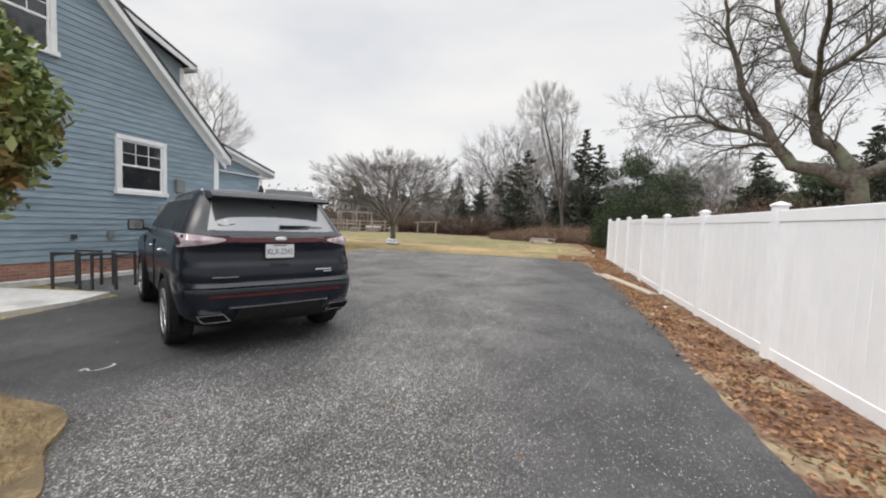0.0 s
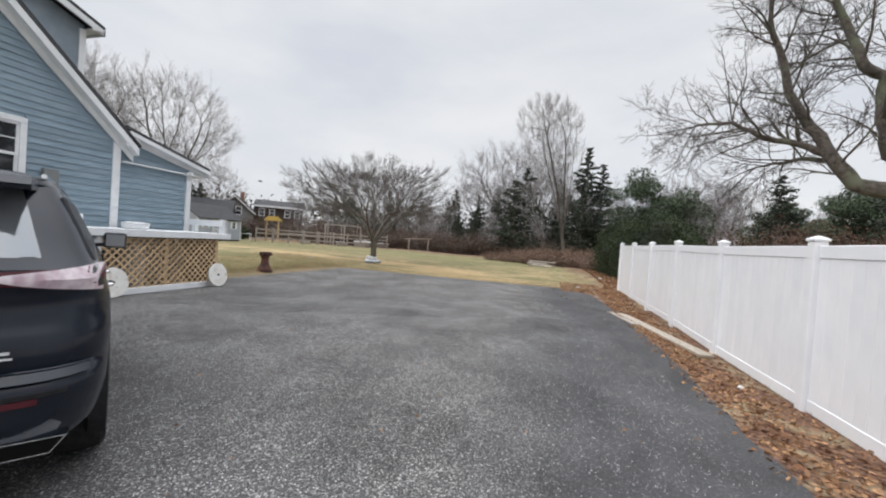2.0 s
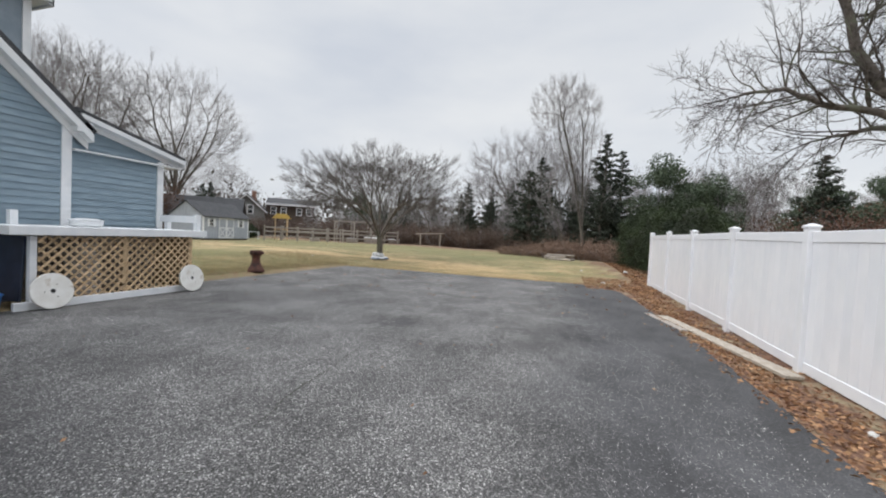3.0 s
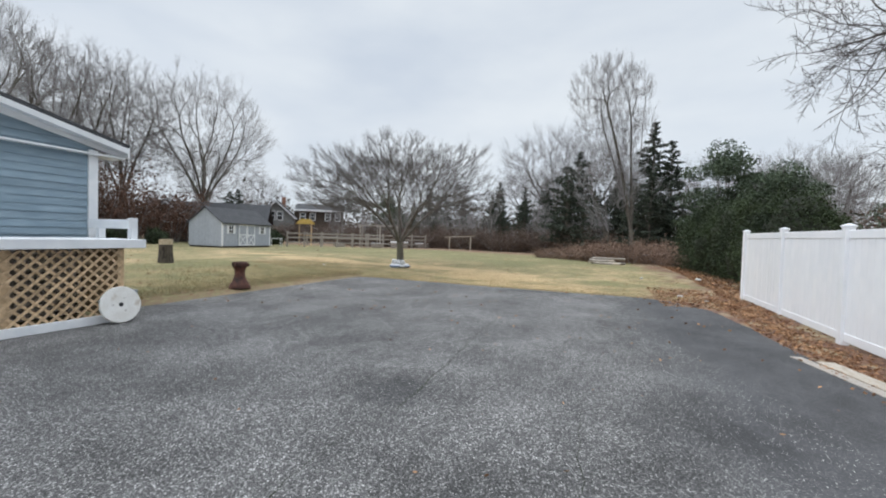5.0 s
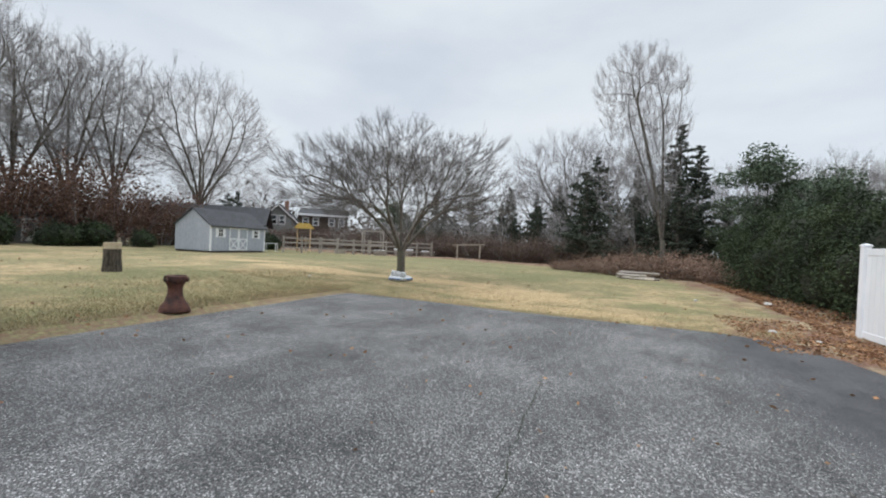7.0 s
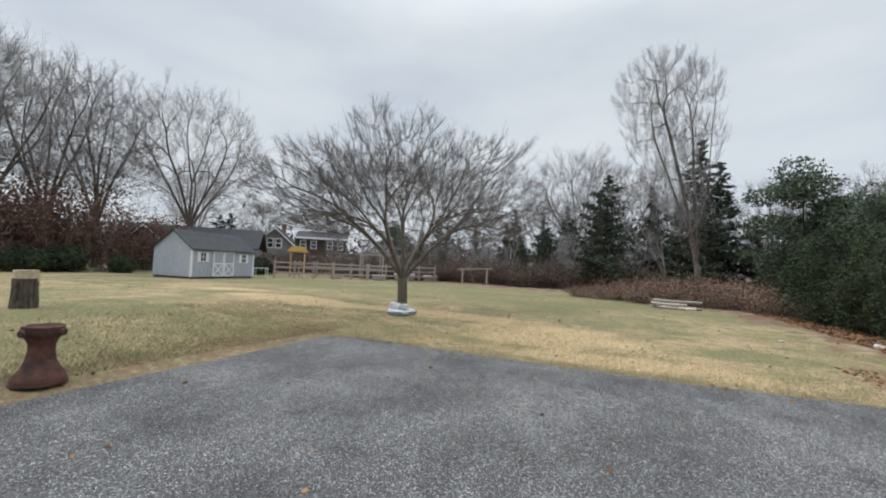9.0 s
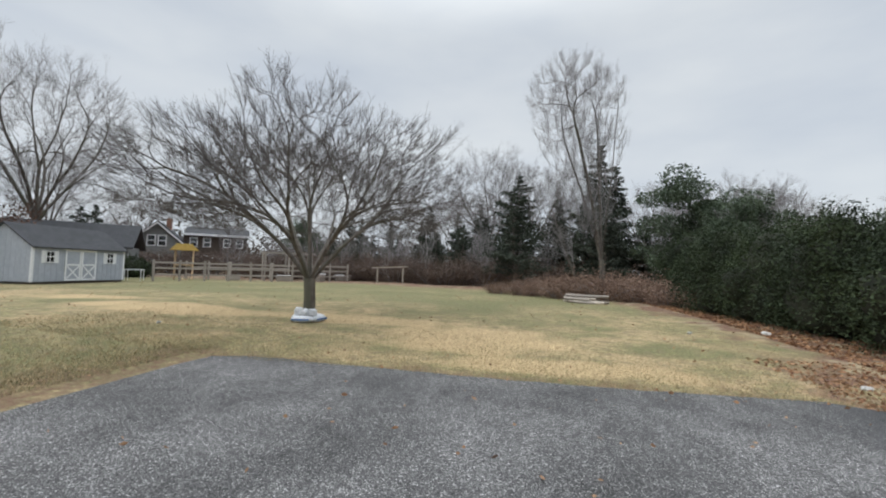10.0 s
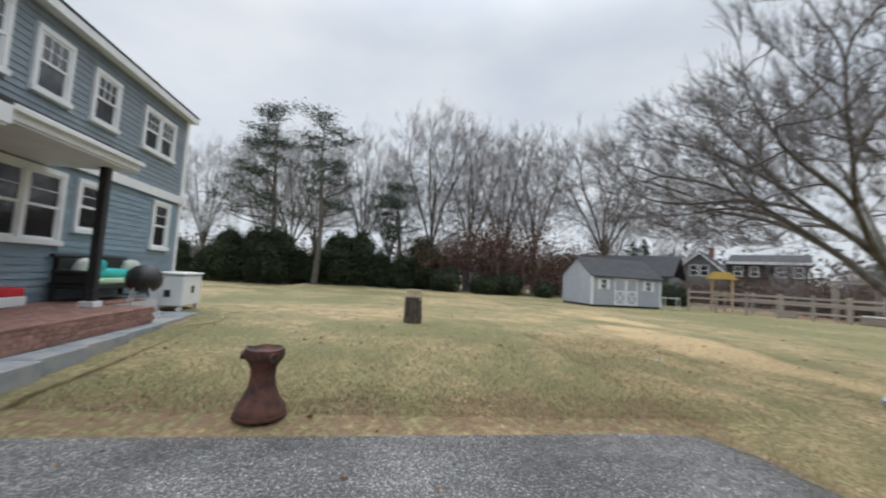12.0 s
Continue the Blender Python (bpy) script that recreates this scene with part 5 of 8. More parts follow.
def cloud_tree(name, label, m, seed, n, kind, h0, h1, r, fork, base_r, tip_r, twig_mat, group="", twiglets=3, twig_len=0.35, pull=0.5, bark=None, stems=1, lean=(0, 0), jitter=0.09, up=0.0, square=2.8):
    """Limbs that divide again and again towards tips spread through the crown."""
    rng, rs = random.Random(seed), np.random.RandomState(seed)
    tips = crown_points(rs, n, kind, h0, h1, r, square)
    tips[:, 0] += lean[0] * np.clip(tips[:, 2] / h1, 0, 1)
    tips[:, 1] += lean[1] * np.clip(tips[:, 2] / h1, 0, 1)
    wood, twigs = Wood(), Wood()
    power = math.log(base_r / tip_r) / math.log(n)

    def rad(k):
        return tip_r * k ** power

    def walk_out(p, d, idx, depth):
        k = len(idx)
        if k <= 1:
            v = Vector(tips[idx[0]]) - p
            v = (v.normalized() * 0.6 + (p - Vector((0, 0, fork))).normalized() * 0.5 + d * 0.35 + Vector((0, 0, 0.5 * up))).normalized() * v.length
            q = p + v
            mid = p + v * 0.5 + Vector((rng.uniform(-1, 1), rng.uniform(-1, 1), rng.uniform(-1, 1))) * 0.08 * v.length + d * 0.12 * v.length
            twigs.limb([p, mid, q], [tip_r * 1.3, tip_r, tip_r * 0.6], 3)
            for t in range(twiglets):
                b = (p.lerp(mid, 0.3 + 0.7 * rng.random()) if rng.random() < 0.4 else mid.lerp(q, rng.random()))
                w = (v.normalized() * 0.5 + (q - Vector((0, 0, fork))).normalized() + Vector((rng.uniform(-1, 1), rng.uniform(-1, 1), rng.uniform(-0.5, 1.2))) * (0.65 - 0.3 * min(1, up)) + Vector((0, 0, up))).normalized() * twig_len * rng.uniform(0.5, 1.3)
                m1 = b + w * 0.5 + Vector((0, 0, 0.04 * twig_len))
                twigs.limb([b, m1, b + w], [tip_r * 0.75, tip_r * 0.6, tip_r * 0.4], 3)
                side = w.cross(Vector((rng.uniform(-1, 1), rng.uniform(-1, 1), rng.uniform(-1, 1)))) * 0.45
                twigs.limb([m1, m1 + w * 0.4 + side], [tip_r * 0.5, tip_r * 0.35], 3)
            return
        pts = tips[idx]
        c = Vector(pts.mean(axis=0))
        v = c - p
        L = v.length
        step = L * (0.34 if k > 30 else 0.42) if L > 0.05 else 0.05
        e = (v.normalized() * (1 - pull * 0.6) + d * pull * 0.6 + Vector((rng.uniform(-1, 1), rng.uniform(-1, 1), rng.uniform(-1, 1))) * jitter).normalized() if L > 0.02 else d
        q1 = p + (d * 0.35 + e * 0.65).normalized() * step * 0.5
        q = q1 + e * step * 0.5
        r0, r1 = rad(k), rad(max(1, k * 0.8))
        sides = 8 if r0 > 0.08 else 5 if r0 > 0.03 else 4 if r0 > 0.015 else 3
        (wood if r0 > tip_r * 4 else twigs).limb([p, q1, q], [r0, (r0 + r1) / 2, r1], sides)
        if depth > 22:
            return
        rel = pts - np.array(q)
        rel = rel / (np.linalg.norm(rel, axis=1)[:, None] + 1e-6)
        a = rel[rng.randrange(k)]
        b = rel[np.argmin(rel @ a)]
        a = rel[np.argmin(rel @ b)]
        near = (rel @ a) > (rel @ b)
        if near.all() or not near.any():
            near = np.arange(k) % 2 == 0
        nd = (q - q1).normalized()
        for part_ in (idx[near], idx[~near]):
            walk_out(q, nd, part_, depth + 1)

    f = Vector((0, 0, fork))
    k = 9
    trunk = [Vector((0.03 * math.sin(3 * i / k) * fork, 0.02 * math.cos(4 * i / k) * fork, -0.2 + (fork + 0.2) * i / k)) for i in range(k + 1)]
    trunk[-1] = f
    wood.limb(trunk, [base_r * (1.35 if i == 0 else 1.12 - 0.1 * i / k) for i in range(k + 1)], 10)
    ang = np.arctan2(tips[:, 1], tips[:, 0]) + rs.uniform(-0.3, 0.3, n)
    mains = max(3, stems)
    sect = ((ang + math.pi) / (2 * math.pi) * mains).astype(int) % mains
    high = (np.hypot(tips[:, 0], tips[:, 1]) < r * 0.42)
    sect[high] = mains
    for g in range(mains + 1):
        idx = np.nonzero(sect == g)[0]
        if len(idx):
            b = f - Vector((0, 0, 0.12 * fork * rng.random()))
            walk_out(b, (Vector(tips[idx].mean(axis=0)) - b).normalized() * 0.6 + Vector((0, 0, 0.5)), idx, 0)
    t = thing(name, label, "tree", m, group)
    part_me("trunk", wood.mesh("trunk", bark or M_BARK), t)
    part_me("crown", twigs.mesh("crown", twig_mat), t)
    return t


cloud_tree("vase_tree", "bare many-stemmed ornamental tree with white sacks at its foot", pose(-9.75, 22.9, height(-9.75, 22.9)), 11, 3000, "dome", 1.9, 5.25, 4.1, 1.15, 0.15, 0.0045, M_TWIG, twiglets=5, twig_len=0.36, stems=6, square=3.6, lean=(-0.3, 0))
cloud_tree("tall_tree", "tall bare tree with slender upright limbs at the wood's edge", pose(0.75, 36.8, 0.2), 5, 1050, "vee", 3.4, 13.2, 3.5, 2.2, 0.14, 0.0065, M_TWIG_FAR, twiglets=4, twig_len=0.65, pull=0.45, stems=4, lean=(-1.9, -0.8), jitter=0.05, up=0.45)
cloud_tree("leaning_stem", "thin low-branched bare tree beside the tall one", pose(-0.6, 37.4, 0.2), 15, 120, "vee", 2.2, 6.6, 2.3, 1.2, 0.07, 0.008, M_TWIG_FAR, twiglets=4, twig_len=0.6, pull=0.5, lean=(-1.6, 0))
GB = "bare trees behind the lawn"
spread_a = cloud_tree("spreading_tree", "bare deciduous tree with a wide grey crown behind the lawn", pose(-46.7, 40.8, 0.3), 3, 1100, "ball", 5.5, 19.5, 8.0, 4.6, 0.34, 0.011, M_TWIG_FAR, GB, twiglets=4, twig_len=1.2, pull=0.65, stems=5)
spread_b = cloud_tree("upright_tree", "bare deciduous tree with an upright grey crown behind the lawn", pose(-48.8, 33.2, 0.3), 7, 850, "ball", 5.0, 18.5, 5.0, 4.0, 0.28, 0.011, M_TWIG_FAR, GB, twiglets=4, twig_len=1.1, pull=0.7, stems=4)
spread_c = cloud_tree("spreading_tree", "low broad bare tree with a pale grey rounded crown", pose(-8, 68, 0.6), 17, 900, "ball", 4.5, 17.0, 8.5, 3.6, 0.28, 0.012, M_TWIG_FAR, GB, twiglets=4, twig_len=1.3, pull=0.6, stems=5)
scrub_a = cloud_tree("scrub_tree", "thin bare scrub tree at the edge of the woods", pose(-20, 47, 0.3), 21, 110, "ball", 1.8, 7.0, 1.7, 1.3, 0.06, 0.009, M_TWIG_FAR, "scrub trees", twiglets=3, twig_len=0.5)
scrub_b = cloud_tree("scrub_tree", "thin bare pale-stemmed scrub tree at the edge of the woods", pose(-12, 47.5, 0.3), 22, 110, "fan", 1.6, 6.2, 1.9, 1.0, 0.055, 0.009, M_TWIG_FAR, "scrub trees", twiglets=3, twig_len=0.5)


def again(src, x, y, s, turn):
    c = copy_thing(src, pose(x, y, height(x, y) - 0.05, 0, 0, turn))
    c.scale = (s, s, s)
    return c


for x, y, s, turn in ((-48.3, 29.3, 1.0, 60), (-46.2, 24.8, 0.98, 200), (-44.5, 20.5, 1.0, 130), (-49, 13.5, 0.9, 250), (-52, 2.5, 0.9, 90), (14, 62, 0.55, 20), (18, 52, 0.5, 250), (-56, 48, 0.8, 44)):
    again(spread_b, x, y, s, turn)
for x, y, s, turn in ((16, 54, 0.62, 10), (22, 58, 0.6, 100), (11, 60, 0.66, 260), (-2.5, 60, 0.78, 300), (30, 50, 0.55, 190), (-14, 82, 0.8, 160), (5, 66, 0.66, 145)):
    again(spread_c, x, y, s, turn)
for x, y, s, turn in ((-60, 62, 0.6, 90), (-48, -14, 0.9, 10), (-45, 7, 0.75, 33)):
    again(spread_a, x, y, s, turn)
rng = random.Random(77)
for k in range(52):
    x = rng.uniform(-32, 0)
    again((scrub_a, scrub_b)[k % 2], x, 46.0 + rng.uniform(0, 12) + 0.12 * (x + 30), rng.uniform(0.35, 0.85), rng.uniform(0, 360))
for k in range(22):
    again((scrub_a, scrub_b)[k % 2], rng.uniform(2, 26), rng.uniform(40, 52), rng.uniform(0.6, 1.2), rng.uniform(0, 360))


# ---- the gnarled tree beyond the fence ----
def gnarled_tree():
    rng = random.Random(31)
    wood, twigs = Wood(), Wood()
    def V(x, y, z):
        return Vector((-0.2 + 1.1 * (x + 0.2), 2.66 + 1.1 * (y - 2.66), 1.6 + 1.1 * (z - 1.49))) - base

    base = Vector((0, 0, 0))
    base = V(8.7, 14.4, -0.2)
    t = thing("gnarled_tree", "large bare gnarled tree with sprawling grey limbs beyond the white fence", "tree", Matrix.Translation(base))
    wood.limb([V(8.7, 14.4, -0.2), V(8.66, 14.4, 1.2), V(8.55, 14.4, 2.2), V(8.45, 14.4, 2.9), V(8.35, 14.42, 3.4)], [0.36, 0.30, 0.28, 0.27, 0.23], 12)
    mains = [
        ([V(8.45, 14.4, 2.9), V(7.9, 14.8, 3.35), V(7.2, 15.2, 3.6), V(6.8, 15.4, 4.3), V(6.35, 15.6, 5.2), V(5.9, 15.8, 6.2), V(5.7, 15.9, 7.3), V(5.4, 16.0, 8.4), V(5.2, 15.8, 9.6)],
         [0.27, 0.24, 0.21, 0.18, 0.15, 0.12, 0.10, 0.07, 0.04]),
        ([V(6.75, 15.45, 4.4), V(6.2, 15.7, 4.75), V(5.4, 15.9, 5.0), V(4.7, 16.1, 5.5), V(3.9, 16.3, 5.5), V(3.4, 16.3, 5.35)],
         [0.11, 0.09, 0.08, 0.06, 0.04, 0.02]),
        ([V(6.85, 15.4, 4.25), V(6.6, 16.3, 4.5), V(6.3, 17.2, 4.55), V(5.8, 17.7, 4.4)], [0.09, 0.07, 0.045, 0.02]),
        ([V(8.4, 14.4, 3.2), V(8.1, 14.7, 3.9), V(7.75, 15.0, 4.3), V(7.55, 15.0, 5.2), V(7.6, 15.1, 6.3), V(7.1, 15.1, 6.65), V(6.95, 15.3, 7.4), V(6.6, 15.4, 8.4), V(6.3, 15.2, 9.8), V(6.5, 15.0, 11.0)],
         [0.24, 0.20, 0.18, 0.165, 0.15, 0.13, 0.115, 0.09, 0.07, 0.04]),
        ([V(7.6, 15.1, 6.2), V(8.3, 15.0, 6.7), V(9.1, 14.6, 7.5), V(9.8, 14.4, 8.8), V(10.4, 14.2, 10.2)], [0.11, 0.09, 0.08, 0.06, 0.04]),
        ([V(8.45, 14.4, 3.0), V(9.2, 14.3, 3.6), V(9.6, 14.2, 4.6), V(9.7, 14.3, 5.8), V(10.2, 14.4, 7.0), V(10.8, 14.4, 8.4)], [0.20, 0.16, 0.13, 0.11, 0.08, 0.05]),
        ([V(7.55, 15.0, 5.2), V(7.0, 13.8, 6.2), V(6.6, 12.8, 7.2), V(6.0, 12.2, 8.4)], [0.10, 0.08, 0.06, 0.03]),
    ]
    for pts, rad in mains:
        smoothed, srad = [], []
        for a, b, ra, rb in zip(pts, pts[1:], rad, rad[1:]):
            for q in (0, 0.34, 0.67):
                p = a.lerp(b, q) + Vector((rng.uniform(-1, 1), rng.uniform(-1, 1), rng.uniform(-1, 1))) * 0.05 * (q > 0)
                smoothed.append(p)
                srad.append(ra + (rb - ra) * q)
        smoothed.append(pts[-1])
        srad.append(rad[-1])
        wood.limb(smoothed, srad, 9)
        n = len(smoothed)
        for k in range(3, n):
            if srad[k] > 0.2:
                continue
            for _ in range(2 if srad[k] < 0.13 else 1):
                d = (smoothed[k] - smoothed[k - 1]).normalized()
                side = d.cross(Vector((rng.uniform(-1, 1), rng.uniform(-1, 1), rng.uniform(-1, 1)))).normalized()
                nd = (d * 0.55 + side * 0.8 + Vector((0, 0, 0.1))).normalized()
                grow(rng, wood, twigs, smoothed[k], nd, rng.uniform(0.9, 1.7), min(0.04, srad[k] * 0.5), 2, GNARL)
        grow(rng, wood, twigs, smoothed[-1], (smoothed[-1] - smoothed[-2]).normalized(), 1.2, srad[-1], 2, GNARL)
    part_me("trunk", wood.mesh("trunk", M_BARK_DARK), t)
    part_me("crown", twigs.mesh("crown", M_TWIG_DARK), t)


M_BARK_DARK = mat("dark_gnarled_bark", (0.05, 0.042, 0.036), (0.13, 0.112, 0.098), 9, 0.95, bump=0.9, bscale=28, c3=(0.13, 0.14, 0.10), c3scale=1.5)
M_TWIG_DARK = mat("dark_gnarled_twigs", (0.06, 0.052, 0.048), (0.11, 0.096, 0.09), 1.5, 0.95)
gnarled_tree()


# ---- evergreens, hedges and brush ----
class Leaves:
    """Gathers small leaf cards for one mesh."""

    def __init__(self, seed):
        self.r = np.random.RandomState(seed)
        self.v, self.f, self.n = [], [], 0

    def cards(self, centres, size, flat=0.0, aspect=2.2):
        c = np.asarray(centres, float)
        n = len(c)
        if n == 0:
            return
        a = self.r.normal(size=(n, 3))
        a[:, 2] *= 1 - flat
        a /= np.linalg.norm(a, axis=1)[:, None]
        b = np.cross(a, self.r.normal(size=(n, 3)))
        b /= np.linalg.norm(b, axis=1)[:, None]
        s = size * self.r.uniform(0.6, 1.3, size=(n, 1))
        a, b = a * s, b * s / aspect
        quad = np.stack([c - a, c + b * 0.9, c + a, c - b * 0.9], 1).reshape(-1, 3)
        idx = (np.arange(n * 4).reshape(-1, 4) + self.n)
        self.v.append(quad)
        self.f.append(idx)
        self.n += n * 4

    def mesh(self, name, material):
        v, f = np.concatenate(self.v), np.concatenate(self.f)
        me = bpy.data.meshes.new(name)
        me.vertices.add(len(v))
        me.vertices.foreach_set("co", v.astype(np.float32).ravel())
        me.loops.add(f.size)
        me.loops.foreach_set("vertex_index", f.astype(np.int32).ravel())
        me.polygons.add(len(f))
        me.polygons.foreach_set("loop_start", np.arange(0, f.size, 4, dtype=np.int32))
        me.update(calc_edges=True)
        me.materials.append(material)
        return me


def conifer(label, m, seed, h, r, needle, group, low=0.06, droop=0.15, per=60, size=0.16, ragged_=0.35):
    rng = random.Random(seed)
    t = thing("conifer", label, "evergreen tree", m, group)
    wood, leaves = Wood(), Leaves(seed)
    wood.limb([Vector((0, 0, -0.2)), Vector((0, 0, h * 0.5)), Vector((0.02 * h * rng.uniform(-1, 1), 0, h))], [0.018 * h, 0.011 * h, 0.01], 7)
    total = 150 if low < 0.3 else 46
    lobes = [rng.uniform(0.72, 1.2) for _ in range(7)]
    for i in range(total):
        k = low + (1 - low) * ((i + rng.random()) / total) ** 1.05
        k = min(0.985, k)
        z = h * k
        a = rng.uniform(0, 6.283)
        reach = r * (1 - k) ** 0.72 * (0.4 + 0.6 * min(1, (k - low + 0.04) / 0.12)) * lobes[int(a / 6.2832 * 7) % 7] * (0.85 + 0.3 * math.sin(k * 19 + a * 2))
        L = max(0.25, reach * rng.uniform(1 - ragged_, 1 + ragged_ * 0.5))
        rise = rng.uniform(-0.15, 0.45) - droop
        d = Vector((math.cos(a), math.sin(a), rise))
        p0 = Vector((0, 0, z))
        p1, p2 = p0 + d * L * 0.6, p0 + d * L + Vector((0, 0, rng.uniform(-0.1, 0.15) * L))
        wood.limb([p0, p1, p2], [0.004 * h * (1 - k) + 0.008, 0.012, 0.005], 4)
        rs = np.random.RandomState(rng.randrange(1 << 30))
        n = max(10, int(per * (L / r) ** 1.2))
        u = rs.uniform(0.12, 1, n) ** 0.6
        base = np.array(p0)[None] + u[:, None] * np.array(p2 - p0)[None]
        wid = (0.06 + 0.24 * L * u * (1.25 - u))[:, None]
        base += rs.normal(size=(n, 3)) * wid * np.array([1, 1, 0.42])
        leaves.cards(base, size, 0.5)
    part_me("trunk", wood.mesh("trunk", M_BARK), t)
    part_me("crown", leaves.mesh("crown", needle), t)
    return t


def bush_points(rs, n, blobs, shell=0.35):
    """Points in the outer skin of a set of overlapping rough balls."""
    out = []
    w = np.array([b[3] ** 2 for b in blobs])
    pick = rs.choice(len(blobs), n, p=w / w.sum())
    d = rs.normal(size=(n, 3))
    d /= np.linalg.norm(d, axis=1)[:, None]
    for k in range(len(blobs)):
        q = d[pick == k]
        x, y, z, r, sq = blobs[k]
        rad = r * (1 - shell * rs.uniform(0, 1, len(q)) ** 1.5) * (1 + 0.18 * np.sin(q[:, 0] * 7 + k) * np.cos(q[:, 1] * 6 + 2 * k) + 0.1 * rs.normal(size=len(q)))
        pts = q * rad[:, None] * np.array([1, 1, sq]) + np.array([x, y, z])
        out.append(pts[pts[:, 2] > 0.03])
    return np.concatenate(out)


def hedge_bush(name, label, m, seed, blobs, n, size, leaf, group="", core=True, category="evergreen shrub"):
    rs = np.random.RandomState(seed)
    t = thing(name, label, category, m, group)
    L = Leaves(seed)
    L.cards(bush_points(rs, n, blobs), size, 0.2)
    part_me("foliage", L.mesh("foliage", leaf), t)
    wood = Wood()
    rng = random.Random(seed)
    for x, y, z, r, sq in blobs[:6]:
        wood.limb([Vector((x * 0.3, y * 0.3, -0.1)), Vector((x * 0.7, y * 0.7, z * 0.6)), Vector((x, y, z))], [0.05, 0.04, 0.02], 5)
        # a solid dark ball blocks the view through and stands for inner shade
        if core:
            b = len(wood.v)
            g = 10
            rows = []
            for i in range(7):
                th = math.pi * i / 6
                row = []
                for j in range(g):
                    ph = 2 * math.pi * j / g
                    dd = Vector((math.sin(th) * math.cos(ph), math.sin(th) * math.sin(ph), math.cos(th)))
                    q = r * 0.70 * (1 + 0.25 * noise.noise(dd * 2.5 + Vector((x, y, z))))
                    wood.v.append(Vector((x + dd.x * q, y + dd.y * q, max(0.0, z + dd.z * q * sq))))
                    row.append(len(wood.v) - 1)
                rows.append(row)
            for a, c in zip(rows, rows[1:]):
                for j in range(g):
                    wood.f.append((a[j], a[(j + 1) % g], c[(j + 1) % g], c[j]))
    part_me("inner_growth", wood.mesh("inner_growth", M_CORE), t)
    return t


def arbor(seed, h, r, n, size=0.085):
    """A broad egg-shaped evergreen: a stack of rough balls."""
    rng = random.Random(seed)
    blobs = [(0, 0, h * 0.28, r, 1.0), (0, 0, h * 0.55, r * 0.85, 1.0), (0, 0, h * 0.78, r * 0.55, 1.1)]
    for k in range(7):
        a = rng.uniform(0, 6.28)
        z = rng.uniform(0.1, 0.8)
        q = r * (0.8 - 0.5 * z)
        blobs.append((q * math.cos(a), q * math.sin(a), h * z, r * rng.uniform(0.32, 0.55), rng.uniform(0.8, 1.3)))
    return blobs


HL = "dense dark green evergreen shrub in the tall hedge beside the lawn"
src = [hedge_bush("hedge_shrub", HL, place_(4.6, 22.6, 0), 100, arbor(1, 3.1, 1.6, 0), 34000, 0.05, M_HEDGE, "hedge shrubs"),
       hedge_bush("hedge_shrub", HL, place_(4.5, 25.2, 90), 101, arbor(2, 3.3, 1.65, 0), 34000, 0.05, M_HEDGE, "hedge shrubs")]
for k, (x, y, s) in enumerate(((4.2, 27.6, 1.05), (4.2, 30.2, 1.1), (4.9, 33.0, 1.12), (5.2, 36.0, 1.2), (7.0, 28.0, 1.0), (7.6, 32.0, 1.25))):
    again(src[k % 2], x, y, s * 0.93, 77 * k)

con_a = conifer("narrow dark green conifer with a ragged pointed top", place_(3.4, 50.2, 0), 41, 13.2, 3.1, M_NEEDLE, "conifers", per=130, size=0.19, droop=-0.15, ragged_=0.5)
def round_pine(m, seed):
    rng = random.Random(seed)
    blobs = [(0, 0, 3.0, 1.5, 0.7), (0, 0, 8.2, 1.3, 0.8)]
    for k in range(30):
        z = rng.uniform(1.6, 9.0)
        a, q = rng.uniform(0, 6.28), (4.1 * math.sin(math.pi * min(1, (z + 1.5) / 11.5))) * rng.uniform(0.45, 1.0)
        blobs.append((q * math.cos(a), q * math.sin(a), z, rng.uniform(0.8, 1.5), rng.uniform(0.5, 0.8)))
    return hedge_bush("pine", "blue-green pine with a broad rounded open crown", m, seed, blobs, 21000, 0.12, M_NEEDLE_B, "rounded pines", core=False, category="evergreen tree")


con_b = round_pine(place_(8.4, 45.5, 0), 42)
con_c = conifer("dark ragged cedar with a broad base", place_(-3.8, 56.7, 0), 43, 12.0, 4.3, M_NEEDLE, "conifers", per=130, size=0.19, droop=-0.12, ragged_=0.5, low=0.1)
for x, y, s, turn in ((5.3, 52.7, 0.9, 50), (-22.4, 68.7, 0.6, 10), (-16.7, 70.2, 0.78, 80), (-12.7, 71, 0.72, 120), (-19, 74, 0.66, 200), (-26, 66, 0.62, 300), (-30, 72, 0.75, 20), (-9, 68, 0.8, 33), (0.6, 60, 0.85, 140), (-36, 78, 0.6, 61),
                      (-41, 76, 0.6, 161)):
    again(con_a, x, y, s, turn)
for x, y, s, turn in ((12, 47, 0.85, 70), (10.2, 40.5, 0.72, 140), (15.5, 36, 0.62, 200), (18, 33, 0.7, 20), (22, 36, 0.72, 260), (16.5, 30.5, 0.6, 100), (-35, 66, 0.85, 30), (26, 31, 0.75, 99)):
    again(con_b, x, y, s, turn)
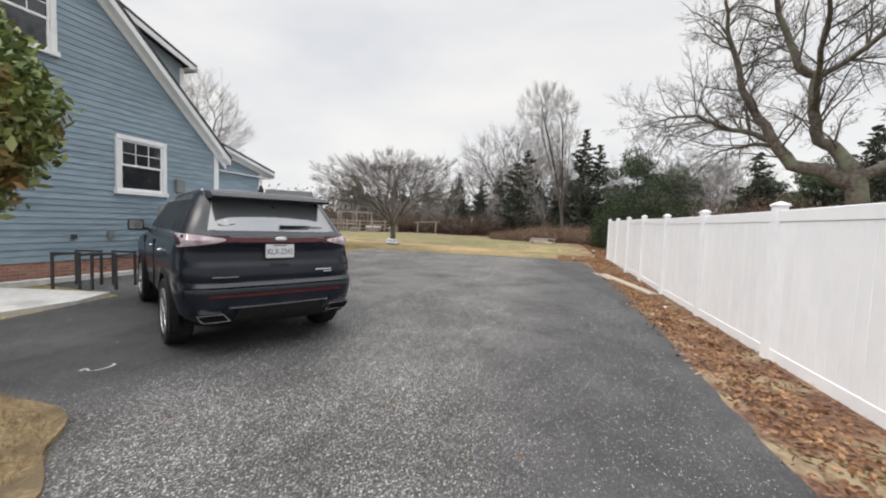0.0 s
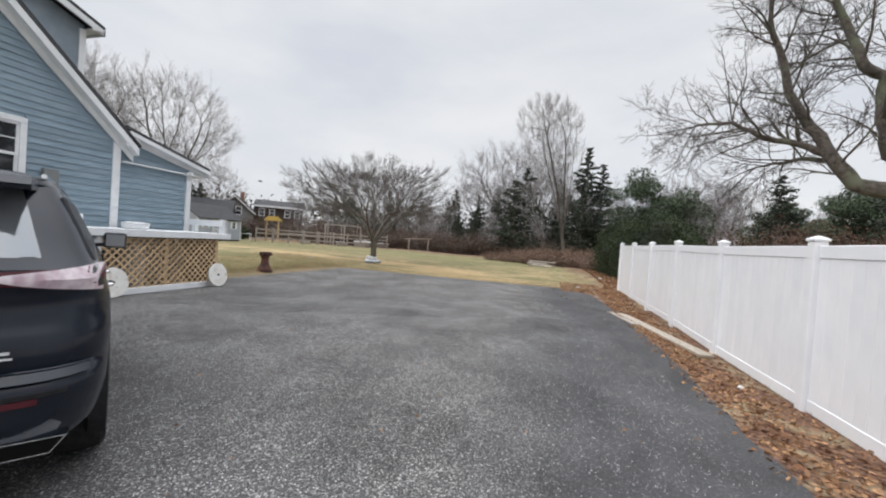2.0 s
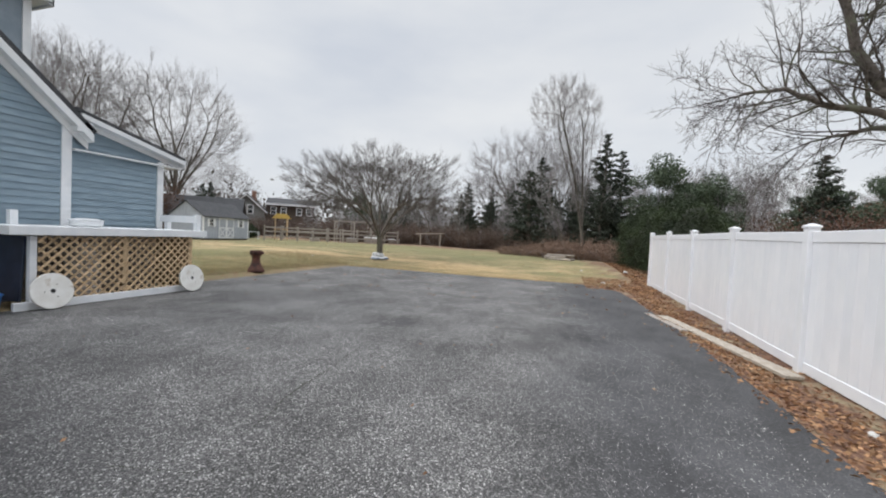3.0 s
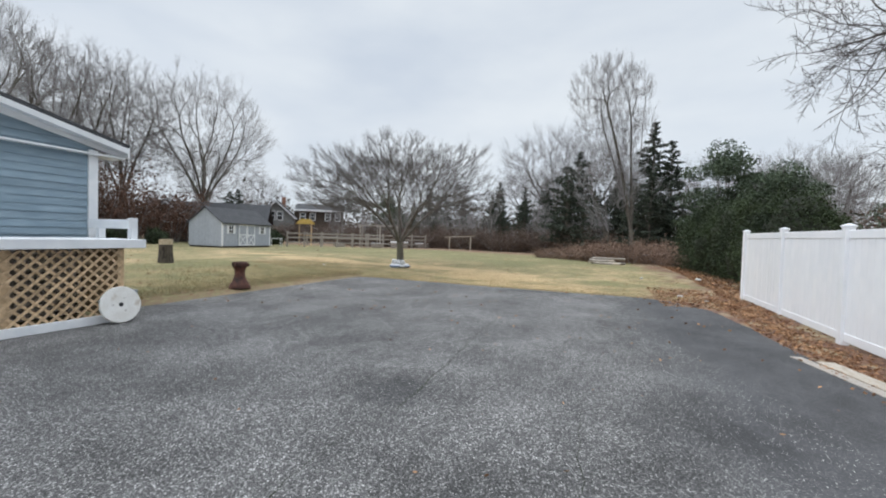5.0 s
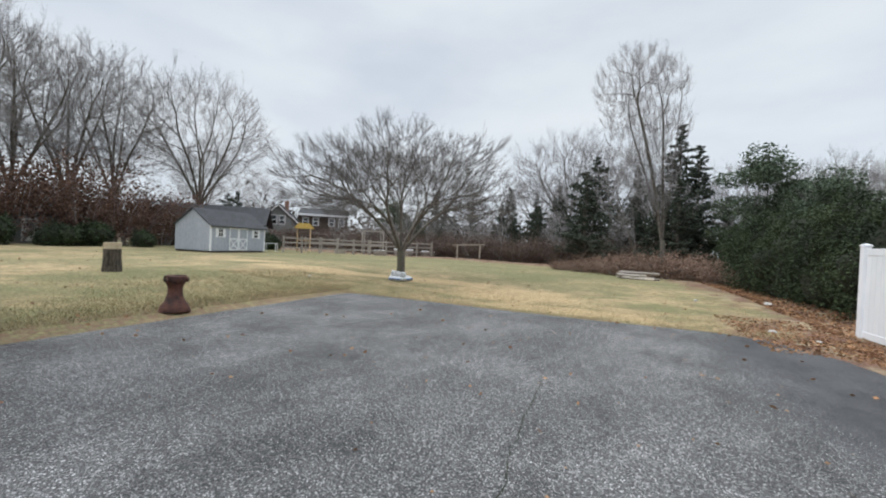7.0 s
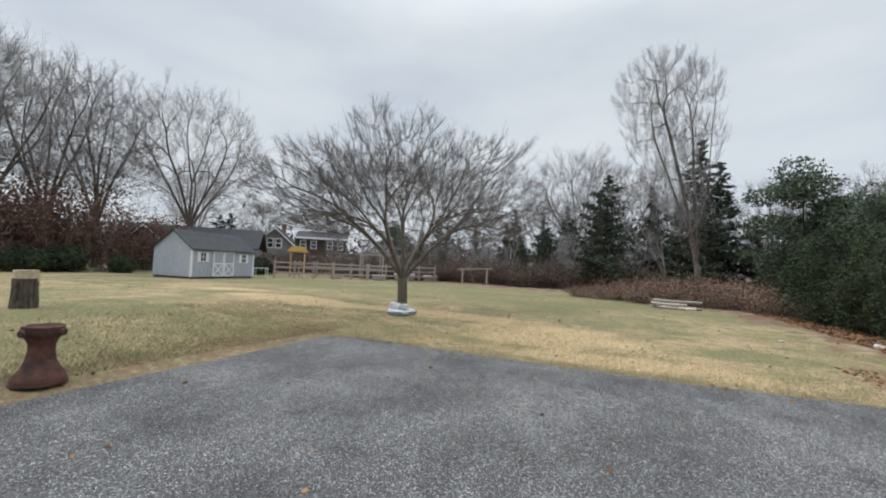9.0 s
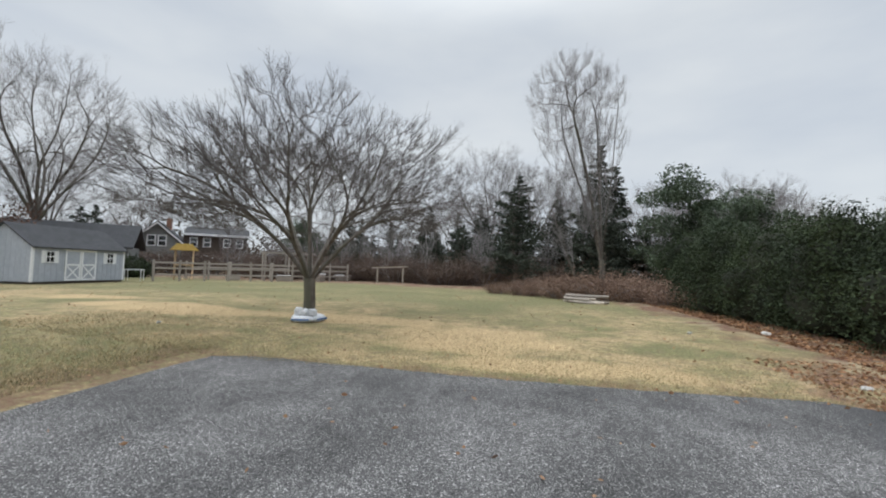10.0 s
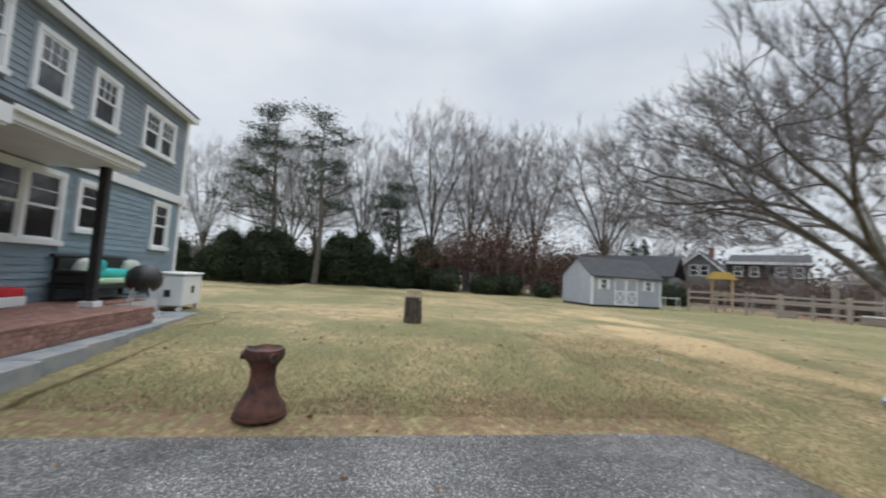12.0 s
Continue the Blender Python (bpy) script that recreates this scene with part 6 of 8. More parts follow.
for x, y, s, turn in ((-4.3, 47.0, 0.72, 15), (2.7, 45.0, 0.62, 200), (-11.8, 50.5, 0.42, 111), (-9.3, 52.0, 0.5, 60), (-7.5, 58, 0.62, 60), (1.5, 47.5, 0.62, 120), (-10.5, 57, 0.5, 200), (-13.5, 59, 0.48, 300), (-5.0, 55, 0.5, 250), (0.2, 52, 0.6, 310), (3.6, 46.5, 0.5, 40), (-18, 58, 0.42, 140), (-22, 60, 0.45, 20), (-26, 57, 0.4, 99), (6.8, 49, 0.55, 222), (-1.5, 52, 0.5, 10), (-46, 44, 0.55, 90), (-16, 62, 0.5, 77), (14, 33, 0.6, 44), (-47.5, 46.5, 0.6, 12), (20, 29.5, 0.85, 150), (16.5, 26.5, 0.62, 250), (23, 25, 0.8, 20)):
    again(con_c, x, y, s, turn)

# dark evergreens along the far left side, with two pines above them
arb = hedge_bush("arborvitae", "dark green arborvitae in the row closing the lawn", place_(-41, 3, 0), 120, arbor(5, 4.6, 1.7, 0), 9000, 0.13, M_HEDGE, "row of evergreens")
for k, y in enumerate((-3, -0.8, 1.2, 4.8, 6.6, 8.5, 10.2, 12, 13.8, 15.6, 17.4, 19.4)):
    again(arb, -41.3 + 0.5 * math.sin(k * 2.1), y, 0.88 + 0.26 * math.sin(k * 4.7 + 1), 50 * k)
def pad_pine(m, seed, h, sweep, label):
    """A tall pine with bare lower trunk and long limbs ending in flat clumps of needles; sweep pulls them to one side."""
    rng, rs = random.Random(seed), np.random.RandomState(seed)
    t = thing("pine", label, "evergreen tree", m, "tall pines")
    wood, L = Wood(), Leaves(seed)
    trunk = [Vector((0.15 * math.sin(k * 0.9), 0.2 * math.sin(k * 0.7), -0.3 + (h + 0.3) * k / 8)) for k in range(9)]
    wood.limb(trunk, [0.30 - 0.034 * k for k in range(9)], 8)
    for k in range(30):
        u = 0.30 + 0.70 * (k + rng.random()) / 30
        u = min(u, 0.99)
        i = min(7, int(u * 8))
        p = trunk[i].lerp(trunk[i + 1], u * 8 - i)
        a = rng.uniform(0, 6.28)
        reach = (4.6 * (1 - u) ** 0.55 + 0.9) * rng.uniform(0.45, 1.05)
        d = Vector((math.cos(a), math.sin(a) + sweep, rng.uniform(-0.05, 0.35) + 0.5 * u))
        d = d.normalized() * reach * (1 + 0.4 * max(0, -math.sin(a)) * abs(sweep))
        mid = p + d * 0.55 - Vector((0, 0, 0.05 * reach))
        wood.limb([p, mid, p + d], [0.07 * (1.3 - u), 0.04, 0.012], 5)
        for c in range(rng.randrange(1, 3) if u > 0.42 else rng.randrange(0, 2)):
            q = mid.lerp(p + d, rng.uniform(0.1, 1.05))
            tip = q + Vector((rng.uniform(-0.7, 0.7), rng.uniform(-0.7, 0.7), rng.uniform(0.0, 0.5)))
            wood.limb([mid, q, tip], [0.025, 0.018, 0.006], 4)
            n = rng.randrange(70, 170)
            along = rs.uniform(-0.3, 1.1, (n, 1))
            pts = np.array(q)[None] + along * np.array(tip - q)[None] * 1.3 + rs.normal(size=(n, 3)) * np.array([0.50, 0.50, 0.11])
            L.cards(pts, 0.12, 0.3)
    part_me("trunk", wood.mesh("trunk", M_BARK), t)
    part_me("crown", L.mesh("crown", M_PINEGREY), t)
    return t


M_PINEGREY = mat("grey_green_pine_needles", (0.035, 0.055, 0.042), (0.075, 0.105, 0.08), 1.3, 0.9, vary=0.3, island=True)
pad_pine(pose(-41.0, 6.1, 0.2), 47, 14.6, -0.9, "tall wind-swept pine leaning over the evergreen row")
pad_pine(pose(-39.6, 10.2, 0.2), 53, 14.4, 0.0, "tall open pine with a bare lower trunk before the evergreen row")
pad_pine(pose(-44.0, 17.2, 0.2), 59, 9.5, 0.0, "smaller ragged pine among the rusty shrubs")
for x, y, s_, turn in ((-50, 8.5, 0.85, 20), (-52, -3.5, 0.8, 140), (-47, 16.5, 0.7, 75)):
    again(spread_b, x, y, s_, turn)
low = hedge_bush("low_shrub", "low rounded dark green shrub at the lawn's edge", place_(-37.5, 29.5, 0), 130, [(0, 0, 0.6, 0.8, 1), (0.5, 0.2, 0.5, 0.6, 1), (-0.4, 0.3, 0.7, 0.6, 1)], 3500, 0.08, M_HEDGE, "low shrubs")
for x, y, s in ((-37.2, 33.5, 1.1), (-38.5, 24.5, 1.2), (-39, 26.8, 1.4), (-36.5, 36.8, 1.3), (-39.5, 21.5, 1.5), (-35, 40, 1.3)):
    again(low, x, y, s, x * 40)


def rust_bush(label, m, seed, h, r, material, n, name="rusty_shrub", group="rusty shrubs", size=0.08, core=False):
    rng = random.Random(seed)
    t = thing(name, label, "shrub", m, group)
    wood, L = Wood(), Leaves(seed)
    rs = np.random.RandomState(seed)
    for k in range(26):
        a, lean = rng.uniform(0, 6.28), rng.uniform(0.1, 1.0)
        d = Vector((math.cos(a) * lean * r, math.sin(a) * lean * r, h * rng.uniform(0.6, 1.0)))
        p = Vector((math.cos(a), math.sin(a), 0)) * 0.2 * r
        mid = p + d * 0.55 + Vector((0, 0, 0.12 * h))
        wood.limb([p, mid, p + d], [0.022, 0.014, 0.006], 4)
        q = rs.uniform(0.25, 1.05, (n // 26, 1))
        pts = np.array(p)[None] + q * np.array(d)[None] + rs.normal(size=(n // 26, 3)) * 0.16 * r
        L.cards(pts[pts[:, 2] > 0.03], size, 0.0, 1.6)
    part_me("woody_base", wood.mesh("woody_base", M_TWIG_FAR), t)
    part_me("foliage", L.mesh("foliage", material), t)
    return t


ru = rust_bush("rust-brown leafy thicket under the bare trees", place_(-41, 27, 0), 60, 5.0, 2.6, M_REDTWIG, 5200)
for x, y, s in ((-41.5, 31, 1.2), (-42.5, 23.5, 1.3), (-43, 34.5, 1.15), (-44, 28.6, 1.5), (-42.2, 20.5, 1.15), (-46, 38.5, 0.8), (-43.5, 17.5, 0.85), (-40.5, 29.2, 0.95), (-46.5, 25.5, 1.6), (10, 20, 0.55), (13, 23.5, 0.65), (11, 16, 0.5), (15.5, 20, 0.7), (9.5, 25, 0.6), (13.5, 28.5, 0.75), (18, 24, 0.75)):
    again(ru, x, y, s, x * 71)
br = rust_bush("tangled brown bramble thicket at the edge of the lawn", place_(0.6, 35.4, 0), 61, 1.0, 1.7, M_BRAMBLE, 7000, "bramble", "brambles", 0.045)
for x, y, s in ((-1.6, 35.9, 0.9), (-3.6, 37.0, 0.7), (2.6, 35.2, 1.1), (3.2, 33.3, 0.9), (-0.6, 37.2, 1.1), (1.8, 37.2, 1.25), (-2.6, 38.2, 0.95), (4.0, 31.9, 0.7), (-5.2, 38.2, 0.6)):
    again(br, x, y, s, x * 131)
# low brown undergrowth along the wood
wd = rust_bush("brown winter undergrowth along the edge of the woods", place_(-20, 48, 0), 62, 1.9, 2.4, M_UNDER, 6500, "undergrowth", "undergrowth", 0.055)
rng = random.Random(5)
for k in range(30):
    x = -29 + k * 1.15
    again(wd, x, 47.2 + rng.uniform(-0.5, 2.5) + 0.1 * (x + 29), rng.uniform(0.7, 1.25), rng.uniform(0, 360))
for k in range(16):
    again(wd, 8 + k * 1.7, 30 + rng.uniform(0, 3) + 0.2 * k, rng.uniform(0.9, 1.3), rng.uniform(0, 360))
for k in range(12):
    again(wd, -30 - k * 2.2, 52 + rng.uniform(-2, 6), rng.uniform(0.9, 1.4), rng.uniform(0, 360))

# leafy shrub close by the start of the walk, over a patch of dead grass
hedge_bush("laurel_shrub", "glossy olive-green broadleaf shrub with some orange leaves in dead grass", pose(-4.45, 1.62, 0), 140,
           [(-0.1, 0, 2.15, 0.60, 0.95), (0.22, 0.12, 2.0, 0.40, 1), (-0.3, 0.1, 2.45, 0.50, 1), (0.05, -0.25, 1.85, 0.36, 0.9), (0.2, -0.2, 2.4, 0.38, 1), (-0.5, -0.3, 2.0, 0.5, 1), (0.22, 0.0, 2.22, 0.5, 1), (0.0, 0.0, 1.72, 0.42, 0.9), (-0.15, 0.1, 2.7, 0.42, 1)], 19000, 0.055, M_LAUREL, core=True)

# ---- small things ----
def place(x, y, turn=0, dz=0.0):
    return pose(x, y, height(x, y) + dz, 0, 0, turn)


def build_bollard():
    t = thing("mooring_bollard", "rusty brown waisted cast-iron bollard at the edge of the lawn", "bollard", place(-9.66, 14.15, 20, 0.005))
    prof = [(0.24, 0), (0.245, 0.03), (0.235, 0.06), (0.225, 0.10), (0.17, 0.18), (0.132, 0.28), (0.118, 0.38), (0.122, 0.46), (0.150, 0.52), (0.178, 0.55), (0.19, 0.60), (0.185, 0.655), (0.17, 0.66), (0.15, 0.63), (0.10, 0.61)]
    smooth(part("barrel", lathe(prof, 32, 0.02), M_RUST, t), 50)
    smooth(part("base_flange", lathe([(0.255, 0), (0.255, 0.022), (0.20, 0.03)], 28), M_RUST, t))
    for a in (0.3, 2.4, 4.5):
        bm = bmesh.new()
        r1, z = 0.17, 0.585
        tube(bm, (r1 * math.cos(a), r1 * math.sin(a), z), (0.215 * math.cos(a), 0.215 * math.sin(a), z), 0.045, 0.042, 12)
        part("boss", bm, M_RUST, t)
        # dark disc on the closed boss end, painted as the shade of a hole
        bm = bmesh.new()
        tube(bm, (0.2145 * math.cos(a), 0.2145 * math.sin(a), z), (0.2165 * math.cos(a), 0.2165 * math.sin(a), z), 0.026, 0.026, 12)
        part("bore", bm, M_CORE, t)


def build_stump():
    t = thing("stump", "upright sawn log with shaggy bark standing on the lawn", "log", pose(-15.68, 16.22, 0.27))
    bm = lathe([(0.245, 0), (0.225, 0.2), (0.215, 0.45), (0.22, 0.66), (0.215, 0.68)], 30)
    for v in bm.verts:
        n = noise.noise(Vector((v.co.x * 14, v.co.y * 14, v.co.z * 2)))
        v.co.x *= 1 + 0.14 * n
        v.co.y *= 1 + 0.14 * n
    part("bark", bm, M_BARKDARK, t)
    bm = lathe([(0.205, 0.60), (0.215, 0.85), (0.20, 0.865)], 24)
    for v in bm.verts:
        if v.co.z > 0.7:
            v.co.z += v.co.x * 0.08
    part("cut_top", bm, M_CUTWOOD, t)


M_BARKDARK = mat("dark_shaggy_bark", (0.035, 0.028, 0.022), (0.11, 0.09, 0.07), 16, 0.95, bump=1.0, bscale=35, stretch=(1, 1, 0.3))
M_CUTWOOD = mat("pale_cut_wood", (0.42, 0.33, 0.22), (0.55, 0.46, 0.33), 12, 0.85, bump=0.4)
M_SACK = mat("white_woven_sack", (0.55, 0.57, 0.60), (0.68, 0.69, 0.71), 14, 0.6, bump=0.5, bscale=25)
M_SACKBLUE = mat("blue_sack_print", (0.05, 0.13, 0.32), (0.08, 0.18, 0.40), 8, 0.6)


def lump(sx, sy, sz, seed, amp=0.12, sub=3):
    bm = bmesh.new()
    bmesh.ops.create_icosphere(bm, subdivisions=sub, radius=1.0)
    for v in bm.verts:
        d = v.co.normalized()
        v.co = Vector((math.copysign(abs(d.x) ** 0.7, d.x), math.copysign(abs(d.y) ** 0.7, d.y), math.copysign(abs(d.z) ** 0.8, d.z)))
        v.co *= 1 + amp * noise.noise(d * 3 + Vector((seed, seed, 0)))
        v.co.x *= sx
        v.co.y *= sy
        v.co.z *= sz
    return bm


def build_sacks():
    for k, (dx, dy, turn) in enumerate(((0.0, -0.30, 8), (0.26, 0.05, 85), (-0.26, 0.02, 95), (0.0, 0.32, 0))):
        t = thing("sack", "white woven sack with blue band at the tree's foot", "sack", place(-9.75 + dx, 22.9 + dy, turn, 0.07), "sacks round the tree")
        smooth(part("bag", lump(0.30, 0.15, 0.085, k * 3.1), M_SACK, t))
        part("printed_band", box(-0.24, 0.24, -0.160, -0.144, -0.02, 0.02, 0.003), M_SACKBLUE, t)
    for k, (dx, dy) in enumerate(((0.02, -0.24), (0.20, -0.13), (-0.18, -0.16))):
        t = thing("sack", "crumpled white sack standing against the tree trunk", "sack", place(-9.75 + dx, 22.9 + dy, 40 * k, 0.24), "sacks round the tree")
        smooth(part("bag", lump(0.12, 0.10, 0.11, k * 5.7, 0.35), M_SACK, t))


M_PALELOG = mat("pale_split_wood", (0.40, 0.34, 0.28), (0.60, 0.54, 0.46), 14, 0.9, bump=0.5, bscale=60, vary=0.2)


def build_logs():
    rng = random.Random(4)
    cx, cy = -0.9, 32.9
    for k in range(19):
        lay = 0 if k < 9 else 1 if k < 15 else 2
        i = k if k < 9 else k - 9 if k < 15 else k - 15
        L, r = rng.uniform(0.9, 2.0), rng.uniform(0.045, 0.085)
        z = 0.08 + lay * 0.13
        y = (i - (4, 2.5, 1.5)[lay]) * 0.17
        t = thing("split_log", "weathered pale split log in a low pile on the grass", "firewood", place(cx + rng.uniform(-0.35, 0.35), cy + y, rng.uniform(-17, 17) - 16, z), "pile of logs")
        bm = bmesh.new()
        n = 6
        tube(bm, (-L / 2, 0, 0), (L / 2, 0, rng.uniform(-0.02, 0.02)), r, r * 0.85, n)
        part("log", bm, M_PALELOG if k % 3 else M_OLDWOOD, t)


def build_rack():
    """A low black steel tube frame beside the slab."""
    t = thing("steel_rack", "low black steel frame standing on the pale slab", "metal rack", pose(-8.42, 4.52, 0.05, 0, 0, 24))
    H, r = 0.62, 0.018
    for x0, x1 in ((0, 0.42), (0.62, 1.0)):
        for x in (x0, x1):
            for y in (0, 0.55):
                part("leg", box(x - r, x + r, y - r, y + r, 0, H), M_BLACKMETAL, t)
        for y in (0, 0.55):
            part("top_bar", box(x0 - r, x1 + r, y - r, y + r, H + 0.001, H + 0.035), M_BLACKMETAL, t)
        for x in (x0, x1):
            part("cross_bar", box(x - r, x + r, r, 0.55 - r, H - 0.036, H), M_BLACKMETAL, t)


def build_slab():
    s = part("slab", prism([(-7.05, 2.4), (-7.0, 4.0), (-7.35, 4.72), (-9.45, 4.2), (-9.55, 0.2), (-7.6, 0.2)], "z", -0.03, 0.055), M_CONCRETE)
    tagged(s, "pale concrete slab with a ragged edge beside the blue house", "concrete slab", kind="structure")
    s = part("foundation_strip", box(-9.56, -9.42, 0.3, 9.0, -0.05, 0.10, 0.01), M_CONCRETE)
    tagged(s, "narrow pale concrete footing along the brick base", "footing", kind="structure")
    t = thing("chunk", "broken pale concrete lump on the slab", "rubble", pose(-7.9, 3.1, 0.07))
    part("lump", lump(0.13, 0.09, 0.05, 2.0, 0.3, 2), M_CONCRETE, t)


def wall_fittings():
    t = thing("meter_box", "small grey utility box on the blue clapboards", "utility box", pose(HX + 0.02, 7.95, 2.02))
    part("box", box(0, 0.10, -0.12, 0.12, 0, 0.34, 0.01), M_GREYHOUSE, t)
    part("conduit", box(0.02, 0.06, -0.02, 0.02, -1.6, 0), M_GREYHOUSE, t)
    t = thing("outdoor_tap", "small dark wall fitting low on the clapboards", "wall fitting", pose(HX + 0.022, 5.55, 0.86))
    part("plate", box(0, 0.05, -0.05, 0.05, 0, 0.09, 0.01), M_BLACKMETAL, t)
    t = thing("socket_box", "small grey weatherproof socket box low on the clapboards", "socket", pose(HX + 0.022, 6.25, 0.86))
    part("cover", box(0, 0.07, -0.06, 0.06, 0, 0.16, 0.012), M_GREYHOUSE, t)


def fence_side():
    t = thing("loose_plank", "long bleached timber plank lying on leaf litter along the fence", "plank", pose(1.98, 11.65, -0.055, 0.6, 0, 11.2))
    part("plank", box(-0.11, 0.11, -1.8, 1.8, 0, 0.045, 0.006), M_PLANK, t)
    t = thing("loose_plank", "short grey broken board end beside the driveway edge", "plank", pose(1.52, 12.75, -0.02, 0, 0, 11))
    part("plank", box(-0.07, 0.07, -0.8, 0.8, 0, 0.03, 0.004), M_OLDWOOD, t)
    for k, (x, y, s) in enumerate(((1.0, 19.7, 0.07), (0.4, 24.2, 0.06), (2.2, 8.4, 0.05), (-12.2, 20.6, 0.05), (2.4, 24.6, 0.11), (1.5, 19.0, 0.05))):
        t = thing("stone", "small pale stone lying in the leaves", "stone", place(x, y, 30 * k, s * 0.35))
        part("pebble", lump(s, s * 0.7, s * 0.5, k * 1.7, 0.3, 2), M_CONCRETE, t)


def deck_things():
    t = thing("camping_stove", "round white enamel washer tub standing on the lattice cap", "tub", pose(-8.65, 8.95, 1.31))
    smooth(part("tub", lathe([(0.19, 0), (0.23, 0.03), (0.24, 0.09), (0.235, 0.11)], 28), M_PLASTIC_W, t))
    smooth(part("lid", lathe([(0.25, 0.112), (0.25, 0.13), (0.12, 0.155)], 28), M_PLASTIC_W, t))
    t = thing("dark_panel", "dark blue-black panel leaning at the end of the lattice", "panel", pose(-8.75, 7.86, 0.13, -4, 0, 12))
    part("panel", box(-0.40, 0.36, -0.02, 0.02, 0, 1.02, 0.004), M_NAVY, t)
    t = thing("blue_basin", "blue plastic storage basin on the asphalt by the house", "basin", pose(-8.45, 7.42, 0.0, 0, 0, 15))
    smooth(part("basin", lathe([(0.22, 0), (0.28, 0.03), (0.31, 0.26), (0.33, 0.28), (0.30, 0.28)], 24), M_BLUEPL, t))
    t = thing("leaning_door", "weathered brown wooden board leaning on the house wall", "boards", pose(-9.2, 7.25, 0.0, 0, 12, -12))
    part("board", box(-0.02, 0.02, -0.30, 0.30, 0, 1.65, 0.004), M_OLDWOOD, t)
    part("board", box(0.022, 0.05, -0.1, 0.14, 0, 1.80, 0.004), M_LATTICE, t)


M_NAVY = mat("navy_panel", (0.012, 0.018, 0.035), (0.02, 0.028, 0.05), 6, 0.4)
M_BLUEPL = mat("blue_plastic", (0.02, 0.10, 0.32), (0.03, 0.14, 0.40), 6, 0.35)
M_TEAL = mat("turquoise_cushion_cloth", (0.04, 0.42, 0.40), (0.07, 0.50, 0.47), 20, 0.9, bump=0.3)
M_LIME = mat("pale_lime_seat_cloth", (0.42, 0.60, 0.40), (0.52, 0.68, 0.48), 20, 0.9, bump=0.3)
M_CREAM = mat("cream_cushion_cloth", (0.50, 0.52, 0.48), (0.62, 0.63, 0.58), 20, 0.9, bump=0.3)
M_WICKER = mat("black_wicker", (0.012, 0.012, 0.012), (0.04, 0.038, 0.036), 60, 0.6, bump=0.9, bscale=110)
M_RED = mat("red_cloth", (0.50, 0.02, 0.03), (0.62, 0.04, 0.05), 12, 0.8)


def build_patio():
    p = new("patio")
    tagged(p, "brick-paved raised patio under the porch roof with a flagstone walk", "patio", kind="structure")
    p.matrix_world = pose(0, 0, 0.60)
    part("bed", box(-13.75, -9.9, 10.24, 11.10, -0.6, 0.0), M_CONCRETE, p)
    part("bed", box(-15.6, -9.9, 9.24, 10.238, -0.6, 0.0), M_CONCRETE, p)
    me = me_of("brick", box(0.003, 0.197, 0.003, 0.097, 0.0, 0.035, 0.003), M_PAVER)
    y = 11.03
    r = 0
    while y > 9.75:
        x = -15.3 + (0.1 if r % 2 else 0)
        while x < -10.1:
            if y < 10.2 or x > -13.75:
                part_me("brick", me, p, Matrix.Translation((x, y, 0)))
            x += 0.2
        y -= 0.1
        r += 1
    part("inner_paving", box(-15.3, -9.9, 9.24, y + 0.097, 0.0, 0.034), M_PAVER, p)
    riser = me_of("brick", box(0.003, 0.197, 0.0, 0.03, 0.0, 0.062, 0.003), M_PAVER)
    for k in range(4):
        x = -13.75 + (0.1 if k % 2 else 0)
        while x < -10.1:
            part_me("brick", riser, p, Matrix.Translation((x, 11.10, -0.07 - 0.066 * k)))
            x += 0.2
    rng = random.Random(8)
    x = -15.6
    while x < -9.5:
        w = rng.uniform(0.8, 1.2) if x < -10.6 else -9.34 - x
        part("flagstone", box(x + 0.006, x + w - 0.006, 11.14 if x > -13.8 else 10.25, 11.70 + 0.085 * (x + 9.4) - 0.03 * rng.random(), -0.60, -0.27 + rng.uniform(-0.006, 0.006), 0.01), M_BLUESTONE, p)
        x += w


M_DARKPOST = mat("near_black_stained_post", (0.014, 0.013, 0.014), (0.028, 0.026, 0.027), 12, 0.6, bump=0.2)


def build_porch():
    t = thing("porch_post", "dark brown square porch post on a white base block", "post", pose(-13.2, 10.36, 0.635))
    part("shaft", box(-0.065, 0.065, -0.065, 0.065, 0.1, 2.50, 0.006), M_DARKPOST, t)
    part("base_block", box(-0.12, 0.12, -0.12, 0.12, 0, 0.1, 0.01), M_WHITE, t)


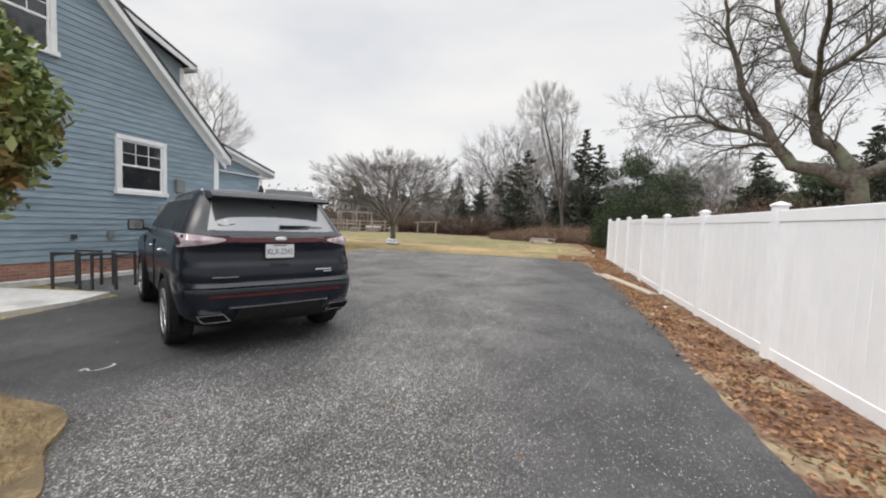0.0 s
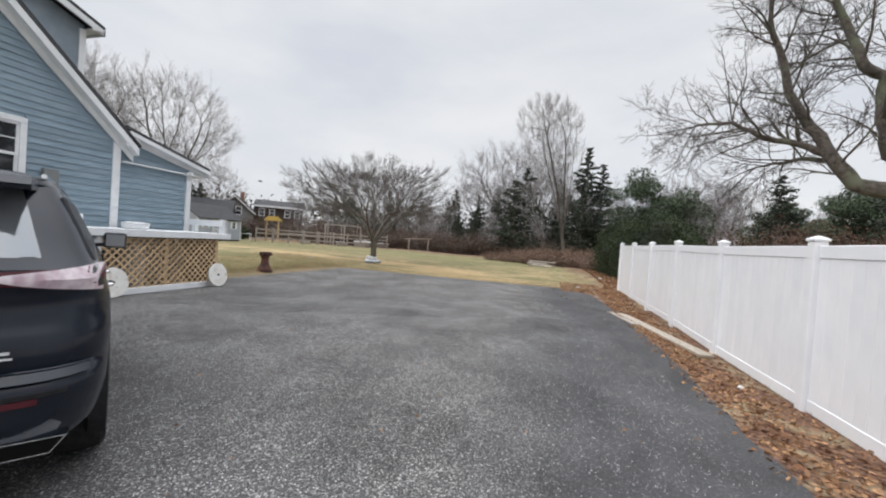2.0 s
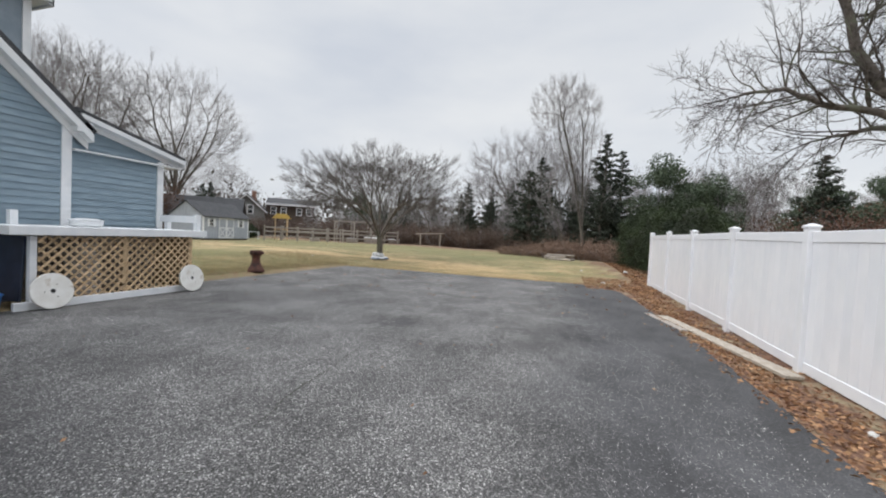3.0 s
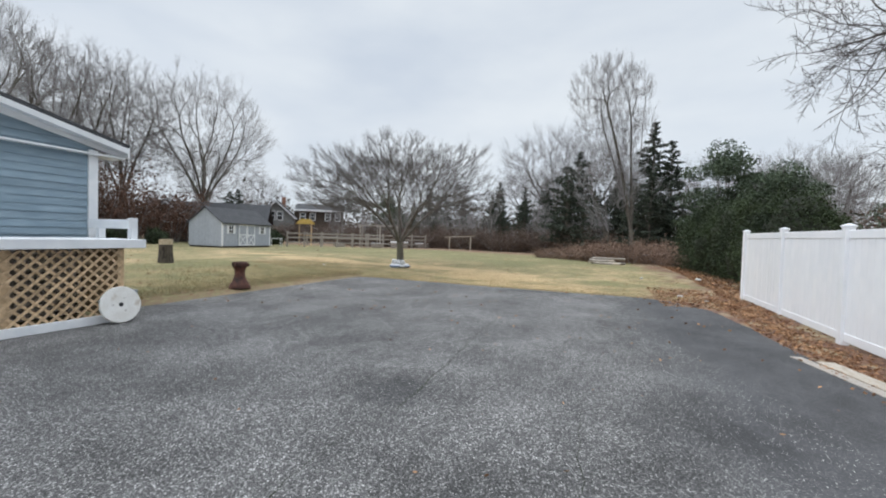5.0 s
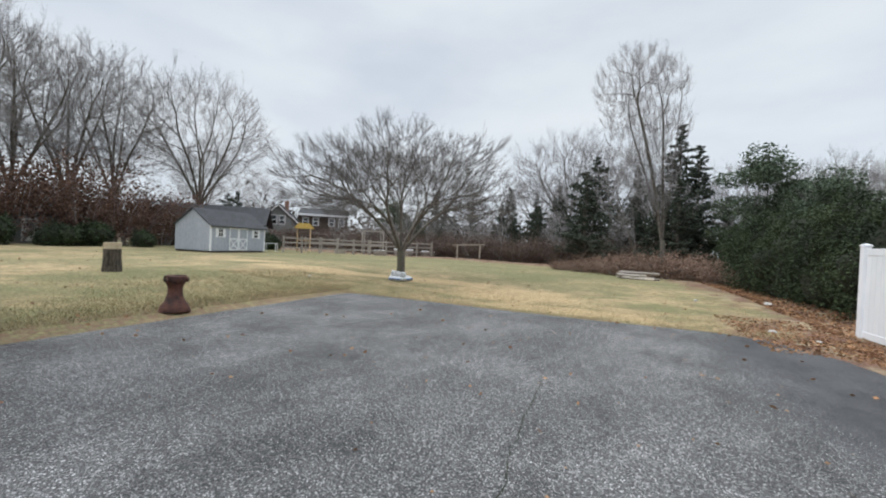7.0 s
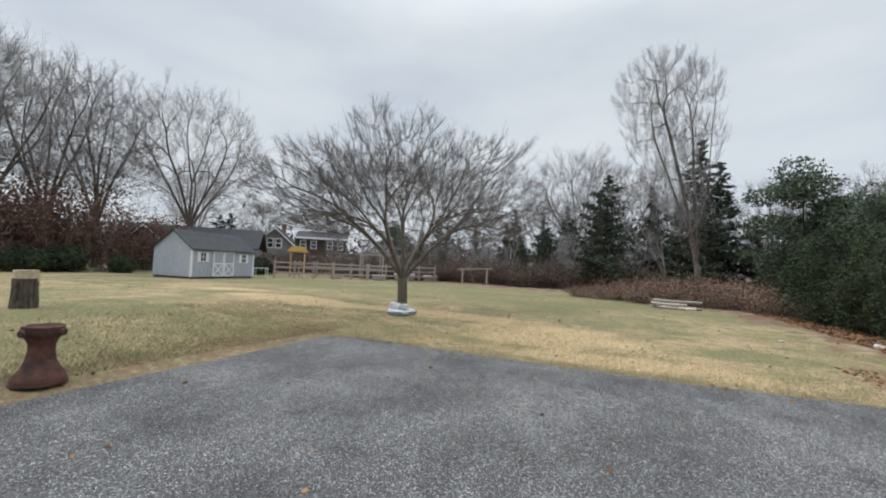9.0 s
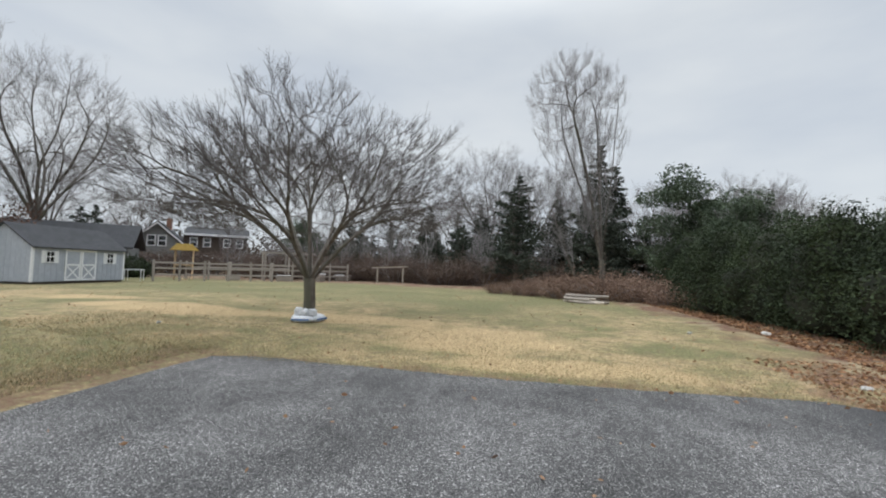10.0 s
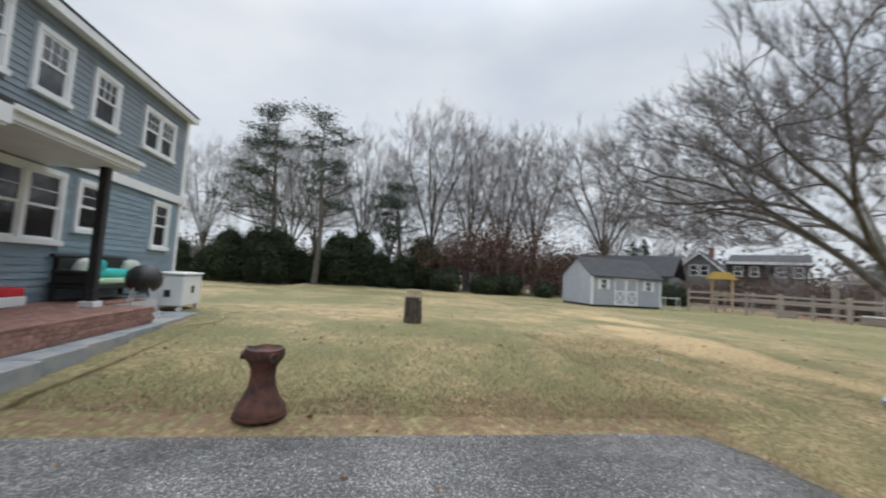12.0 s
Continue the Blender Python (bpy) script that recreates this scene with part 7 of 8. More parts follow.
def build_sofa():
    t = thing("wicker_sofa", "black wicker patio sofa with turquoise and cream cushions", "outdoor sofa", pose(-14.85, 9.62, 0.65, 0, 0, 180))
    part("base", box(-1.05, 1.05, -0.36, 0.36, 0.22, 0.33, 0.02), M_WICKER, t)
    part("stretcher", box(-1.0, 1.0, -0.34, -0.31, 0.06, 0.10, 0.008), M_WICKER, t)
    part("backrest", box(-0.95, 0.95, 0.29, 0.37, 0.332, 0.80, 0.03), M_WICKER, t)
    part("top_rail", box(-1.08, 1.08, 0.28, 0.38, 0.802, 0.87, 0.03), M_WICKER, t)
    for s in (-1, 1):
        part("armrest", box(s * 1.06 - 0.07, s * 1.06 + 0.07, -0.36, 0.275, 0.50, 0.58, 0.03), M_WICKER, t)
        part("arm_panel", box(s * 1.06 - 0.035, s * 1.06 + 0.035, -0.30, 0.25, 0.332, 0.498, 0.01), M_WICKER, t)
        for y in (-0.3, 0.3):
            part("leg", box(s * 1.0 - 0.035, s * 1.0 + 0.035, y - 0.035, y + 0.035, 0, 0.219), M_BLACKMETAL, t)
    part("seat_cushion", box(-0.97, 0.97, -0.36, 0.27, 0.334, 0.43, 0.035), M_LIME, t)
    c = thing("bolster", "long turquoise bolster cushion lying on the wicker sofa", "cushion", pose(-14.95, 9.58, 1.17))
    smooth(part("pillow", lump(0.62, 0.16, 0.10, 3.0, 0.06), M_TEAL, c), 60)
    for x, y, a, m_, lab in ((-14.15, 9.68, 14, M_CREAM, "pale mint"), (-14.4, 9.76, -10, M_TEAL, "turquoise"), (-15.7, 9.68, -12, M_CREAM, "pale mint")):
        c = thing("cushion", lab + " square scatter cushion leaning on the wicker sofa back", "cushion", pose(x, y - 0.14, 1.27, 18, 0, a + 180), "sofa cushions")
        smooth(part("pillow", lump(0.22, 0.09, 0.20, x * 7, 0.1), m_, c), 60)


def build_grill():
    t = thing("kettle_grill", "black barrel charcoal grill on pale folding legs beside the patio", "grill", pose(-14.05, 10.72, 0.34, 0, 0, 20))
    bm = lathe([(0.05, 0.0), (0.20, 0.04), (0.29, 0.14), (0.31, 0.26), (0.31, 0.28), (0.28, 0.40), (0.18, 0.50), (0.05, 0.54)], 28)
    bmesh.ops.translate(bm, verts=bm.verts[:], vec=(0, 0, 0.52))
    smooth(part("bowl", bm, M_BLACKMETAL, t), 60)
    for x in (-0.22, 0.22):
        for s in (-1, 1):
            bm = bmesh.new()
            tube(bm, (x, s * 0.28, 0.0), (x, s * 0.12, 0.62), 0.014, 0.014, 8)
            part("leg", bm, M_PLASTIC_W, t)
    bm = bmesh.new()
    tube(bm, (0.05, 0.33, 0.84), (-0.05, 0.33, 0.84), 0.012, 0.012, 8)
    part("handle", bm, M_OLDWOOD, t)


def build_cooler():
    t = thing("white_cart", "white plastic outdoor utility cabinet at the patio's corner", "utility cabinet", pose(-16.4, 10.3, 0.26, 0, 0, 4))
    part("body", box(-0.62, 0.62, -0.32, 0.32, 0.16, 0.90, 0.03), M_PLASTIC_W, t)
    part("lid", box(-0.65, 0.65, -0.35, 0.35, 0.912, 0.97, 0.02), M_PLASTIC_W, t)
    for s in (-1, 1):
        for y in (-0.25, 0.25):
            part("foot", box(s * 0.54 - 0.06, s * 0.54 + 0.06, y - 0.05, y + 0.05, 0, 0.14, 0.01), M_PLASTIC_W, t)
    part("gasket", box(-0.63, 0.63, -0.33, 0.33, 0.902, 0.911), M_BLACKMETAL, t)
    part("latch", box(-0.06, 0.06, 0.322, 0.34, 0.46, 0.64, 0.005), M_BLACKMETAL, t)
    part("latch", box(0.62, 0.635, -0.07, 0.07, 0.38, 0.55, 0.005), M_BLACKMETAL, t)
    t = thing("red_toolbox", "red lidded box standing on a white crate on the patio", "box", pose(-12.64, 9.42, 0.64))
    part("lid", box(-0.25, 0.25, -0.18, 0.18, 0.16, 0.30, 0.02), M_RED, t)
    part("crate", box(-0.27, 0.27, -0.2, 0.2, 0, 0.158, 0.01), M_PLASTIC_W, t)
    t = thing("garden_hose", "thin yellowish hose lying on the lawn by the patio", "hose", pose(0, 0, 0))
    bm = bmesh.new()
    p0 = None
    for k in range(26):
        x = -13.9 - k * 0.14
        y = 11.6 + 0.25 * math.sin(k * 0.33) + 0.02 * k
        p = Vector((x, y, height(x, y) + 0.03))
        if p0 is not None:
            tube(bm, p0, p, 0.010, 0.010, 6, False)
        p0 = p
    part("hose", bm, M_HOSE, t)


M_HOSE = mat("yellow_hose", (0.42, 0.36, 0.16), (0.5, 0.44, 0.2), 5, 0.6)
build_bollard()
build_stump()
build_sacks()
build_logs()
build_rack()
build_slab()
wall_fittings()
fence_side()
deck_things()
build_patio()
build_porch()
build_sofa()
build_grill()
build_cooler()

# ---- post-and-rail garden fence, houses and things far off ----
def garden_fence():
    t = thing("rail_fence", "weathered split-rail garden fence beyond the lawn", "fence")
    a, b = Vector((-29.0, 36.2, 0)), Vector((-18.7, 45.5, 0))
    n = 9
    q = (b - a)
    turn = math.degrees(math.atan2(q.y, q.x))
    post = me_of("post", box(-0.07, 0.07, -0.07, 0.07, -0.2, 1.5, 0.01), M_OLDWOOD)
    L = q.length / n
    rail = me_of("rail", box(0.07, L - 0.07, -0.03, 0.03, -0.06, 0.06, 0.01), M_OLDWOOD)
    for k in range(n + 1):
        p = a + q * k / n
        z = height(p.x, p.y)
        part_me("post", post, t, pose(p.x, p.y, z, 0, 0, turn))
        if k < n:
            for h in (0.45, 0.9, 1.3):
                part_me("rail", rail, t, pose(p.x, p.y, z + h, 0, 0, turn))
    for off, cnt in ((3.2, 5),):
        for k in range(cnt):
            p = a + q * (k + 1.2) / n + Vector((-q.y, q.x, 0)).normalized() * off
            part_me("post", post, t, pose(p.x, p.y, height(p.x, p.y), 0, 0, turn))
            part_me("rail", rail, t, pose(p.x, p.y, height(p.x, p.y) + 1.0, 0, 0, turn))
    g = thing("arbor", "tall unpainted timber garden frame of posts and crossbeams", "garden frame", pose(-24.8, 42.6, 0.2, 0, 0, turn))
    for x in (0, 1.9, 3.8):
        for y in (0, 1.6):
            part("post", box(x - 0.06, x + 0.06, y - 0.06, y + 0.06, -0.1, 2.35), M_OLDWOOD, g)
    for y in (0, 1.6):
        part("beam", box(-0.3, 4.1, y - 0.05, y + 0.05, 2.352, 2.45), M_OLDWOOD, g)
    for x in (0, 1.9, 3.8):
        part("crossbar", box(x - 0.04, x + 0.04, 0.06, 1.54, 2.26, 2.34), M_OLDWOOD, g)
    u = thing("play_tower", "small wooden play tower with an ochre canvas roof", "play tower", pose(-30.0, 39.8, 0.2, 0, 0, turn))
    for x in (-0.6, 0.6):
        for y in (-0.6, 0.6):
            part("post", box(x - 0.05, x + 0.05, y - 0.05, y + 0.05, -0.1, 2.3), M_LATTICE, u)
    part("platform", box(-0.65, 0.65, -0.65, 0.65, 1.1, 1.18), M_LATTICE, u)
    bm = prism([(-0.95, 2.3), (0.95, 2.3), (0.5, 2.8), (-0.5, 2.8)], "y", -0.8, 0.8)
    part("canvas_roof", bm, M_YELLOW, u)
    part("ladder", box(-0.3, 0.3, -1.1, -0.66, 0.0, 0.06), M_LATTICE, u)
    for k, (x, y, s) in enumerate(((-21.5, 44.8, 1.0), (-23.2, 43.0, 0.7), (-19.9, 47.2, 0.8), (-26.9, 41.5, 0.6))):
        c = thing("covered_crate", "pale sheet-covered garden crate beyond the rail fence", "crate", pose(x, y, height(x, y), 0, 0, 20 * k), "covered crates")
        part("crate", box(-0.8 * s, 0.8 * s, -0.5 * s, 0.5 * s, 0, 0.55 * s, 0.04), M_OLDWOOD, c)
        part("sheet", box(-0.85 * s, 0.85 * s, -0.55 * s, 0.55 * s, 0.552 * s, 0.72 * s, 0.06), M_PLASTIC_W, c)
    w = thing("wheelbarrow_table", "white folding table beside the shed", "table", pose(-29.2, 35.0, 0.25, 0, 0, 30))
    part("tabletop", box(-0.5, 0.5, -0.3, 0.3, 0.7, 0.74), M_PLASTIC_W, w)
    for x in (-0.45, 0.45):
        for y in (-0.25, 0.25):
            part("leg", box(x - 0.02, x + 0.02, y - 0.02, y + 0.02, 0, 0.7), M_PLASTIC_W, w)


def far_window(parent, x, y, z, w, h, axis="y"):
    win = new("window")
    win.parent = parent
    win.matrix_basis = pose(x, y, z)
    fr = bmesh.new()
    t = 0.12
    add_box(fr, -w / 2, -w / 2 + t, -0.07, 0, 0, h)
    add_box(fr, w / 2 - t, w / 2, -0.07, 0, 0, h)
    add_box(fr, -w / 2 + t, w / 2 - t, -0.07, 0, 0, t)
    add_box(fr, -w / 2 + t, w / 2 - t, -0.07, 0, h - t, h)
    add_box(fr, -w / 2 + t, w / 2 - t, -0.06, 0, h / 2 - 0.04, h / 2 + 0.04)
    part("window_frame", fr, M_WHITE, win)
    part("pane", box(-w / 2 + t, w / 2 - t, -0.04, -0.02, t, h - t), M_GLASS, win)


def brown_house():
    """Front faces local -y; long wing to +x, gabled wing at the left."""
    h = thing("neighbour_house", "dark brown shingled house with white windows behind the garden", "house", pose(-57.5, 63.5, 0.4, 0, 0, 38))
    part("wall", box(3.2, 12.0, 0, 7, -0.3, 5.6), M_DARKSHAKE, h)
    part("gable_wing", prism([(-3.0, -0.3), (3.2, -0.3), (3.2, 4.2), (0.1, 7.0), (-3.0, 4.2)], "y", -1.5, 7), M_GREYHOUSE, h)
    rf = new("roof")
    rf.parent = h
    for s in (1, -1):
        part("roof_slope", prism([(0.1, 7.02), (0.1, 7.2), (0.1 + s * 3.6, 4.0), (0.1 + s * 3.6, 3.8)], "y", -2.0, 7.2), M_SHINGLE, rf)
        part("rake_board", prism([(0.1, 6.75), (0.1, 7.02), (0.1 + s * 3.6, 3.8), (0.1 + s * 3.6, 3.55)], "y", -2.06, -2.0), M_WHITE, rf)
    part("roof_slope", prism([(-0.6, 5.4), (-0.6, 5.65), (3.6, 7.0), (3.6, 6.8)], "x", 3.3, 12.4), M_SHINGLE, rf)
    part("roof_slope", prism([(7.6, 5.4), (7.6, 5.65), (3.6, 7.0), (3.6, 6.8)], "x", 3.3, 12.4), M_SHINGLE, rf)
    part("fascia", box(3.3, 12.4, -0.68, -0.62, 5.35, 5.68), M_WHITE, rf)
    for x in (4.6, 6.4, 9.2, 11.0):
        far_window(h, x, -0.01, 3.6, 1.1, 1.5)
    far_window(h, 6.5, -0.01, 0.8, 1.6, 1.5)
    far_window(h, 10.2, -0.01, 0.9, 2.6, 1.3)
    for x in (-0.6, 0.75):
        far_window(h, x, -1.51, 3.4, 1.1, 1.7)
    far_window(h, -0.3, -1.51, 0.8, 1.6, 1.4)
    part("chimney", box(0.6, 1.3, 2.5, 3.2, 6.0, 8.0), M_BRICK, h)


def low_house():
    h = thing("low_house", "low dark-roofed house with a gabled front behind the shed", "house", pose(-44.5, 38.5, 0.3, 0, 0, 40))
    part("wall", box(-5.0, 7.0, 0, 6, -0.3, 2.5), M_GREYHOUSE, h)
    rf = new("roof")
    rf.parent = h
    part("roof_slope", prism([(-0.6, 2.3), (-0.6, 2.5), (3.0, 4.7), (3.0, 4.5)], "x", -5.5, 7.5), M_SHINGLE, rf)
    part("roof_slope", prism([(6.6, 2.3), (6.6, 2.5), (3.0, 4.7), (3.0, 4.5)], "x", -5.5, 7.5), M_SHINGLE, rf)
    part("gable_front", prism([(-4.5, -0.3), (-0.5, -0.3), (-0.5, 2.5), (-2.5, 4.3), (-4.5, 2.5)], "y", -2.0, 2.0), M_DARKSHAKE, h)
    for s in (1, -1):
        part("roof_slope", prism([(-2.5, 4.32), (-2.5, 4.5), (-2.5 + s * 2.5, 2.35), (-2.5 + s * 2.5, 2.15)], "y", -2.3, 2.0), M_SHINGLE, rf)
        part("rake_board", prism([(-2.5, 4.1), (-2.5, 4.32), (-2.5 + s * 2.5, 2.15), (-2.5 + s * 2.5, 1.95)], "y", -2.36, -2.3), M_WHITE, rf)
    far_window(h, -2.5, -2.01, 0.9, 1.2, 1.2)
    far_window(h, 2.5, -0.01, 0.9, 1.2, 1.2)


def small_far():
    t = thing("grey_outbuilding", "long low grey outbuilding with a dark roof in the woods", "outbuilding", pose(1.5, 62.5, 0.8, 0, 0, 0))
    part("wall", box(-4.5, 5.0, 0, 4, -0.3, 1.9), M_OLDWOOD, t)
    part("roof", box(-4.9, 5.4, -0.5, 4.5, 1.902, 2.15), M_SHINGLE, t)
    t = thing("pale_outhouse", "small pale garden outhouse among the rusty shrubs", "outhouse", pose(-42.3, 24.6, 0.35, 0, 0, 60))
    part("wall", box(-1.2, 1.2, 0, 1.8, -0.2, 1.9), M_GREYHOUSE, t)
    part("door", box(-0.5, 0.4, -0.04, -0.002, 0, 1.75), M_WHITE, t)
    part("roof", box(-1.4, 1.4, -0.2, 2.0, 1.902, 2.02), M_SHINGLE, t)
    for k, (x, y) in enumerate(((-9.0, 58.5), (-12.8, 59.5))):
        c = thing("far_trailer", "white boat trailer half hidden in the woods", "trailer", pose(x, y, 0.9, 0, 0, 10 + 30 * k), "trailers")
        smooth(part("hull", lump(1.6, 0.7, 0.35, 3.3 * k + 1, 0.05), M_PLASTIC_W, c))
        part("frame", box(-1.7, 1.7, -0.4, 0.4, -0.55, -0.35), M_BLACKMETAL, c)
    t = thing("lawn_swing", "pale leaning timber frame at the wood's edge", "timber frame", pose(-14.8, 45.6, 0.35, 0, 0, 15))
    for x in (-1.1, 1.1):
        part("post", box(x - 0.06, x + 0.06, -0.06, 0.06, -0.1, 1.25), M_PLANK, t)
    part("beam", box(-1.5, 1.6, -0.05, 0.05, 1.252, 1.34, 0, pose(0, 0, 0, 0, -3, 0)), M_PLANK, t)


# a distant tree line closes the view
def tree_line():
    rng = random.Random(9)
    L, W = Leaves(9), Wood()
    rs = np.random.RandomState(3)
    for k in range(420):
        a = rng.uniform(-2.6, 1.4)
        d = rng.uniform(95, 150)
        x, y = d * math.sin(a), d * math.cos(a)
        h = rng.uniform(5, 10)
        z = height(x, y)
        W.limb([Vector((x, y, z)), Vector((x, y, z + h * 0.9))], [0.18, 0.05], 4)
        n = 90
        p = rs.normal(size=(n, 3)) * np.array([2.4, 2.4, h * 0.24]) + np.array([x, y, z + h * 0.52])
        L.cards(p[p[:, 2] > z], 0.55, 0.0)
    part_me_ob = new("far_woods_foliage", L.mesh("far_woods_foliage", M_FARWOOD))
    tagged(part_me_ob, "distant brown and grey winter woods", "woods", kind="stuff")
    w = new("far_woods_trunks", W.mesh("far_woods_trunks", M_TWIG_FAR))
    tagged(w, "distant thin tree trunks", "woods", kind="stuff")


M_FARWOOD = mat("distant_winter_wood", (0.07, 0.06, 0.05), (0.12, 0.105, 0.085), 0.1, 1.0, vary=0.35, island=True)
garden_fence()
brown_house()
low_house()
small_far()
tree_line()

# ---- grass blades, leaves and grit ----
def paint_mark():
    bm = bmesh.new()
    prev = None
    for k in range(22):
        a = k / 21
        x, y = -4.02 + 0.09 * math.sin(a * 5.2) + 0.06 * a, 2.42 - 0.24 * a + 0.05 * math.sin(9 * a)
        cur = (bm.verts.new((x - 0.012, y - 0.006, 0.002)), bm.verts.new((x + 0.012, y + 0.006, 0.002)))
        if prev:
            bm.faces.new((prev[0], prev[1], cur[1], cur[0]))
        prev = cur
    s = part("paint_squiggle", bm, M_CONCRETE)
    tagged(s, "pale curled paint mark on the asphalt", "paint mark", kind="structure")


def tufts():
    rs = np.random.RandomState(12)

    def blades(name, n, xy, material, hgt, label):
        x, y = xy(n)
        z = np.array([height(a, b) for a, b in zip(x, y)])
        ang = rs.uniform(0, 6.28, n)
        w = 0.0035
        h = rs.uniform(0.5, 1.2, n) * hgt
        lean = rs.normal(size=(n, 2)) * hgt * 0.7
        a = np.stack([x - w * np.cos(ang), y - w * np.sin(ang), z - 0.01], 1)
        b = np.stack([x + w * np.cos(ang), y + w * np.sin(ang), z - 0.01], 1)
        c = np.stack([x + lean[:, 0], y + lean[:, 1], z + h], 1)
        v = np.stack([a, b, c], 1).reshape(-1, 3)
        me = bpy.data.meshes.new(name)
        me.from_pydata(v.tolist(), [], np.arange(3 * n).reshape(-1, 3).tolist())
        me.materials.append(material)
        tagged(new(name, me), label, "grass", kind="stuff")

    def back(n):
        x = rs.uniform(-14.5, 1.6, n)
        y = 18.72 + rs.exponential(1.9, n)
        return x, y

    def side(n):
        y = rs.uniform(11.9, 19.0, n) + rs.normal(size=n) * 0.8
        y = np.maximum(11.9, y)
        x = -9.6 - 0.25 * (17 - y) * 0.1 - rs.exponential(1.8, n)
        return x, y

    def near(n):
        r, a = np.sqrt(rs.uniform(0, 1, n)), rs.uniform(0, 6.28, n)
        return -3.9 + 1.38 * r * np.cos(a), 0.72 + 0.90 * r * np.sin(a)

    blades("dry_grass", 22000, back, M_STRAW, 0.05, "matted straw-coloured winter grass")
    blades("green_grass", 12000, back, M_GREENBLADE, 0.045, "short faded green grass")
    blades("dry_grass_side", 18000, side, M_STRAW, 0.05, "matted straw-coloured grass near the bollard")
    blades("green_grass_side", 22000, side, M_GREENBLADE, 0.045, "short green grass near the bollard")
    blades("dead_grass_patch", 16000, near, M_DEADBLADE, 0.09, "patch of dead tan grass beside the driveway")


def grass_patch():
    pts = []
    for k in range(60):
        a = 2 * math.pi * k / 60
        r = 1 + 0.10 * noise.noise(Vector((math.cos(a) * 2, math.sin(a) * 2, 0))) + 0.05 * math.sin(7 * a)
        pts.append((-3.9 + 1.48 * r * math.cos(a), 0.72 + 0.98 * r * math.sin(a)))
    s = part("grass_patch", prism(pts, "z", -0.02, 0.025), M_DEADGRASS)
    tagged(s, "island of matted dead tan grass in the asphalt", "grass", kind="structure")


M_DEADGRASS = mat("matted_dead_grass", (0.12, 0.085, 0.042), (0.29, 0.215, 0.115), 30, 0.95, bump=1.0, bscale=50, c3=(0.11, 0.08, 0.045), c3scale=3)


def leaves():
    rs = np.random.RandomState(5)
    L = Leaves(5)

    def lay(x, y, size, lift=0.012):
        z = np.array([height(a, b) for a, b in zip(x, y)]) + lift + rs.uniform(0, 0.015, len(x))
        z = np.where((x < 1.45) & (y < 18.7) & (x > -9), np.maximum(z, 0.01), z)
        L.cards(np.stack([x, y, z], 1), size, 0.85, 1.7)

    y = rs.uniform(-1.5, 19.5, 9000)
    lay(1.45 + np.abs(rs.normal(size=9000)) * 0.42 + rs.uniform(-0.06, 0.5, 9000), y, 0.028)
    y = rs.uniform(17.5, 21.5, 2600)
    lay(rs.uniform(0.3, 3.2, 2600), y, 0.035)
    y = rs.uniform(20, 36, 5000)
    lay(2.2 + rs.exponential(0.9, 5000), y, 0.05)
    lay(rs.uniform(-30, 2, 900), rs.uniform(12, 34, 900), 0.035, 0.02)
    lay(rs.uniform(-7, 1.4, 160), rs.uniform(1, 18.4, 160), 0.02, 0.014)
    ob = new("fallen_leaves", L.mesh("fallen_leaves", M_LEAF))
    tagged(ob, "dry brown fallen leaves and twigs along the fence", "leaves", kind="stuff")


def wood_chips():
    rs = np.random.RandomState(6)
    L = Leaves(6)
    n = 7000
    y = rs.uniform(-1.5, 19, n)
    x = 1.5 + rs.uniform(0, 1.05, n)
    z = np.array([height(a, b) for a, b in zip(x, y)]) + 0.012
    L.cards(np.stack([x, y, z], 1), 0.03, 0.9, 4.5)
    tagged(new("bark_litter", L.mesh("bark_litter", M_CHIP)), "reddish-brown shredded bark litter along the fence", "leaf litter", kind="stuff")


M_CHIP = mat("shredded_bark", (0.11, 0.05, 0.03), (0.30, 0.16, 0.09), 3, 0.9, vary=0.4, island=True)


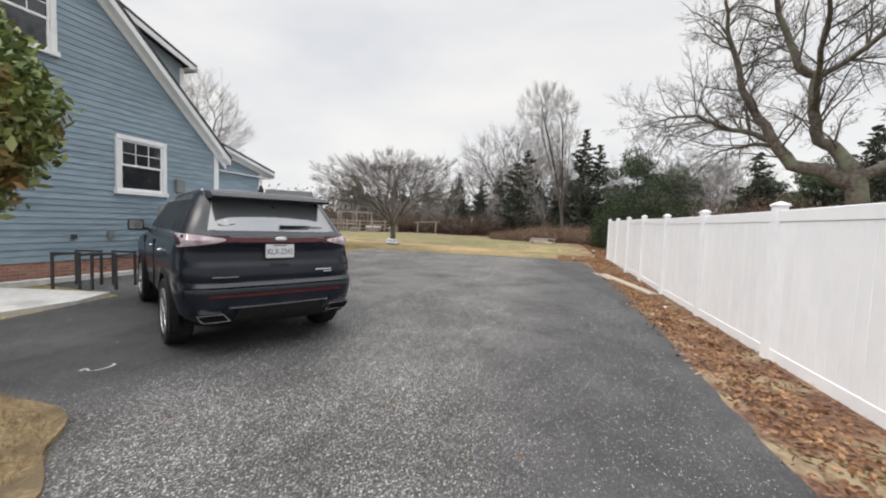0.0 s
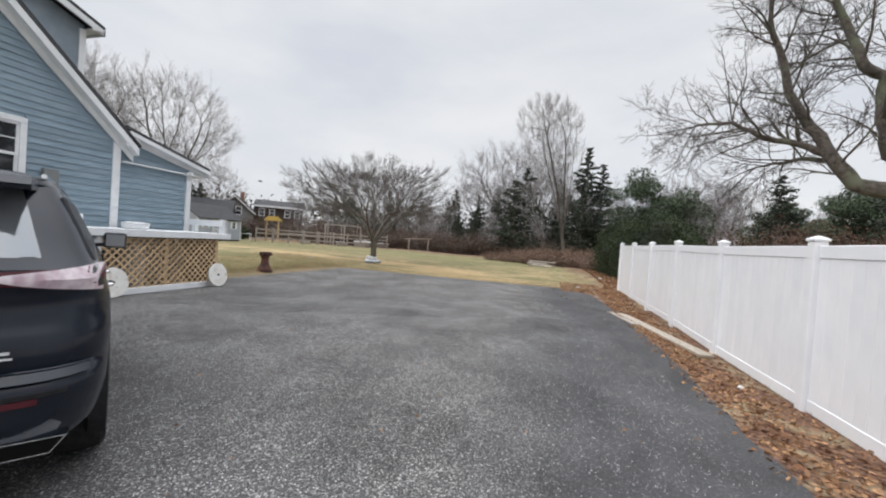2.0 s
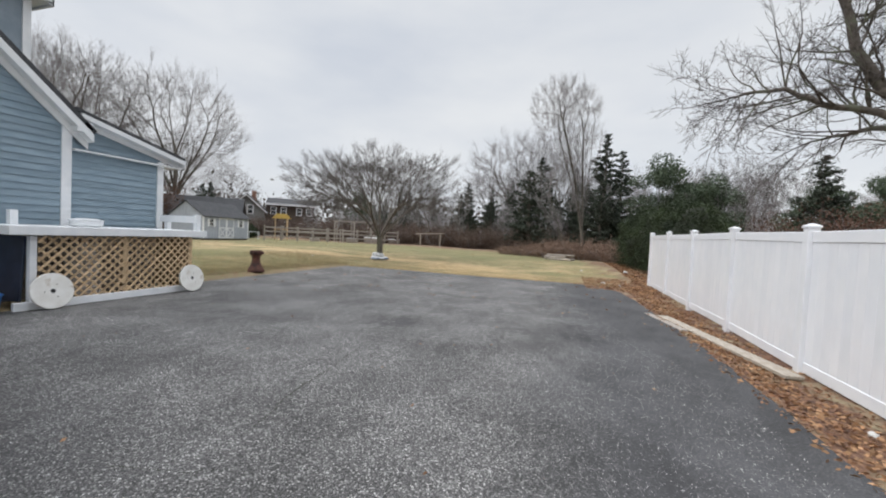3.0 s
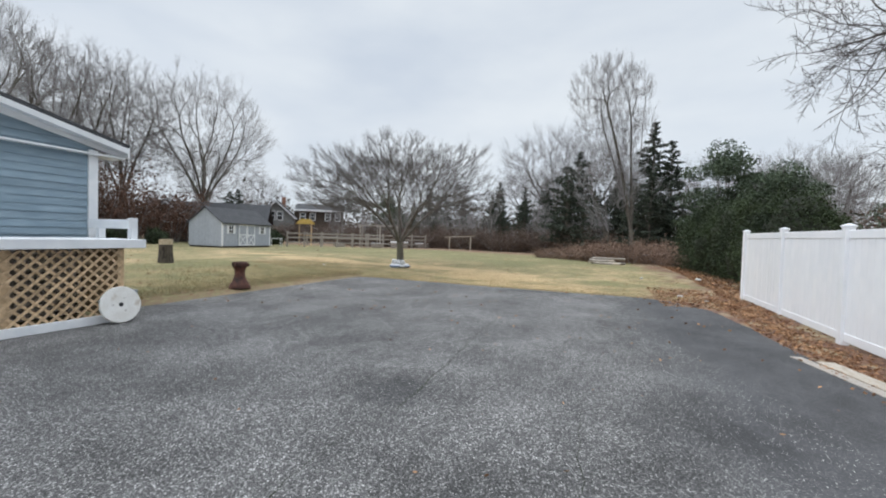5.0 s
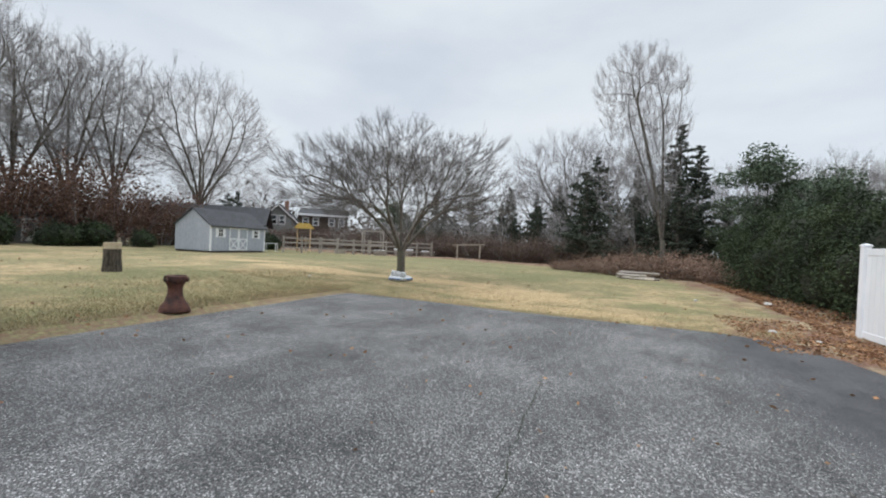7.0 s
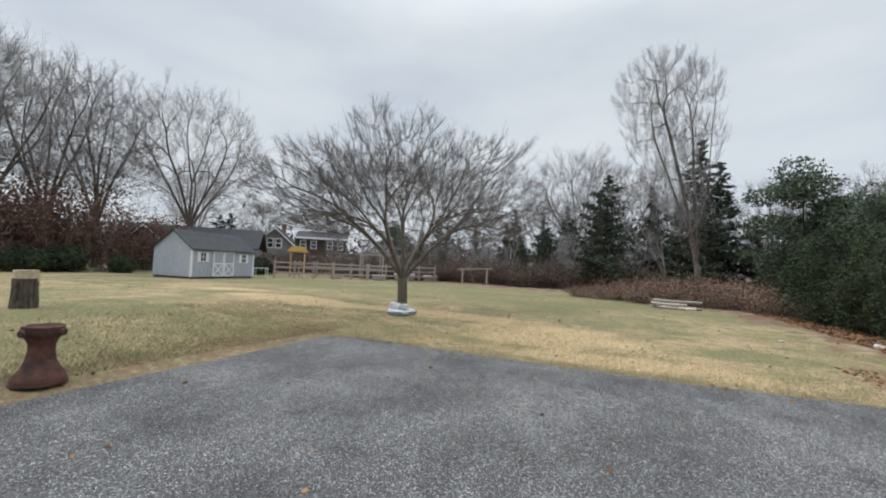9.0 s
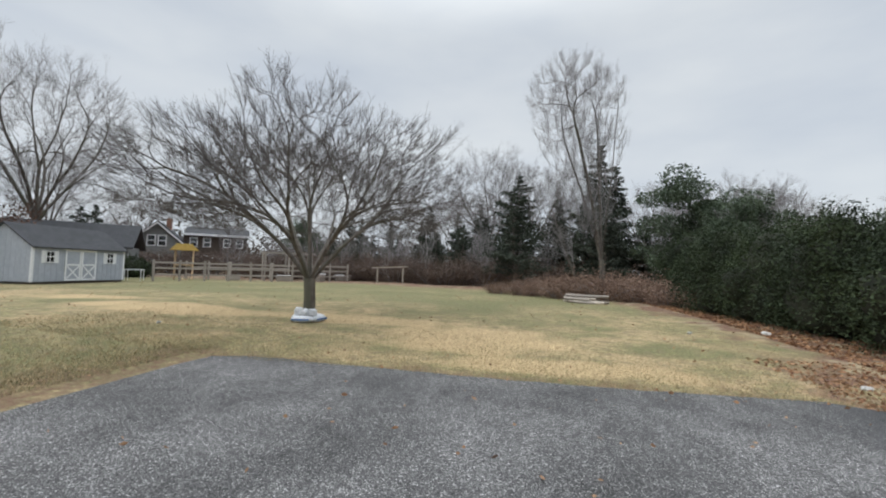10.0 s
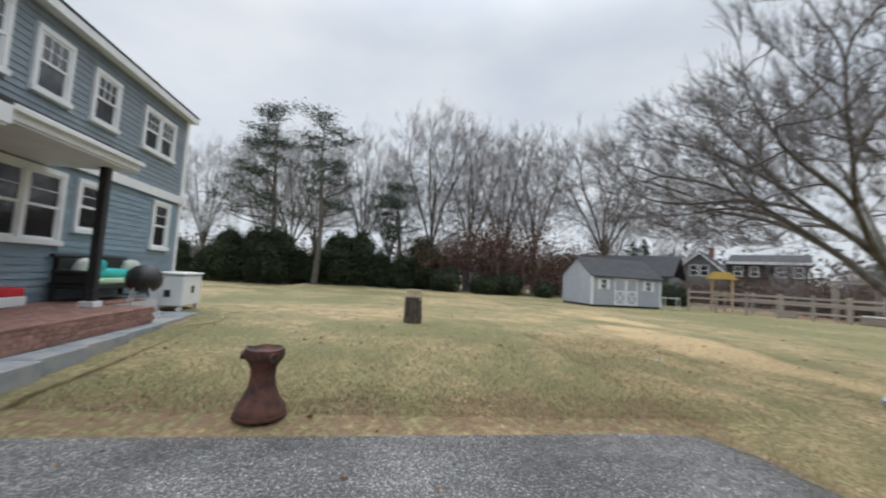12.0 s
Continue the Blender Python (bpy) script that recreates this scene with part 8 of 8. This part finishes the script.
def grit():
    """Pale aggregate standing proud of the asphalt where the walk passes."""
    rs = np.random.RandomState(7)
    n = 60000
    x = rs.uniform(-5.0, 1.3, n)
    y = rs.uniform(0.3, 18.0, n)
    keep = (x > -4.6 + 0.0 * y) & (np.abs(x + 0.2 + 0.27 * np.maximum(0, y - 3)) < 3.0)
    x, y = x[keep], y[keep]
    n = len(x)
    r = rs.uniform(0.003, 0.0085, n)
    base = np.array([[1, 0, 0], [-0.4, 0.9, 0], [-0.6, -0.8, 0], [0, 0, 0.55]])
    a = rs.uniform(0, 6.28, n)
    ca, sa = np.cos(a), np.sin(a)
    v = np.empty((n, 4, 3))
    for k in range(4):
        bx, by, bz = base[k]
        v[:, k, 0] = x + r * (bx * ca - by * sa)
        v[:, k, 1] = y + r * (bx * sa + by * ca)
        v[:, k, 2] = -0.0005 + r * bz
    f = []
    for k in range(n):
        o = 4 * k
        f += [(o, o + 1, o + 3), (o + 1, o + 2, o + 3), (o + 2, o, o + 3)]
    me = bpy.data.meshes.new("loose_grit")
    me.from_pydata(v.reshape(-1, 3).tolist(), [], f)
    me.materials.append(M_GRIT)
    tagged(new("loose_grit", me), "pale aggregate grains worn proud of the asphalt", "grit", kind="stuff")


M_GRIT = mat("pale_aggregate", (0.18, 0.175, 0.17), (0.50, 0.49, 0.475), 30, 0.85, vary=0.4, island=True)


def cracks():
    """Hairline cracks and tar-dark patches as thin raised seams."""
    rng = random.Random(3)
    bm = bmesh.new()
    runs = (((-2.93, 15.0, 2), (-2.93, 14.17, 3), (-2.90, 13.4, 7), (-2.89, 12.3, 5), (-2.80, 11.4, 9), (-2.79, 10.7, 8), (-2.77, 10.2, 10), (-2.75, 9.76, 5)),
            ((-2.75, 9.76, 2), (-2.91, 9.0, 3), (-2.75, 7.81, 9), (-2.69, 7.21, 10), (-2.62, 6.76, 6), (-2.5, 6.3, 2)),
            ((-2.95, 5.7, 2), (-2.79, 5.75, 8), (-2.48, 5.82, 9), (-2.32, 5.93, 3)),
            ((-5.2, 16.4, 2), (-5.6, 16.9, 5), (-6.24, 17.4, 2)), ((-1.4, 8.1, 2), (-1.2, 9.4, 4), (-1.3, 10.9, 2)), ((-4.6, 9.0, 2), (-4.2, 9.9, 4), (-4.3, 11.0, 2)))
    for pts in runs:
        prev = None
        for a, b in zip(pts, pts[1:]):
            n = 22
            for k in range(n):
                q = k / n
                x = a[0] + (b[0] - a[0]) * q + 0.05 * noise.noise(Vector((a[0] * 3, (a[1] + (b[1] - a[1]) * q) * 2.2, 0))) + rng.uniform(-0.012, 0.012)
                y = a[1] + (b[1] - a[1]) * q + rng.uniform(-0.008, 0.008)
                w = 0.0009 * (a[2] + (b[2] - a[2]) * q) * rng.uniform(0.5, 1.3)
                cur = (bm.verts.new((x - w, y, 0.0015)), bm.verts.new((x + w, y, 0.0015)))
                if prev:
                    bm.faces.new((prev[0], prev[1], cur[1], cur[0]))
                prev = cur
    s = part("crack", bm, M_CORE)
    tagged(s, "thin dark cracks wandering across the asphalt", "crack", kind="structure")


tufts()
grass_patch()
leaves()
wood_chips()
grit()
cracks()
paint_mark()
